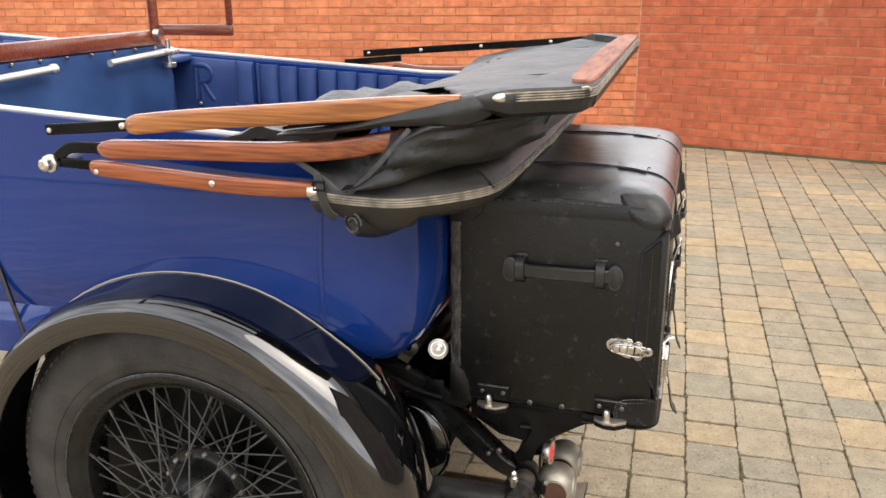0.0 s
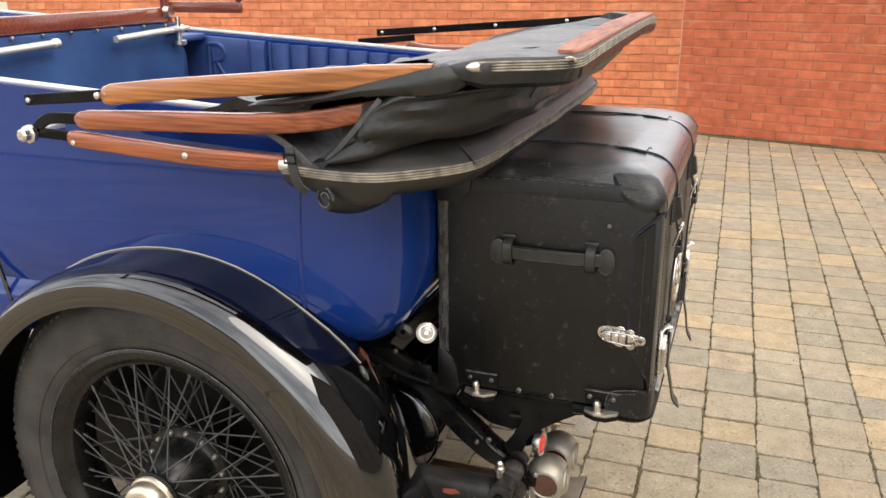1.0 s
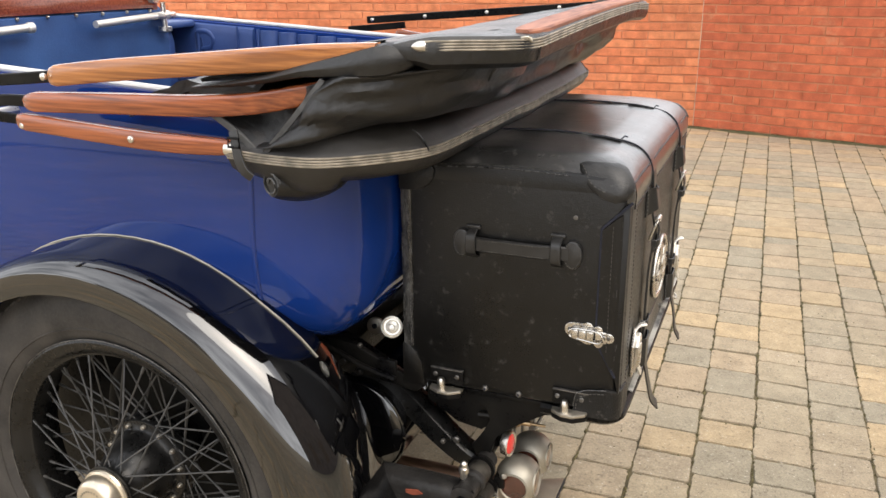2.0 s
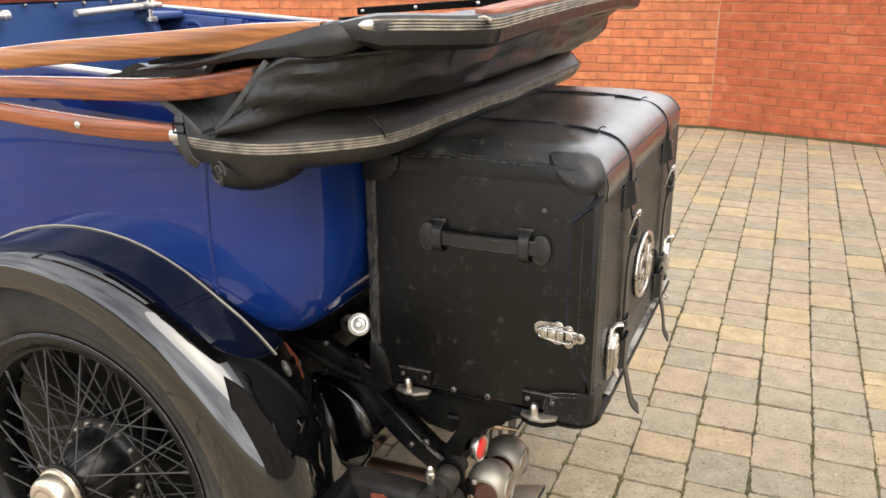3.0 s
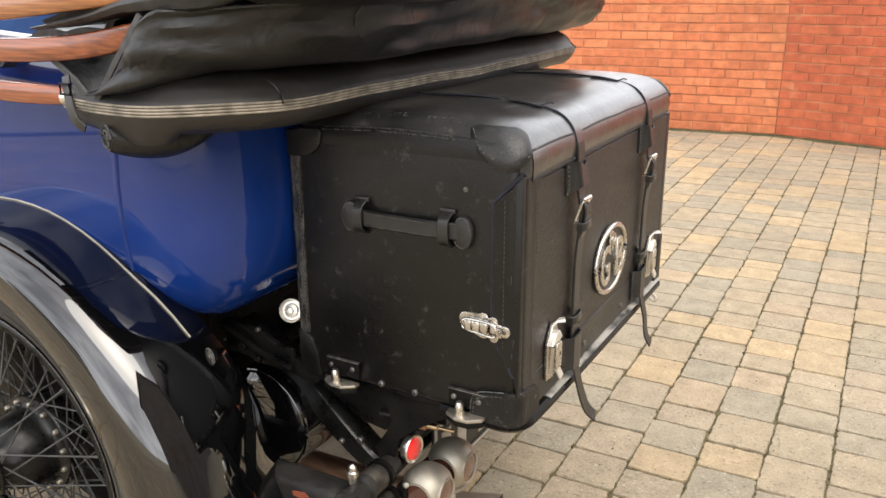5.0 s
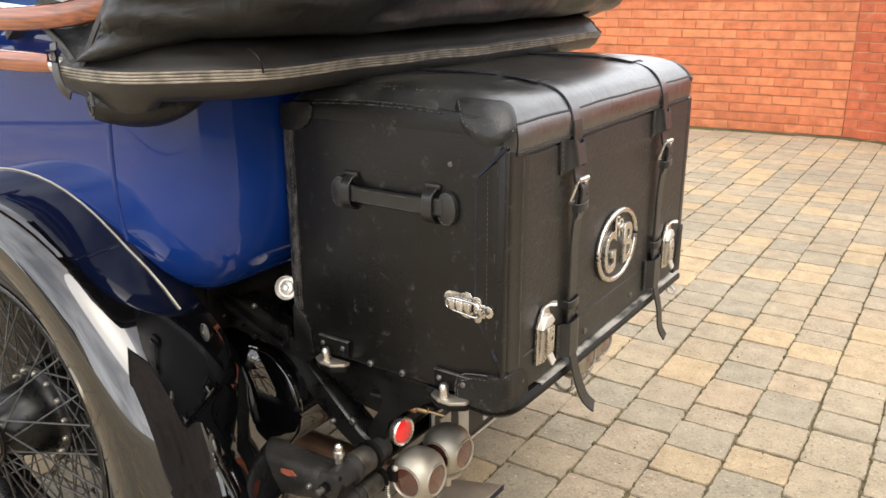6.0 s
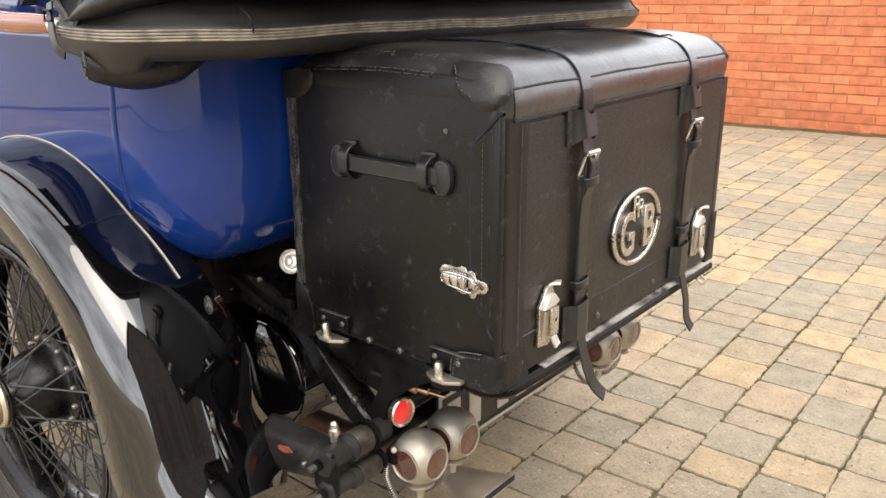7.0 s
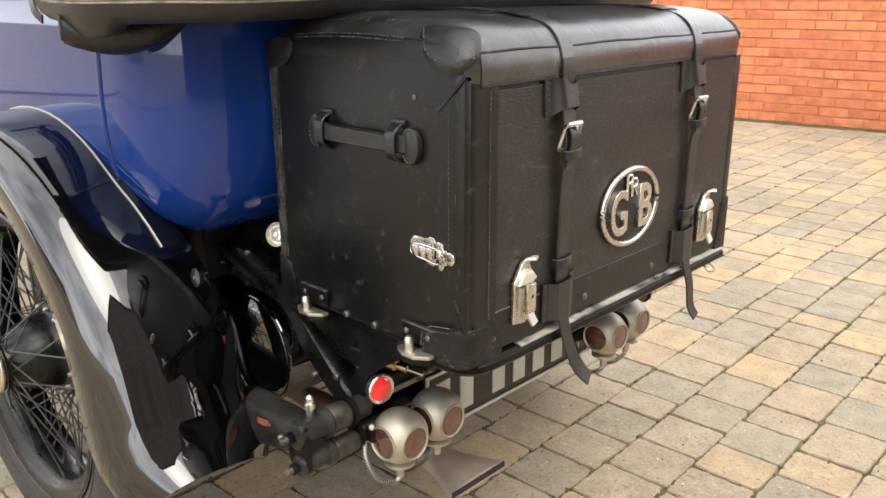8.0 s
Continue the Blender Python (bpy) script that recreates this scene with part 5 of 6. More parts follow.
stitch([(TX0 + 0.015, TY0 - 0.0038, 0.69), (TX0 + 0.015, TY0 - 0.0038, 0.99)], parent=trunk_body, r=0.0007)

# side handle
handle = part("handle", strip(smooth_path([(-0.312, TY0 - 0.008, 0.911), (-0.300, TY0 - 0.014, 0.911), (-0.26, TY0 - 0.017, 0.9105), (-0.19, TY0 - 0.017, 0.910), (-0.150, TY0 - 0.014, 0.910), (-0.122, TY0 - 0.008, 0.910)], 4), 0.025, 0.006, (0, 0, 1)), STRAP, trunk, "stitched leather carrying handle")
for x in (-0.320, -0.119):
    pts = [(x + 0.017 * math.cos(a), 0.908 + 0.026 * math.sin(a)) for a in (2 * math.pi * k / 20 for k in range(20))]
    part("handle_end", prism(pts, "xz", TY0 - 0.012, TY0 - 0.001, 0.002), STRAP, handle)
    stitch([(x + 0.0135 * math.cos(a), TY0 - 0.0125, 0.908 + 0.022 * math.sin(a)) for a in (2 * math.pi * k / 20 for k in range(21))], parent=handle, r=0.0008, step=0.005)
for x in (-0.300, -0.146):
    part("keeper", strip(smooth_path([(x, TY0 - 0.001, 0.937), (x, TY0 - 0.009, 0.934), (x, TY0 - 0.0195, 0.926), (x, TY0 - 0.0215, 0.910), (x, TY0 - 0.0195, 0.894), (x, TY0 - 0.009, 0.886), (x, TY0 - 0.001, 0.883)], 4), 0.018, 0.003, (1, 0, 0)), STRAP, handle)
    part("keeper_tab", box(x - 0.013, x + 0.013, TY0 - 0.006, TY0, 0.934, 0.942, 0.002), STRAP, handle)
stitch([(-0.285, TY0 - 0.0205, 0.9195), (-0.165, TY0 - 0.0205, 0.9195)], parent=handle, r=0.0007, step=0.006)
stitch([(-0.285, TY0 - 0.0205, 0.9005), (-0.165, TY0 - 0.0205, 0.9005)], parent=handle, r=0.0007, step=0.006)


# toggle latch on the side
def lobes(cx, cz, list_, y0, y1, bm=None):
    for dx, dz, r in list_:
        bm = prism([(cx + dx + r * math.cos(a), cz + dz + r * math.sin(a)) for a in (2 * math.pi * k / 14 for k in range(14))], "xz", y0, y1, 0.0008, bm)
    return bm


LX, LZ = -0.083, 0.7655
tear = [(LX - 0.032 + 0.0135 * math.cos(radians(a)), LZ + 0.004 + 0.0135 * math.sin(radians(a))) for a in range(80, 285, 15)]
b = prism(tear + [(LX - 0.006, LZ - 0.021), (LX + 0.002, LZ - 0.020), (LX + 0.007, LZ - 0.012), (LX + 0.007, LZ + 0.012), (LX + 0.002, LZ + 0.020), (LX - 0.006, LZ + 0.021), (LX - 0.014, LZ + 0.016)], "xz", TY0 - 0.0035, TY0 - 0.0005, 0.001)
latch = part("toggle_latch", b, LATCH, trunk, "bright nickel toggle latch")
b = box(LX + 0.010, LX + 0.030, TY0 - 0.0085, TY0 - 0.005, LZ - 0.013, LZ + 0.009, 0.0015)
lobes(LX, LZ, [(0.015, 0.010, 0.0085), (0.034, -0.002, 0.0095), (0.016, -0.014, 0.0085)], TY0 - 0.0075, TY0 - 0.004, b)
part("keeper_plate", b, LATCH, latch)
b = None
for dx, w in ((-0.025, 0.0125), (-0.0115, 0.0135), (0.002, 0.0125)):
    b = box(LX + dx - w / 2, LX + dx + w / 2, TY0 - 0.0150, TY0 - 0.003, LZ - 0.0080, LZ + 0.0090, 0.0022, bm=b)
part("toggle_lever", b, LATCH, latch)
wire = smooth_path([(LX - 0.030, TY0 - 0.011, LZ + 0.009), (LX - 0.005, TY0 - 0.012, LZ + 0.0108), (LX + 0.018, TY0 - 0.013, LZ + 0.0085), (LX + 0.024, TY0 - 0.013, LZ - 0.002), (LX + 0.018, TY0 - 0.013, LZ - 0.0115), (LX - 0.005, TY0 - 0.012, LZ - 0.0100), (LX - 0.030, TY0 - 0.011, LZ - 0.007), (LX - 0.036, TY0 - 0.011, LZ)], 3, loop=True)
part("bail_wire", tube(wire, 0.0018, 8, loop=True), LATCH, latch)
part("keeper_hook", tube([(LX + 0.022, TY0 - 0.006, LZ - 0.008), (LX + 0.026, TY0 - 0.016, LZ - 0.004), (LX + 0.026, TY0 - 0.016, LZ + 0.004)], 0.004, 8), LATCH, latch)
for dx, dz, yy in ((-0.036, 0.005, 0.0035), (0.034, -0.002, 0.0075)):
    part("rivet", bolt((LX + dx, TY0 - yy, LZ + dz), (0, -1, 0), 0.0036, 0.0018), STEELDARK, latch)

# foot brackets and bolts along the bottom of the side
for x in (-0.355, -0.115):
    b = box(x - 0.030, x + 0.036, TY0 - 0.006, TY0 - 0.001, 0.620, 0.648, 0.001)
    br = part("foot_bracket", b, CHASSIS, trunk, "black bracket with a plated stud")
    part("bracket_edge", box(x - 0.030, x + 0.036, TY0 - 0.008, TY0 - 0.001, 0.6475, 0.6500, 0.0008), STEELDARK, br)
    poly = [(x - 0.030, TY0 - 0.004), (x - 0.028, TY0 - 0.019), (x - 0.008, TY0 - 0.030), (x + 0.014, TY0 - 0.030), (x + 0.034, TY0 - 0.016), (x + 0.036, TY0 - 0.004)]
    part("bracket_foot", prism(poly, "xy", 0.6065, 0.6125, 0.0015), DULL, br)
    part("rubber_pad", prism([(px, py + 0.002) for px, py in poly], "xy", 0.596, 0.6055, 0.002), CHASSIS, br)
    part("stud", lathe([(0, 0.0075), (0.010, 0.0075), (0.018, 0.0075), (0.023, 0.005), (0.024, 0)], (x - 0.004, TY0 - 0.018, 0.612), (0, 0, 1), 12), NICKEL, br)
    for dx in (-0.020, 0.024):
        part("screw", bolt((x + dx, TY0 - 0.006, 0.636), (0, -1, 0), 0.0048, 0.004), STEELDARK, br)
for x in (-0.276, -0.21):
    part("bolt", bolt((x, TY0 - 0.001, 0.621), (0, -1, 0), 0.0058, 0.005), STEELDARK, trunk)
    part("bolt_slot", bolt((x, TY0 - 0.0062, 0.621), (0, -1, 0), 0.0024, 0.0006), DARK, trunk)
part("rivet", bolt((-0.118, TY0 - 0.001, 0.973), (0, -1, 0), 0.004, 0.001), STEELDARK, trunk)

# rear straps
for y, near in ((1.714, True), (2.104, False)):
    xr = TX1 + 0.008
    path = smooth_path([(-0.34, y, 1.0765), (-0.23, y, 1.0812), (-0.14, y, 1.0782), (-0.10, y, 1.0742), (-0.075, y, 1.0690), (-0.056, y, 1.0630), (-0.040, y, 1.0520), (-0.029, y, 1.036), (xr + 0.0, y, 1.01), (xr + 0.001, y, 0.985), (xr + 0.001, y, 0.955), (xr + 0.006, y, 0.926), (xr + 0.010, y, 0.905), (xr + 0.008, y, 0.87), (xr + 0.004, y, 0.82), (xr + 0.003, y, 0.74), (xr + 0.003, y, 0.69), (xr + 0.004, y + 0.001, 0.64)], 4)
    turn = next(i for i, p in enumerate(path) if p.z < 1.02)
    st = part("strap", strip(path[turn:], 0.029, 0.0038, (0, 1, 0)), STRAP, trunk, "black leather closing strap")
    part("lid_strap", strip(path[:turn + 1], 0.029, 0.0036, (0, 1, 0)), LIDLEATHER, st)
    for run in ([p for p in path[:turn + 1] if p.x < -0.141], [p for p in path[:turn + 1] if p.x > -0.083]):
        part("strap_edge", tube([p + Vector((0, -0.0152, 0.0006)) for p in run], 0.0015, 6), DARK, st)
    tail = [(xr + 0.006, y, 0.640), (xr + 0.012, y + 0.001, 0.61), (xr + 0.018, y + 0.008, 0.575), (xr + 0.024, y + (0.026 if near else 0.006), 0.535), (xr + 0.034, y + (0.044 if near else 0.012), 0.512)]
    part("strap_end", strip(smooth_path(tail, 4), 0.024, 0.003, (0, 1, 0.0)), STRAP, st)
    # stitched holder with scooped top and bottom edges
    rings = []
    for i in range(11):
        t = i / 10
        ya, yb = y - 0.050 + 0.003 * t, y + 0.026 - 0.002 * t
        row = []
        for j in range(17):
            u = j / 16
            flat_edge = max(0.0, min(1.0, (u - 0.14) / 0.22, (0.97 - u) / 0.16))
            sm = flat_edge * flat_edge * (3 - 2 * flat_edge)
            top_z = 0.990 - 0.010 * math.sin(math.pi * min(1, max(0, (u - 0.42) / 0.55)))
            bot_z = 0.937 + 0.012 * sm
            row.append((TX1 + 0.0025 + (0.0115 + 0.006 * t) * sm, ya + (yb - ya) * u, top_z + (bot_z - top_z) * t))
        rings.append(row + [(a + 0.003, b, c) for a, b, c in row[::-1]])
    hold = part("strap_holder", loft(rings), STRAP, st, "stitched leather strap holder")
    for dy in (-0.046, -0.041):
        stitch([(TX1 + 0.0058, y + dy, 0.986), (TX1 + 0.0058, y + dy + 0.003, 0.94)], parent=hold)
    # roller buckle
    bx = xr + 0.014
    frame_pts = [(bx, y - 0.018, 0.924), (bx - 0.002, y - 0.020, 0.918), (bx - 0.010, y - 0.021, 0.892), (bx - 0.012, y - 0.019, 0.887), (bx - 0.012, y + 0.017, 0.885), (bx - 0.010, y + 0.019, 0.892), (bx - 0.002, y + 0.019, 0.918), (bx, y + 0.017, 0.923)]
    bk = tube(frame_pts, 0.0026, 8, loop=True)
    lathe([(0, 0.0045), (0.034, 0.0045)], (bx, y - 0.0175, 0.9245), (0, 1, -0.02), 12, bk)
    part("buckle", bk, NICKEL, st, "plated roller buckle")
    part("buckle_tongue", tube([(bx - 0.003, y + 0.004, 0.926), (bx + 0.003, y + 0.004, 0.920), (bx + 0.002, y + 0.004, 0.908)], 0.0018, 6), NICKEL, st)
    fold = smooth_path([(bx - 0.004, y + 0.003, 0.921), (bx + 0.002, y + 0.003, 0.912), (bx + 0.003, y + 0.003, 0.898), (bx, y + 0.002, 0.880), (bx - 0.004, y + 0.001, 0.864), (bx - 0.009, y, 0.845), (bx - 0.010, y, 0.77), (bx - 0.010, y, 0.70)], 4)
    part("strap_tongue", strip(fold, 0.025, 0.0032, (0, 1, 0)), STRAP, st)
    part("punch_hole", bolt((bx + 0.0042, y + 0.006, 0.900), (1, 0, 0), 0.0022, 0.001), DARK, st)
    for z, dx in ((0.880, 0.004), (0.714, -0.005)):
        pts = [(bx + dx - 0.012, y - 0.018, z), (bx + dx - 0.003, y - 0.018, z), (bx + dx, y - 0.014, z), (bx + dx + 0.0005, y, z), (bx + dx, y + 0.014, z + 0.002), (bx + dx - 0.003, y + 0.018, z + 0.003), (bx + dx - 0.012, y + 0.018, z + 0.003)]
        part("keeper_loop", strip(pts, 0.014, 0.0026, (0, 0, 1)), STRAP, st)
    # lower patch that the strap end runs through
    rings = []
    for i in range(7):
        t = i / 6
        row = []
        for j in range(17):
            u = j / 16
            e = max(0.0, min(1.0, (u - 0.16) / 0.16, (0.86 - u) / 0.14))
            sm = e * e * (3 - 2 * e)
            zt = 0.686 - 0.006 * math.sin(math.pi * u) + 0.006 * u
            row.append((TX1 + 0.0045 + 0.012 * sm, y - 0.042 + 0.080 * u, zt + (0.624 - zt) * t))
        rings.append(row + [(a + 0.003, b, c) for a, b, c in row[::-1]])
    pt = part("strap_patch", loft(rings), STRAP, st)
    for dy in (-0.037, 0.032):
        stitch([(TX1 + 0.0078, y + dy, 0.683), (TX1 + 0.0078, y + dy, 0.628)], parent=pt)
    # loop cut in the lid's leather
    loop_path = smooth_path([(-0.139, y - 0.003, 1.0800), (-0.125, y - 0.003, 1.0796), (-0.105, y - 0.003, 1.0772), (-0.084, y - 0.003, 1.0735)], 4)
    part("strap_keeper", strip(loop_path, 0.046, 0.0030, (0, 1, 0)), LIDLEATHER, st)
    part("keeper_edge", tube([p + Vector((0, -0.0235, 0.0002)) for p in loop_path], 0.0008, 6), DARK, st)
    for p, dx in ((loop_path[0], -0.0025), (loop_path[-1], 0.0025)):
        part("keeper_slot", bolt((p.x + dx, y + 0.016, p.z - 0.0036), (0, 0, 1), 0.0042, 0.0036), DARK, st)
        part("keeper_edge", tube([(p.x + dx * 0.3, y - 0.026, p.z - 0.0004), (p.x + dx * 0.3, y + 0.018, p.z - 0.0004)], 0.0008, 6), DARK, st)

# snap clasps on the rear panel
for y in (1.622, 2.182):
    x = TX1 + 0.004
    b = prism([(y - 0.024, 0.644), (y - 0.022, 0.690), (y - 0.023, 0.706), (y - 0.012, 0.722), (y - 0.002, 0.736), (y + 0.012, 0.734), (y + 0.020, 0.716), (y + 0.026, 0.702), (y + 0.024, 0.650), (y + 0.004, 0.640)], "yz", x, x + 0.006, 0.0015)
    cl = part("snap_clasp", b, NICKEL, trunk, "bright nickel spring clasp")
    part("clasp_plate", box(x + 0.005, x + 0.015, y - 0.001, y + 0.020, 0.656, 0.702, 0.003), NICKEL, cl)
    part("clasp_crown", prism([(y - 0.020, 0.703), (y - 0.006, 0.722), (y + 0.010, 0.724), (y + 0.024, 0.708), (y + 0.012, 0.704)], "yz", x + 0.004, x + 0.014, 0.003), SATIN, cl)
    part("clasp_tongue", strip(smooth_path([(x + 0.004, y + 0.004, 0.732), (x + 0.010, y + 0.007, 0.740), (x + 0.020, y + 0.012, 0.742)], 4), 0.016, 0.004, (0, 1, 0)), SATIN, cl)
    part("clasp_lip", strip(smooth_path([(x + 0.010, y + 0.010, 0.658), (x + 0.013, y + 0.012, 0.648), (x + 0.016, y + 0.016, 0.638)], 4), 0.014, 0.004, (0, 1, 0.25)), SATIN, cl)
    part("key_hole", bolt((x + 0.0145, y + 0.010, 0.682), (1, 0, 0), 0.003, 0.001), DARK, cl)
    part("clasp_spring", tube([(x + 0.006, y - 0.010, 0.65), (x + 0.009, y - 0.010, 0.70)], 0.0045, 8), DULL, cl)

# oval badge
BXX, BYY, BZZ = TX1 + 0.003, 1.910, 0.7625
ring = [(BXX + 0.004, BYY + 0.0845 * math.cos(a), BZZ + 0.0635 * math.sin(a)) for a in (2 * math.pi * k / 56 for k in range(56))]
bm = lathe([(0.0, 1.0), (0.003, 1.0), (0.003, 0.0)], (0, 0, 0), (1, 0, 0), 48)
turned(bm, Matrix.Translation((BXX, BYY, BZZ)) @ Matrix.Diagonal((1, 0.083, 0.062, 1)))
badge = part("badge", bm, LEATHER, trunk, "oval nationality badge reading GB, nickel on black")
part("badge_rim", tube(ring, 0.0050, 10, loop=True), NICKEL, badge, "rounded nickel rim")


def letter(ch, y, z, size, parent, depth=0.0035, sx=1.0):
    c = bpy.data.curves.new("letter", "FONT")
    c.body, c.size, c.extrude, c.bevel_depth, c.offset = ch, size, depth, 0.0008, 0.0012
    c.align_x, c.align_y = "CENTER", "CENTER"
    tmp = new("letter_tmp", c)
    me = bpy.data.meshes.new_from_object(tmp)
    bpy.data.objects.remove(tmp)
    me.transform(Matrix.Translation((BXX + 0.0045, y, z)) @ Euler((radians(90), 0, radians(90))).to_matrix().to_4x4() @ Matrix.Diagonal((sx, 1, 1, 1)))
    me.transform(Matrix.Translation(-trunk.location))
    me.materials.append(NICKEL)
    ob = new("letter", me)
    ob.parent = parent
    return ob


letter("G", BYY - 0.038, BZZ - 0.010, 0.104, badge, sx=0.72)
letter("B", BYY + 0.041, BZZ - 0.008, 0.104, badge, sx=0.80)
b = None
for dy, dz in ((-0.009, 0.004), (0.006, -0.004)):
    M = lambda y, z: (BXX + 0.006, BYY + dy + y, BZZ + 0.036 + dz + z)
    for q in ([M(-0.007, -0.015), M(-0.007, 0.015)], [M(-0.007, 0.015), M(0.004, 0.014), M(0.008, 0.008), M(0.004, 0.002), M(-0.007, 0.001)], [M(0.000, 0.001), M(0.009, -0.015)]):
        b = tube(q, 0.0025, 6, b)
part("monogram", b, NICKEL, badge)
part("rivet", bolt((BXX + 0.006, BYY - 0.078, BZZ - 0.005), (1, 0, 0), 0.003, 0.005), DARK, badge)
part("rivet", bolt((BXX + 0.006, BYY + 0.078, BZZ + 0.005), (1, 0, 0), 0.003, 0.005), DARK, badge)
for y in (1.79, 2.0, 1.56):
    part("rivet", bolt((TX1 + 0.003, y, 0.634), (1, 0, 0), 0.006, 0.004), STEELDARK, trunk)

# ---- luggage rack, chassis and tail ----
rack = part("luggage_rack", box(-0.40, -0.032, 1.52, 2.27, 0.592, 0.603, 0.002), CHASSIS, car, "black steel luggage rack")
rail_path = [Vector(p) for p in ((-0.17, 1.517, 0.5945), (-0.072, 1.517, 0.5945))]
rail_path += [Vector((-0.064 + 0.034 * math.sin(a), 1.551 - 0.034 * math.cos(a), 0.5945)) for a in (math.pi / 2 * k / 6 for k in range(7))]
rail_path += [Vector((x, y, 0.5935)) for x, y in ((-0.029, 1.62), (-0.028, 1.75), (-0.028, 2.0), (-0.028, 2.275))]
part("rack_rail", strip(rail_path, 0.022, 0.022, (0, 0, 1)), CHASSIS, rack)
part("rail_edge", strip([p + Vector((0.002, 0, 0.0120)) for p in rail_path[9:]], 0.016, 0.0030, (1, 0, -0.2)), WORN, rack, "rail edge with its paint worn to grey metal")
for y in (2.215,):
    part("rail_loop", tube(smooth_path([(-0.028, y, 0.583), (-0.014, y, 0.572), (-0.014, y + 0.022, 0.572), (-0.028, y + 0.022, 0.583)], 3), 0.003, 6), DULL, rack)
gusset = [(-0.41, 0.603), (-0.05, 0.603), (-0.05, 0.580), (-0.125, 0.582), (-0.165, 0.575), (-0.19, 0.558), (-0.225, 0.535), (-0.262, 0.505), (-0.272, 0.465), (-0.30, 0.452), (-0.312, 0.475), (-0.285, 0.512), (-0.272, 0.54), (-0.28, 0.565), (-0.31, 0.582), (-0.36, 0.590), (-0.41, 0.595)]
for y in (1.525, 2 * YC - 1.535):
    part("rack_bracket", prism(gusset, "xz", y, y + 0.010, 0.0015), CHASSIS, rack)

part("added_block_plate", box(-0.40, -0.22, 1.62, 1.63, 0.495, 0.595, 0.002), CHASSIS, rack)
for y in (1.536, 2 * YC - 1.542):
    part("rack_gusset", prism([(-0.41, 0.597), (-0.255, 0.597), (-0.262, 0.535), (-0.295, 0.508), (-0.345, 0.515), (-0.41, 0.555)], "xz", y, y + 0.006, 0.0015), CHASSIS, rack)


def horn(y0, y1):
    """The curved rear end of a chassis side member."""
    up = [(-0.95, 0.70), (-0.75, 0.69), (-0.64, 0.662), (-0.55, 0.625), (-0.46, 0.568), (-0.39, 0.505), (-0.335, 0.458), (-0.30, 0.440)]
    lo = [(-0.95, 0.62), (-0.75, 0.612), (-0.64, 0.590), (-0.55, 0.556), (-0.47, 0.510), (-0.41, 0.458), (-0.355, 0.420), (-0.31, 0.405)]
    up = [(p.x, p.y) for p in smooth_path([(x, z, 0) for x, z in up], 4)]
    lo = [(p.x, p.y) for p in smooth_path([(x, z, 0) for x, z in lo], 4)]
    rings = []
    for (xa, za), (xb, zb) in zip(up, lo):
        rings.append([(xb, y0 + 0.006, zb), (xb, y1 - 0.006, zb), (xb, y1, zb + 0.006), (xa, y1, za - 0.006), (xa, y1 - 0.006, za), (xa, y0 + 0.006, za), (xa, y0, za - 0.006), (xb, y0, zb + 0.006)])
    return loft(rings)


for y in (1.535, 2 * YC - 1.585):
    part("chassis_member", horn(y, y + 0.05), HUBBLACK, car)
# stay rods and plates ahead of the trunk
stay = part("body_bracket", prism([(-0.66, 0.675), (-0.55, 0.665), (-0.44, 0.615), (-0.40, 0.60), (-0.42, 0.585), (-0.52, 0.60), (-0.60, 0.61), (-0.66, 0.60)], "xz", 1.500, 1.512, 0.002), CHASSIS, car)
part("stay_rod", tube(smooth_path([(-0.66, 1.49, 0.678), (-0.60, 1.49, 0.655), (-0.53, 1.49, 0.625), (-0.46, 1.49, 0.61)], 4), 0.006, 8), CHASSIS, car)
for x, z, r in ((-0.575, 0.628, 0.010), (-0.540, 0.610, 0.008), (-0.62, 0.655, 0.006), (-0.66, 0.63, 0.005), (-0.665, 0.615, 0.005)):
    part("bolt", bolt((x, 1.496, z), (0, -1, 0), r, 0.008), CHASSIS, stay)
part("bolt", bolt((-0.345, 1.53, 0.478), (0, -1, 0), 0.007, 0.006), STEELDARK, stay)
part("bracket_tab", box(-0.50, -0.46, 1.496, 1.506, 0.60, 0.645, 0.003), CHASSIS, stay)
for x, z, r in ((-0.525, 0.62, 0.0045), (-0.623, 0.63, 0.004), (-0.536, 0.668, 0.005), (-0.36, 0.491, 0.005)):
    part("bolt", bolt((x, 1.495, z), (0, -1, 0), r, 0.006), STEELDARK, stay)
rod = part("guard_stay", tube([(-0.593, 1.44, 0.628), (-0.504, 1.44, 0.536)], 0.0030, 8), CHASSIS, car)
part("nut", bolt((-0.505, 1.436, 0.506), (0, -1, 0), 0.007, 0.007), STEELDARK, rod)
part("guard_stay", tube([(-0.60, 1.43, 0.66), (-0.52, 1.425, 0.50)], 0.004, 8), CHASSIS, car)
part("locking_cap", lathe([(0, 0.020), (0.006, 0.020), (0.008, 0.017), (0.008, 0.0)], (-0.60, 1.69, 0.62), (0.15, -1, 0.1), 20), DULL, car, "round keyhole cap")
part("keyhole", prism([(-0.600 + 0.006 * math.cos(a), 0.6215 + 0.006 * math.sin(a)) for a in (2 * math.pi * k / 10 for k in range(10))], "xz", 1.679, 1.684), DARK, car)
cap = part("filler_cap", lathe([(-0.03, 0.010), (0, 0.020), (0.003, 0.0218), (0.008, 0.0213), (0.009, 0.0185), (0.0065, 0.0175), (0.0010, 0.0165), (0.0010, 0.0135), (0.0070, 0.0120), (0.0090, 0.0065), (0.012, 0.005), (0.013, 0.0)], (-0.478, 1.522, 0.706), (0.35, -1, 0.35), 28), SATIN, car, "polished round cap beside the trunk")
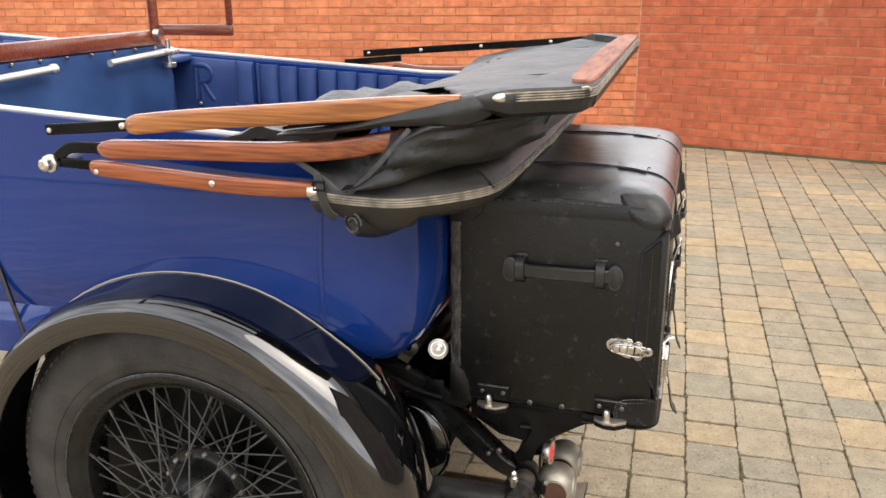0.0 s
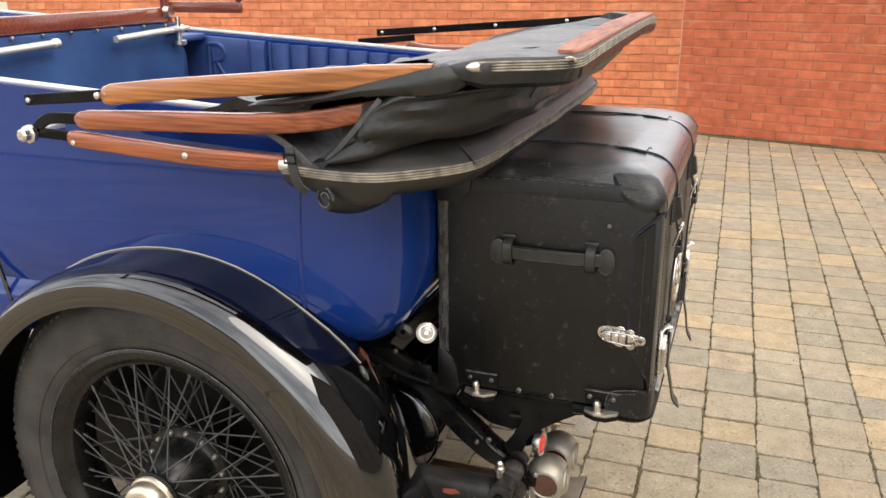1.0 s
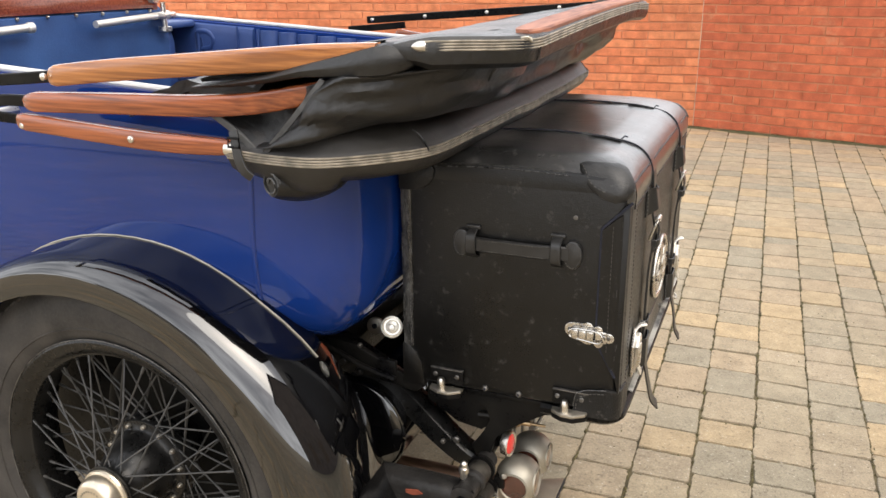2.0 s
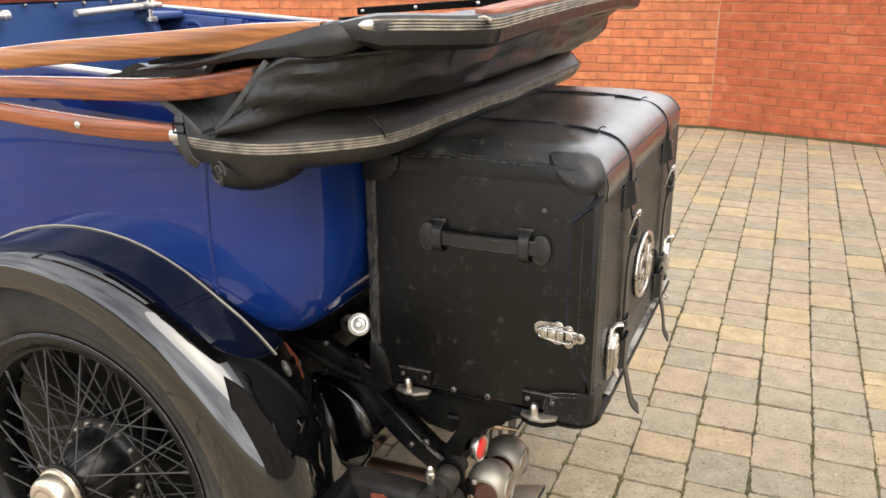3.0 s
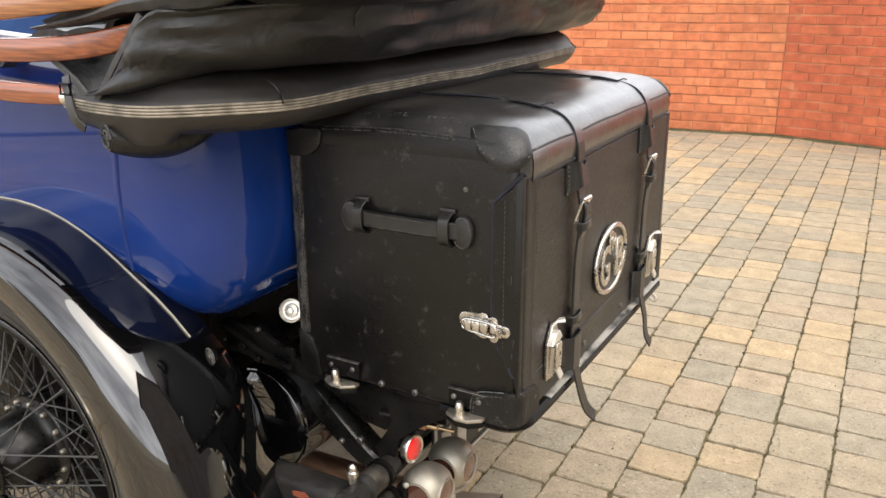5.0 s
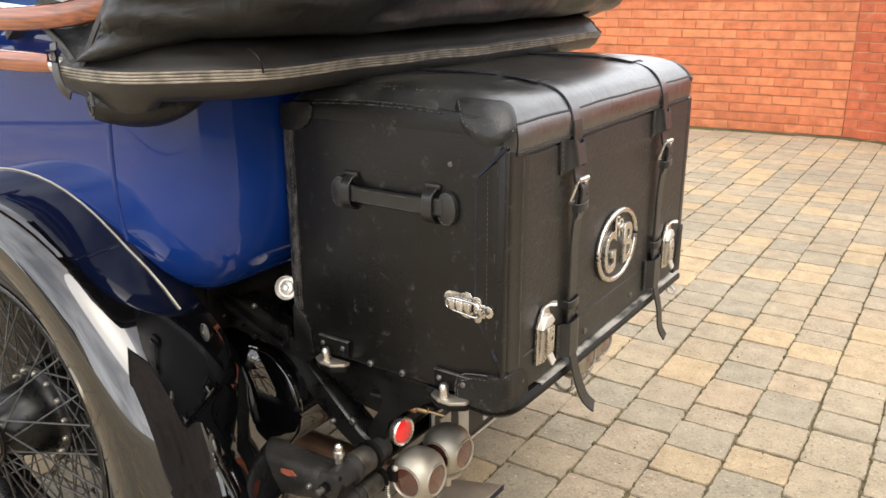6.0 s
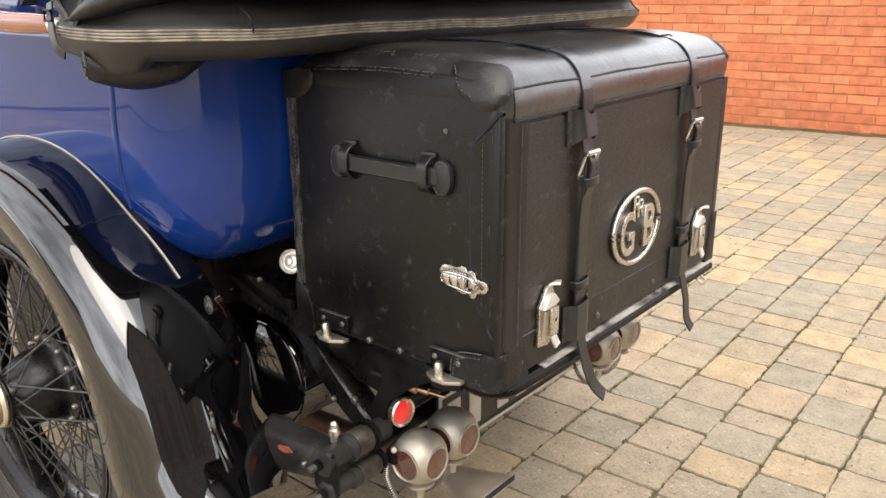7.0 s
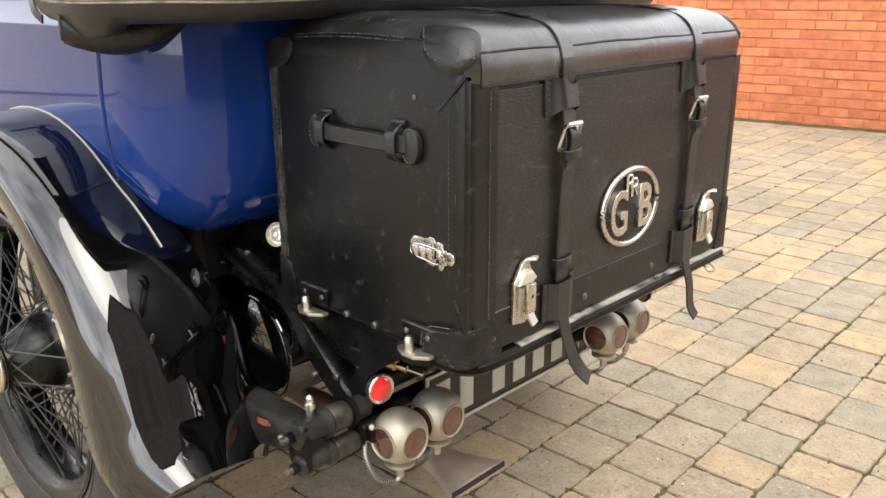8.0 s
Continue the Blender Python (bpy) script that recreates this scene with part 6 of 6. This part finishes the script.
part("cap_pipe", tube([(-0.478, 1.535, 0.706), (-0.48, 1.60, 0.70), (-0.50, 1.68, 0.68)], 0.013, 10), CHASSIS, cap)
tank = part("petrol_tank", lathe([(0, 0), (0.0, 0.06), (0.006, 0.098), (0.010, 0.102), (0.016, 0.104), (0.80, 0.104), (0.806, 0.10), (0.81, 0.0)], (-0.555, 1.50, 0.472), (0, 1, 0), 64), BLACK, car, "black cylindrical tank slung across the chassis")
part("tank_rim", tube([(-0.555 + 0.1035 * math.cos(a), 1.509, 0.472 + 0.1035 * math.sin(a)) for a in (2 * math.pi * k / 64 for k in range(64))], 0.0034, 8, loop=True), BLACK, tank)
part("drain_boss", bolt((-0.66, 1.492, 0.452), (0, -1, 0), 0.010, 0.010), STEELDARK, tank)
for s in (0, 1):
    Y = (lambda y: y) if not s else (lambda y: 2 * YC - y)
    ylo, yhi = sorted((Y(1.402), Y(1.462)))
    up = [(-0.935, 0.405), (-0.75, 0.422), (-0.64, 0.436), (-0.54, 0.445), (-0.42, 0.449), (-0.33, 0.449), (-0.275, 0.444)]
    lo = [(-0.935, 0.315), (-0.75, 0.325), (-0.64, 0.336), (-0.54, 0.345), (-0.42, 0.368), (-0.33, 0.388), (-0.275, 0.395)]
    rings = []
    for (xa, za, _), (xb, zb, _) in zip(smooth_path([(x, z, 0) for x, z in up], 4), smooth_path([(x, z, 0) for x, z in lo], 4)):
        ring = []
        for k in range(20):
            ca, sa = math.cos(math.pi * k / 10), math.sin(math.pi * k / 10)
            u, v = math.copysign(abs(ca) ** 0.55, ca), math.copysign(abs(sa) ** 0.55, sa)
            ring.append((xb + (xa - xb) * (v + 1) / 2, (ylo + yhi) / 2 + u * ((yhi - ylo) / 2 + wob(xa, v, u, 30, 0.002)), zb + (za - zb) * (v + 1) / 2))
        rings.append(ring)
    sp = part("leaf_spring", loft(rings), GAITER, car, "" if s else "oily black leaf spring in its gaiter")
    part("shackle", prism([(-0.302, 0.462), (-0.262, 0.466), (-0.252, 0.44), (-0.252, 0.392), (-0.285, 0.378), (-0.305, 0.40)], "xz", *sorted((Y(1.402), Y(1.392))), 0.003), CHASSIS, sp)
    for z, x, r, y1 in ((0.448, -0.280, 0.022, 1.535), (0.398, -0.272, 0.017, 1.52)):
        t = lathe([(-0.004, r * 0.5), (0.0, r * 1.05), (0.012, r * 1.1), (0.014, r * 0.9), (0.05, r * 0.9), (0.052, r * 1.15), (0.062, r * 1.15), (0.064, r * 0.92), (abs(y1 - 1.39), r * 0.92)], (x, Y(1.388), z), (0, 1 if not s else -1, 0), 18)
        part("shackle_tube", t, GAITER, sp)
        part("pin_nut", lathe([(0, 0.010), (0.010, 0.010), (0.012, 0.006), (0.012, 0)], (x, Y(1.386), z), (0, -1 if not s else 1, 0), 6), CHASSIS, sp)
    for z, x, r, a, b in ((0.448, -0.280, 0.0228, 0.066, 0.100), (0.398, -0.272, 0.0180, 0.068, 0.112)):
        part("pin_sleeve", lathe([(a, r * 0.8), (a, r), (a + 0.002, r * 1.03), (b - 0.002, r * 1.03), (b, r), (b, r * 0.8)], (x, Y(1.388), z), (0, 1 if not s else -1, 0), 20, hollow=True), OILYSTEEL, sp, "rubbed steel sleeve")
        part("pin_collar", lathe([(b + 0.004, r * 0.8), (b + 0.004, r * 1.22), (b + 0.012, r * 1.22), (b + 0.012, r * 0.8)], (x, Y(1.388), z), (0, 1 if not s else -1, 0), 20, hollow=True), CHASSIS, sp)
        part("pin_nut", lathe([(0.012, 0.006), (0.022, 0.0058), (0.023, 0.004), (0.023, 0)], (x, Y(1.386), z), (0, -1 if not s else 1, 0), 10), STEELDARK, sp)
    for x, z in ((-0.60, 0.440), (-0.335, 0.432)):
        part("clip_bolt", bolt((x, Y(1.401), z - 0.012), (0, -1 if not s else 1, 0), 0.0055, 0.006), STEELDARK, sp)
    part("grease_nipple", lathe([(0, 0.007), (0.012, 0.007), (0.013, 0.010), (0.022, 0.010), (0.024, 0.007), (0.032, 0.007), (0.036, 0.003)], (-0.292, Y(1.43), 0.464), (0, 0, 1), 10), NICKEL, sp)
part("spring_wear", prism([(-0.40, 0.430), (-0.375, 0.434), (-0.365, 0.428), (-0.385, 0.421), (-0.40, 0.423)], "xz", 1.4005, 1.404), surf("rust", (0.20, 0.045, 0.02), (0.30, 0.08, 0.04), 40, 0.8), car)
part("cross_tube", lathe([(0, 0.024), (0.70, 0.024)], (-0.275, 1.56, 0.485), (0, 1, 0), 18), CHASSIS, car)
part("cross_tube", lathe([(0, 0.016), (0.70, 0.016)], (-0.315, 1.53, 0.40), (0, 1, 0), 14), CHASSIS, car)

# red reflector
ref = part("reflector", lathe([(-0.012, 0.011), (-0.008, 0.022), (0.0, 0.0252), (0.006, 0.0252), (0.008, 0.0235), (0.006, 0.0205), (0.004, 0)], (-0.238, 1.530, 0.493), (1, -0.10, 0.05), 28), NICKEL, car, "round red reflector in a plated rim")
part("reflector_lens", lathe([(0.004, 0.0208), (0.007, 0.0195), (0.010, 0.013), (0.011, 0.0)], (-0.238, 1.530, 0.493), (1, -0.10, 0.05), 24), RED, ref, "bright red lens")
part("tap", lathe([(0, 0.010), (0.03, 0.010), (0.032, 0.006), (0.05, 0.006), (0.052, 0.003), (0.08, 0.003)], (-0.25, 1.545, 0.535), (0.9, 0.25, -0.12), 10), surf("brass", (0.35, 0.24, 0.13), (0.45, 0.33, 0.2), 20, 0.35, metal=1.0), car, "small brass pipe union")
part("stay_rod", tube([(-0.30, 1.53, 0.545), (-0.26, 1.535, 0.545), (-0.22, 1.56, 0.55)], 0.006, 8), CHASSIS, car)

# number plate with plain bars
PX = -0.272
plate = part("number_plate", box(PX - 0.012, PX - 0.004, 1.675, 2.20, 0.325, 0.445, 0.003), PLATE, car, "black plate with pale bars and border")
for y0, y1, z0, z1 in ((1.675, 2.20, 0.325, 0.331), (1.675, 2.20, 0.439, 0.445), (1.675, 1.681, 0.331, 0.439), (2.194, 2.20, 0.331, 0.439)):
    part("plate_border", box(PX - 0.005, PX - 0.001, y0, y1, z0, z1), PLATEWHITE, plate, smooth=False)
for k, y in enumerate((1.70, 1.765, 1.86, 1.925, 1.99, 2.055, 2.12)):
    part("plain_bar", box(PX - 0.005, PX - 0.001, y, y + 0.036, 0.346, 0.424), PLATEWHITE, plate, smooth=False)


# ball lamps
def ball_lamp(c, side, r=0.047):
    c = Vector(c)
    prof = [(-r * math.cos(a), r * math.sin(a)) for a in (math.pi * k / 16 for k in range(17))]
    bm = lathe(prof, c, (0, 0, 1), 40)
    k, d = 0.62 * r, 0.785 * r
    faces = [((1, 0, 0), AMBERGLASS), ((0, side, 0), DARKGLASS), ((0, -side, 0), DARKGLASS)]
    for ax, _ in faces:
        ax = Vector(ax)
        bmesh.ops.bisect_plane(bm, geom=bm.verts[:] + bm.edges[:] + bm.faces[:], plane_co=c + ax * d, plane_no=ax, clear_outer=True)
    lamp = part("ball_lamp", bm, BALL, car, "brushed nickel ball-shaped tail lamp")
    for ax, m in faces:
        part("lens_ring", lathe([(d - 0.002, k + 0.0005), (d + 0.0025, k), (d + 0.003, k - 0.0015), (d + 0.0015, k - 0.003), (d - 0.003, k - 0.003)], c, ax, 32, hollow=True), BALL, lamp)
        part("lens", lathe([(d - 0.004, k - 0.002), (d - 0.0005, k - 0.0025), (d + 0.001, k * 0.5), (d + 0.0014, 0)], c, ax, 28), m, lamp, "dark ruby lens" if m is DARKGLASS else "amber-brown lens")
    part("lamp_base", lathe([(0, 0.020), (0.004, 0.026), (0.008, 0.026), (0.011, 0.018), (0.014, 0.008), (0.034, 0.007), (0.036, 0)], c - Vector((0, 0, r * 0.93)), (0, 0, -1), 20), DULL, lamp)
    return lamp


def coil(pts, parent):
    """A wire-wound cable along points."""
    core = smooth_path(pts, 14)
    cable = part("coiled_cable", tube(core, 0.0030, 8), CHASSIS, parent, "wire-wound lamp cable")
    n = len(core)
    steps = int(sum((b - a).length for a, b in zip(core, core[1:])) / 0.0030) * 7
    wind = []
    for i in range(steps):
        t = i / (steps - 1) * (n - 1)
        a = int(min(t, n - 2))
        p = core[a].lerp(core[a + 1], t - a)
        d = (core[min(a + 2, n - 1)] - core[max(a - 1, 0)]).normalized()
        u = d.cross(Vector((1, 0.1, 0.05))).normalized()
        wind.append(p + 0.0042 * (math.cos(i * 2 * math.pi / 7) * u + math.sin(i * 2 * math.pi / 7) * d.cross(u)))
    part("winding", tube(wind, 0.0009, 4), DULL, cable)


L1, L2 = (-0.222, 1.557, 0.402), (-0.222, 1.646, 0.406)
l1 = ball_lamp(L1, -1)
l2 = ball_lamp(L2, -1)
coil([(-0.222, 1.557, 0.328), (-0.222, 1.545, 0.318), (-0.235, 1.515, 0.335), (-0.25, 1.505, 0.372), (-0.255, 1.51, 0.40)], l1)
coil([(-0.232, 1.648, 0.335), (-0.230, 1.64, 0.325), (-0.224, 1.60, 0.322), (-0.222, 1.565, 0.328)], l2)
part("lamp_bracket", box(-0.262, -0.240, 1.515, 1.66, 0.395, 0.420, 0.003), CHASSIS, car)
part("bracket_nut", lathe([(0, 0.006), (0.012, 0.006), (0.014, 0.004)], (-0.245, 1.518, 0.425), (0.6, -0.6, 0.4), 8), DULL, car)
l3 = ball_lamp((-0.20, 2.142, 0.408), 1)
l4 = ball_lamp((-0.20, 2.232, 0.414), 1)
coil([(-0.20, 2.142, 0.335), (-0.20, 2.13, 0.325), (-0.205, 2.10, 0.33), (-0.22, 2.08, 0.36), (-0.23, 2.075, 0.40)], l3)
coil([(-0.20, 2.232, 0.340), (-0.20, 2.225, 0.330), (-0.20, 2.19, 0.325), (-0.20, 2.15, 0.333)], l4)
part("lamp_bracket", box(-0.252, -0.228, 2.06, 2.25, 0.395, 0.420, 0.003), CHASSIS, car)

# exhaust with a fishtail
ex = part("exhaust_pipe", lathe([(0, 0.024), (0.62, 0.024), (0.63, 0.022)], (-0.93, 1.715, 0.245), (1, 0, 0.02), 20), COPPER, car, "heat-browned exhaust pipe")
rings = []
for i in range(10):
    t = i / 9
    x = -0.315 + 0.135 * t
    hw, hh = 0.024 + 0.055 * t ** 1.3, 0.024 - 0.012 * t
    rings.append([(x, 1.712 + hw * math.copysign(abs(math.cos(a)) ** 0.8, math.cos(a)), 0.258 + 0.004 * t + hh * math.sin(a)) for a in (2 * math.pi * k / 24 for k in range(24))])
fish = part("fishtail", loft(rings), FISH, ex, "flared plated fishtail tip")
part("fishtail_slot", box(-0.1815, -0.1785, 1.640, 1.784, 0.256, 0.268, 0.001), DARK, fish)


# ---- paving setts, column by column ----
def sett_mesh(w, ln, seed, mat):
    """A tumbled stone with worn edges, top at z = 0."""
    rnd = random.Random(seed)
    bm = bmesh.new()
    out, mid, top = [], [], []
    j = lambda a: rnd.uniform(-a, a)
    side_a = [-0.88 + 1.76 * k / 9 for k in range(10)]
    side_b = [-0.88 + 1.76 * k / 9 for k in range(10)]
    ring = [(q, -1) for q in side_a] + [(0.98, -0.98)] + [(1, q) for q in side_b] + [(0.98, 0.98)]
    ring += [(-q, 1) for q in side_a] + [(-0.98, 0.98)] + [(-1, -q) for q in side_b] + [(-0.98, -0.98)]
    lean = [j(0.0022) for _ in range(4)]
    for sx, sy in ring:
        chip = rnd.uniform(0.001, 0.004) if rnd.random() < 0.2 else 0.0
        corner = 0.0010 if abs(sx) > 0.8 and abs(sy) > 0.8 else 0.0
        x = sx * w / 2 + j(0.0011) - sx * (chip if abs(sx) > 0.94 else 0) + lean[0] * sy * (abs(sx) > 0.94) - sx * corner
        y = sy * ln / 2 + j(0.0011) - sy * (chip if abs(sy) > 0.94 else 0) + lean[1] * sx * (abs(sy) > 0.94) - sy * corner
        out.append(bm.verts.new((x, y, -0.02)))
        mid.append(bm.verts.new((x, y, -0.0040 + j(0.0008))))
        e = rnd.uniform(0.0008, 0.0030)
        top.append(bm.verts.new((x - (sx if abs(sx) > 0.9 else 0) * e, y - (sy if abs(sy) > 0.9 else 0) * e, j(0.0004))))
    for i in range(len(ring)):
        k = (i + 1) % len(ring)
        bm.faces.new((out[i], out[k], mid[k], mid[i]))
        bm.faces.new((mid[i], mid[k], top[k], top[i]))
    bm.faces.new(top)
    me = bpy.data.meshes.new("sett")
    bm.to_mesh(me)
    bm.free()
    me.materials.append(mat)
    return me


pavement = tagged(part("pavement", box(-8.6, 3.0, -5.0, 7.5, -0.5, GROUND_Z), SAND, smooth=False), "buff and grey tumbled block paving laid in columns", "paving", kind="structure")
ROW_JOINTS = {-2: (2.29, 2.45, 2.612, 2.767, 2.947, 3.143, 3.326, 3.482, 3.604), -1: (2.28, 2.418, 2.557, 2.714, 2.837, 3.033, 3.197, 3.396, 3.548, 3.691, 3.837, 3.985),
              0: (2.335, 2.523, 2.664, 2.851, 3.044, 3.207, 3.335, 3.485, 3.618, 3.775, 3.893, 4.026, 4.208), 1: (2.224, 2.351, 2.481, 2.669, 2.870, 2.997, 3.164, 3.282, 3.452),
              2: (2.24, 2.424, 2.593, 2.788, 2.910, 3.073, 3.232, 3.371, 3.506), 3: (2.31, 2.510, 2.632, 2.832, 2.980, 3.151, 3.268, 3.462)}
PITCH, LEANING = 0.1645, math.tan(radians(1.2))
KINDS = [0.118, 0.158, 0.158, 0.158, 0.198]
shared = {(k, v): sett_mesh(PITCH - 0.0038, KINDS[k] - 0.0056, 40 + 7 * k + v, PAVE) for k in range(5) for v in range(4)}
shapes = {key: ([tuple(v.co) for v in me.vertices], [tuple(p.vertices) for p in me.polygons]) for key, me in shared.items()}
rnd = random.Random(11)
verts, faces = [], []
picked = 0
meets = []
for col in range(-50, 18):
    x0 = 0.052 + PITCH * (col + 0.5)
    y = -4.8 + rnd.uniform(0, 0.15)
    joints = list(ROW_JOINTS.get(col, ()))
    while y < 8.75:
        k = rnd.randrange(5)
        size = KINDS[k]
        if joints and y + 0.28 > joints[0]:
            size = joints[0] - y if y < joints[0] - 0.09 else joints[0] + 0.16 - y
            if y >= joints[0] - 0.09:
                joints.pop(0)
                size = (joints[0] if joints else y + 0.16) - y
            k = min(range(5), key=lambda q: abs(KINDS[q] - size))
        yc = y + size / 2
        x = x0 - (yc - 2.8) * LEANING
        y += size
        wn = CORNER.y - abs(x - CORNER.x) * (0.114 if x < CORNER.x else 0.249)
        if yc > wn + 0.05:
            continue
        if -1.6 < x < 1.6 and 1.5 < yc < 7.4:
            meets.append((x - PITCH / 2, y))
            meets.append((x + PITCH / 2, y))
        v = rnd.randrange(4)
        m = Matrix.Translation((x + rnd.uniform(-0.0028, 0.0028), yc, rnd.uniform(-0.003, 0.001))) @ Euler((rnd.uniform(-0.006, 0.006), rnd.uniform(-0.008, 0.008), rnd.uniform(-0.010, 0.010) + radians(1.2))).to_matrix().to_4x4() @ Matrix.Diagonal((1, (size - 0.005) / (KINDS[k] - 0.005), 1, 1))
        if -0.72 < x < 1.05 and 1.85 < yc < 5.5 and picked < 300:
            o = new("sett", shared[k, v])
            o.parent = pavement
            o.matrix_basis = m
            picked += 1
        else:
            base = len(verts)
            vs, fs = shapes[k, v]
            verts += [tuple(m @ Vector(p)) for p in vs]
            faces += [tuple(base + i for i in f) for f in fs]
# dirt and moss swelling out of the joints
tuft = random.Random(23)
tv, tf = [], []
for _ in range(5200):
    yc = tuft.uniform(1.2, 7.6)
    col = tuft.randrange(-18, 12)
    x = 0.052 + PITCH * col - (yc - 2.8) * LEANING + tuft.uniform(-0.003, 0.003)
    if tuft.random() < 0.22:
        x += tuft.uniform(0, PITCH)
    if yc > CORNER.y - abs(x - CORNER.x) * (0.114 if x < CORNER.x else 0.249) - 0.02:
        continue
    a, b, h = tuft.uniform(0.003, 0.007), tuft.uniform(0.005, 0.022), tuft.uniform(-0.0015, 0.0022)
    base = len(tv)
    tv += [(x + a * math.cos(q) * tuft.uniform(0.6, 1.2), yc + b * math.sin(q) * tuft.uniform(0.6, 1.2), -0.006) for q in (math.pi * k / 3 for k in range(6))] + [(x, yc, h)]
    tf += [(base + k, base + (k + 1) % 6, base + 6) for k in range(6)]
for x, yc in meets:
    if tuft.random() < 0.35:
        continue
    size = tuft.uniform(0.004, 0.012)
    dx, dy, base = tuft.uniform(-0.004, 0.004), tuft.uniform(-0.006, 0.006), len(tv)
    tv += [(x + dx + size * math.cos(q) * tuft.uniform(0.4, 1.2), yc + dy + size * math.sin(q) * tuft.uniform(0.4, 1.3), -0.005) for q in (math.pi * k / 4 for k in range(8))] + [(x + dx, yc + dy, tuft.uniform(0.0005, 0.0035))]
    tf += [(base + k, base + (k + 1) % 8, base + 8) for k in range(8)]
me = bpy.data.meshes.new("joint_moss")
me.from_pydata(tv, [], tf)
me.materials.append(JOINTMOSS)
ob = new("joint_moss", me)
ob.parent = pavement
tagged(ob, kind="stuff")

me = bpy.data.meshes.new("setts")
me.from_pydata(verts, [], faces)
me.materials.append(PAVEFAR)
rest = new("sett_field", me)
rest.parent = pavement
tagged(rest, kind="stuff")

# moss along the foot of the walls
for name, wall in (("wall_north", wall_n), ("wall_east", wall_e)):
    c, a, length = WALLS[name]
    d = Vector((math.cos(a), math.sin(a)))
    n = Vector((d.y, -d.x)) if d.x > 0 else Vector((-d.y, d.x))
    rings = []
    for i in range(81):
        p = c + d * (length * i / 80)
        k = 0.5 + 0.5 * noise.noise(Vector((i * 0.37, a, 0)))
        rings.append([(p.x + n.x * w, p.y + n.y * w, z) for w, z in ((-0.005, -0.01), (-0.005, 0.004 + 0.016 * k), (0.012 + 0.01 * k, 0.005 + 0.006 * k), (0.03 + 0.03 * k, -0.003))])
    tagged(part("moss_edge", loft(rings), MOSS, wall), kind="stuff")


# ---- bricks ----
def brick_mesh(w, h, seed, mat):
    rnd = random.Random(seed)
    bm = bmesh.new()
    e = 0.0022
    f, b, back = [], [], []
    for sx, sz in ((-1, -1), (1, -1), (1, 1), (-1, 1)):
        x, z = sx * w / 2 + rnd.uniform(-0.0015, 0.0015), sz * h / 2 + rnd.uniform(-0.0015, 0.0015)
        back.append(bm.verts.new((x, 0.05, z)))
        b.append(bm.verts.new((x, e, z)))
        f.append(bm.verts.new((x - sx * e, rnd.uniform(-0.0012, 0.0012), z - sz * e)))
    for i in range(4):
        k = (i + 1) % 4
        bm.faces.new((back[k], back[i], b[i], b[k]))
        bm.faces.new((b[k], b[i], f[i], f[k]))
    bm.faces.new(f[::-1])
    bmesh.ops.recalc_face_normals(bm, faces=bm.faces)
    me = bpy.data.meshes.new("brick")
    bm.to_mesh(me)
    bm.free()
    me.materials.append(mat)
    return me


BW, BH = 0.225, 0.0755
bricks = [brick_mesh(BW - 0.0085, BH - 0.0125, 70 + i, BRICK) for i in range(5)]
half = [brick_mesh(BW / 2 - 0.0085, BH - 0.0125, 90 + i, BRICK) for i in range(3)]
shaded_bricks = [m.copy() for m in bricks + half]
for m in shaded_bricks:
    m.materials[0] = SHADEDBRICK
bshape = [([tuple(v.co) for v in m.vertices], [tuple(p.vertices) for p in m.polygons]) for m in bricks + half]
for name, wall in (("wall_north", wall_n), ("wall_east", wall_e)):
    c, a, length = WALLS[name]
    d = Vector((math.cos(a), math.sin(a)))
    inward = Vector((-d.y, d.x)) if d.x > 0 else Vector((d.y, -d.x))
    rot = Matrix(((d.x, inward.x, 0, 0), (d.y, inward.y, 0, 0), (0, 0, 1, 0), (0, 0, 0, 1)))
    rnd = random.Random(5 if name == "wall_north" else 6)
    verts, faces, picked = [], [], 0
    for row in range(25):
        s = 0.0
        if row % 2:
            s = BW / 2
        first = True
        while s < length - 0.05:
            kind = rnd.randrange(5)
            w = BW
            at_s = s + BW / 2
            if row % 2 and first:
                kind, w, at_s = 5 + rnd.randrange(3), BW / 2, BW / 4
                s = 0.0
            first = False
            m = Matrix.Translation((c.x + d.x * at_s, c.y + d.y * at_s, 0.012 + BH * (row + 0.5))) @ rot @ Matrix.Translation((rnd.uniform(-0.004, 0.004), rnd.uniform(-0.0022, 0.0022), rnd.uniform(-0.0022, 0.0022))) @ Matrix.Rotation(rnd.uniform(-0.008, 0.008), 4, 'Y')
            s += w
            if picked < 300 and row < 20 and at_s < 3.6:
                o = new("brick", (bricks + half if name == "wall_north" else shaded_bricks)[kind])
                o.parent = wall
                o.matrix_basis = m
                picked += 1
            else:
                base = len(verts)
                vs, fs = bshape[kind]
                verts += [tuple(m @ Vector(p)) for p in vs]
                faces += [tuple(base + i for i in f) for f in fs]
    me = bpy.data.meshes.new("bricks")
    me.from_pydata(verts, [], faces)
    me.materials.append(BRICKFAR if name == "wall_north" else SHADEDBRICKFAR)
    o = new("brick_field", me)
    o.parent = wall
    tagged(o, kind="stuff")
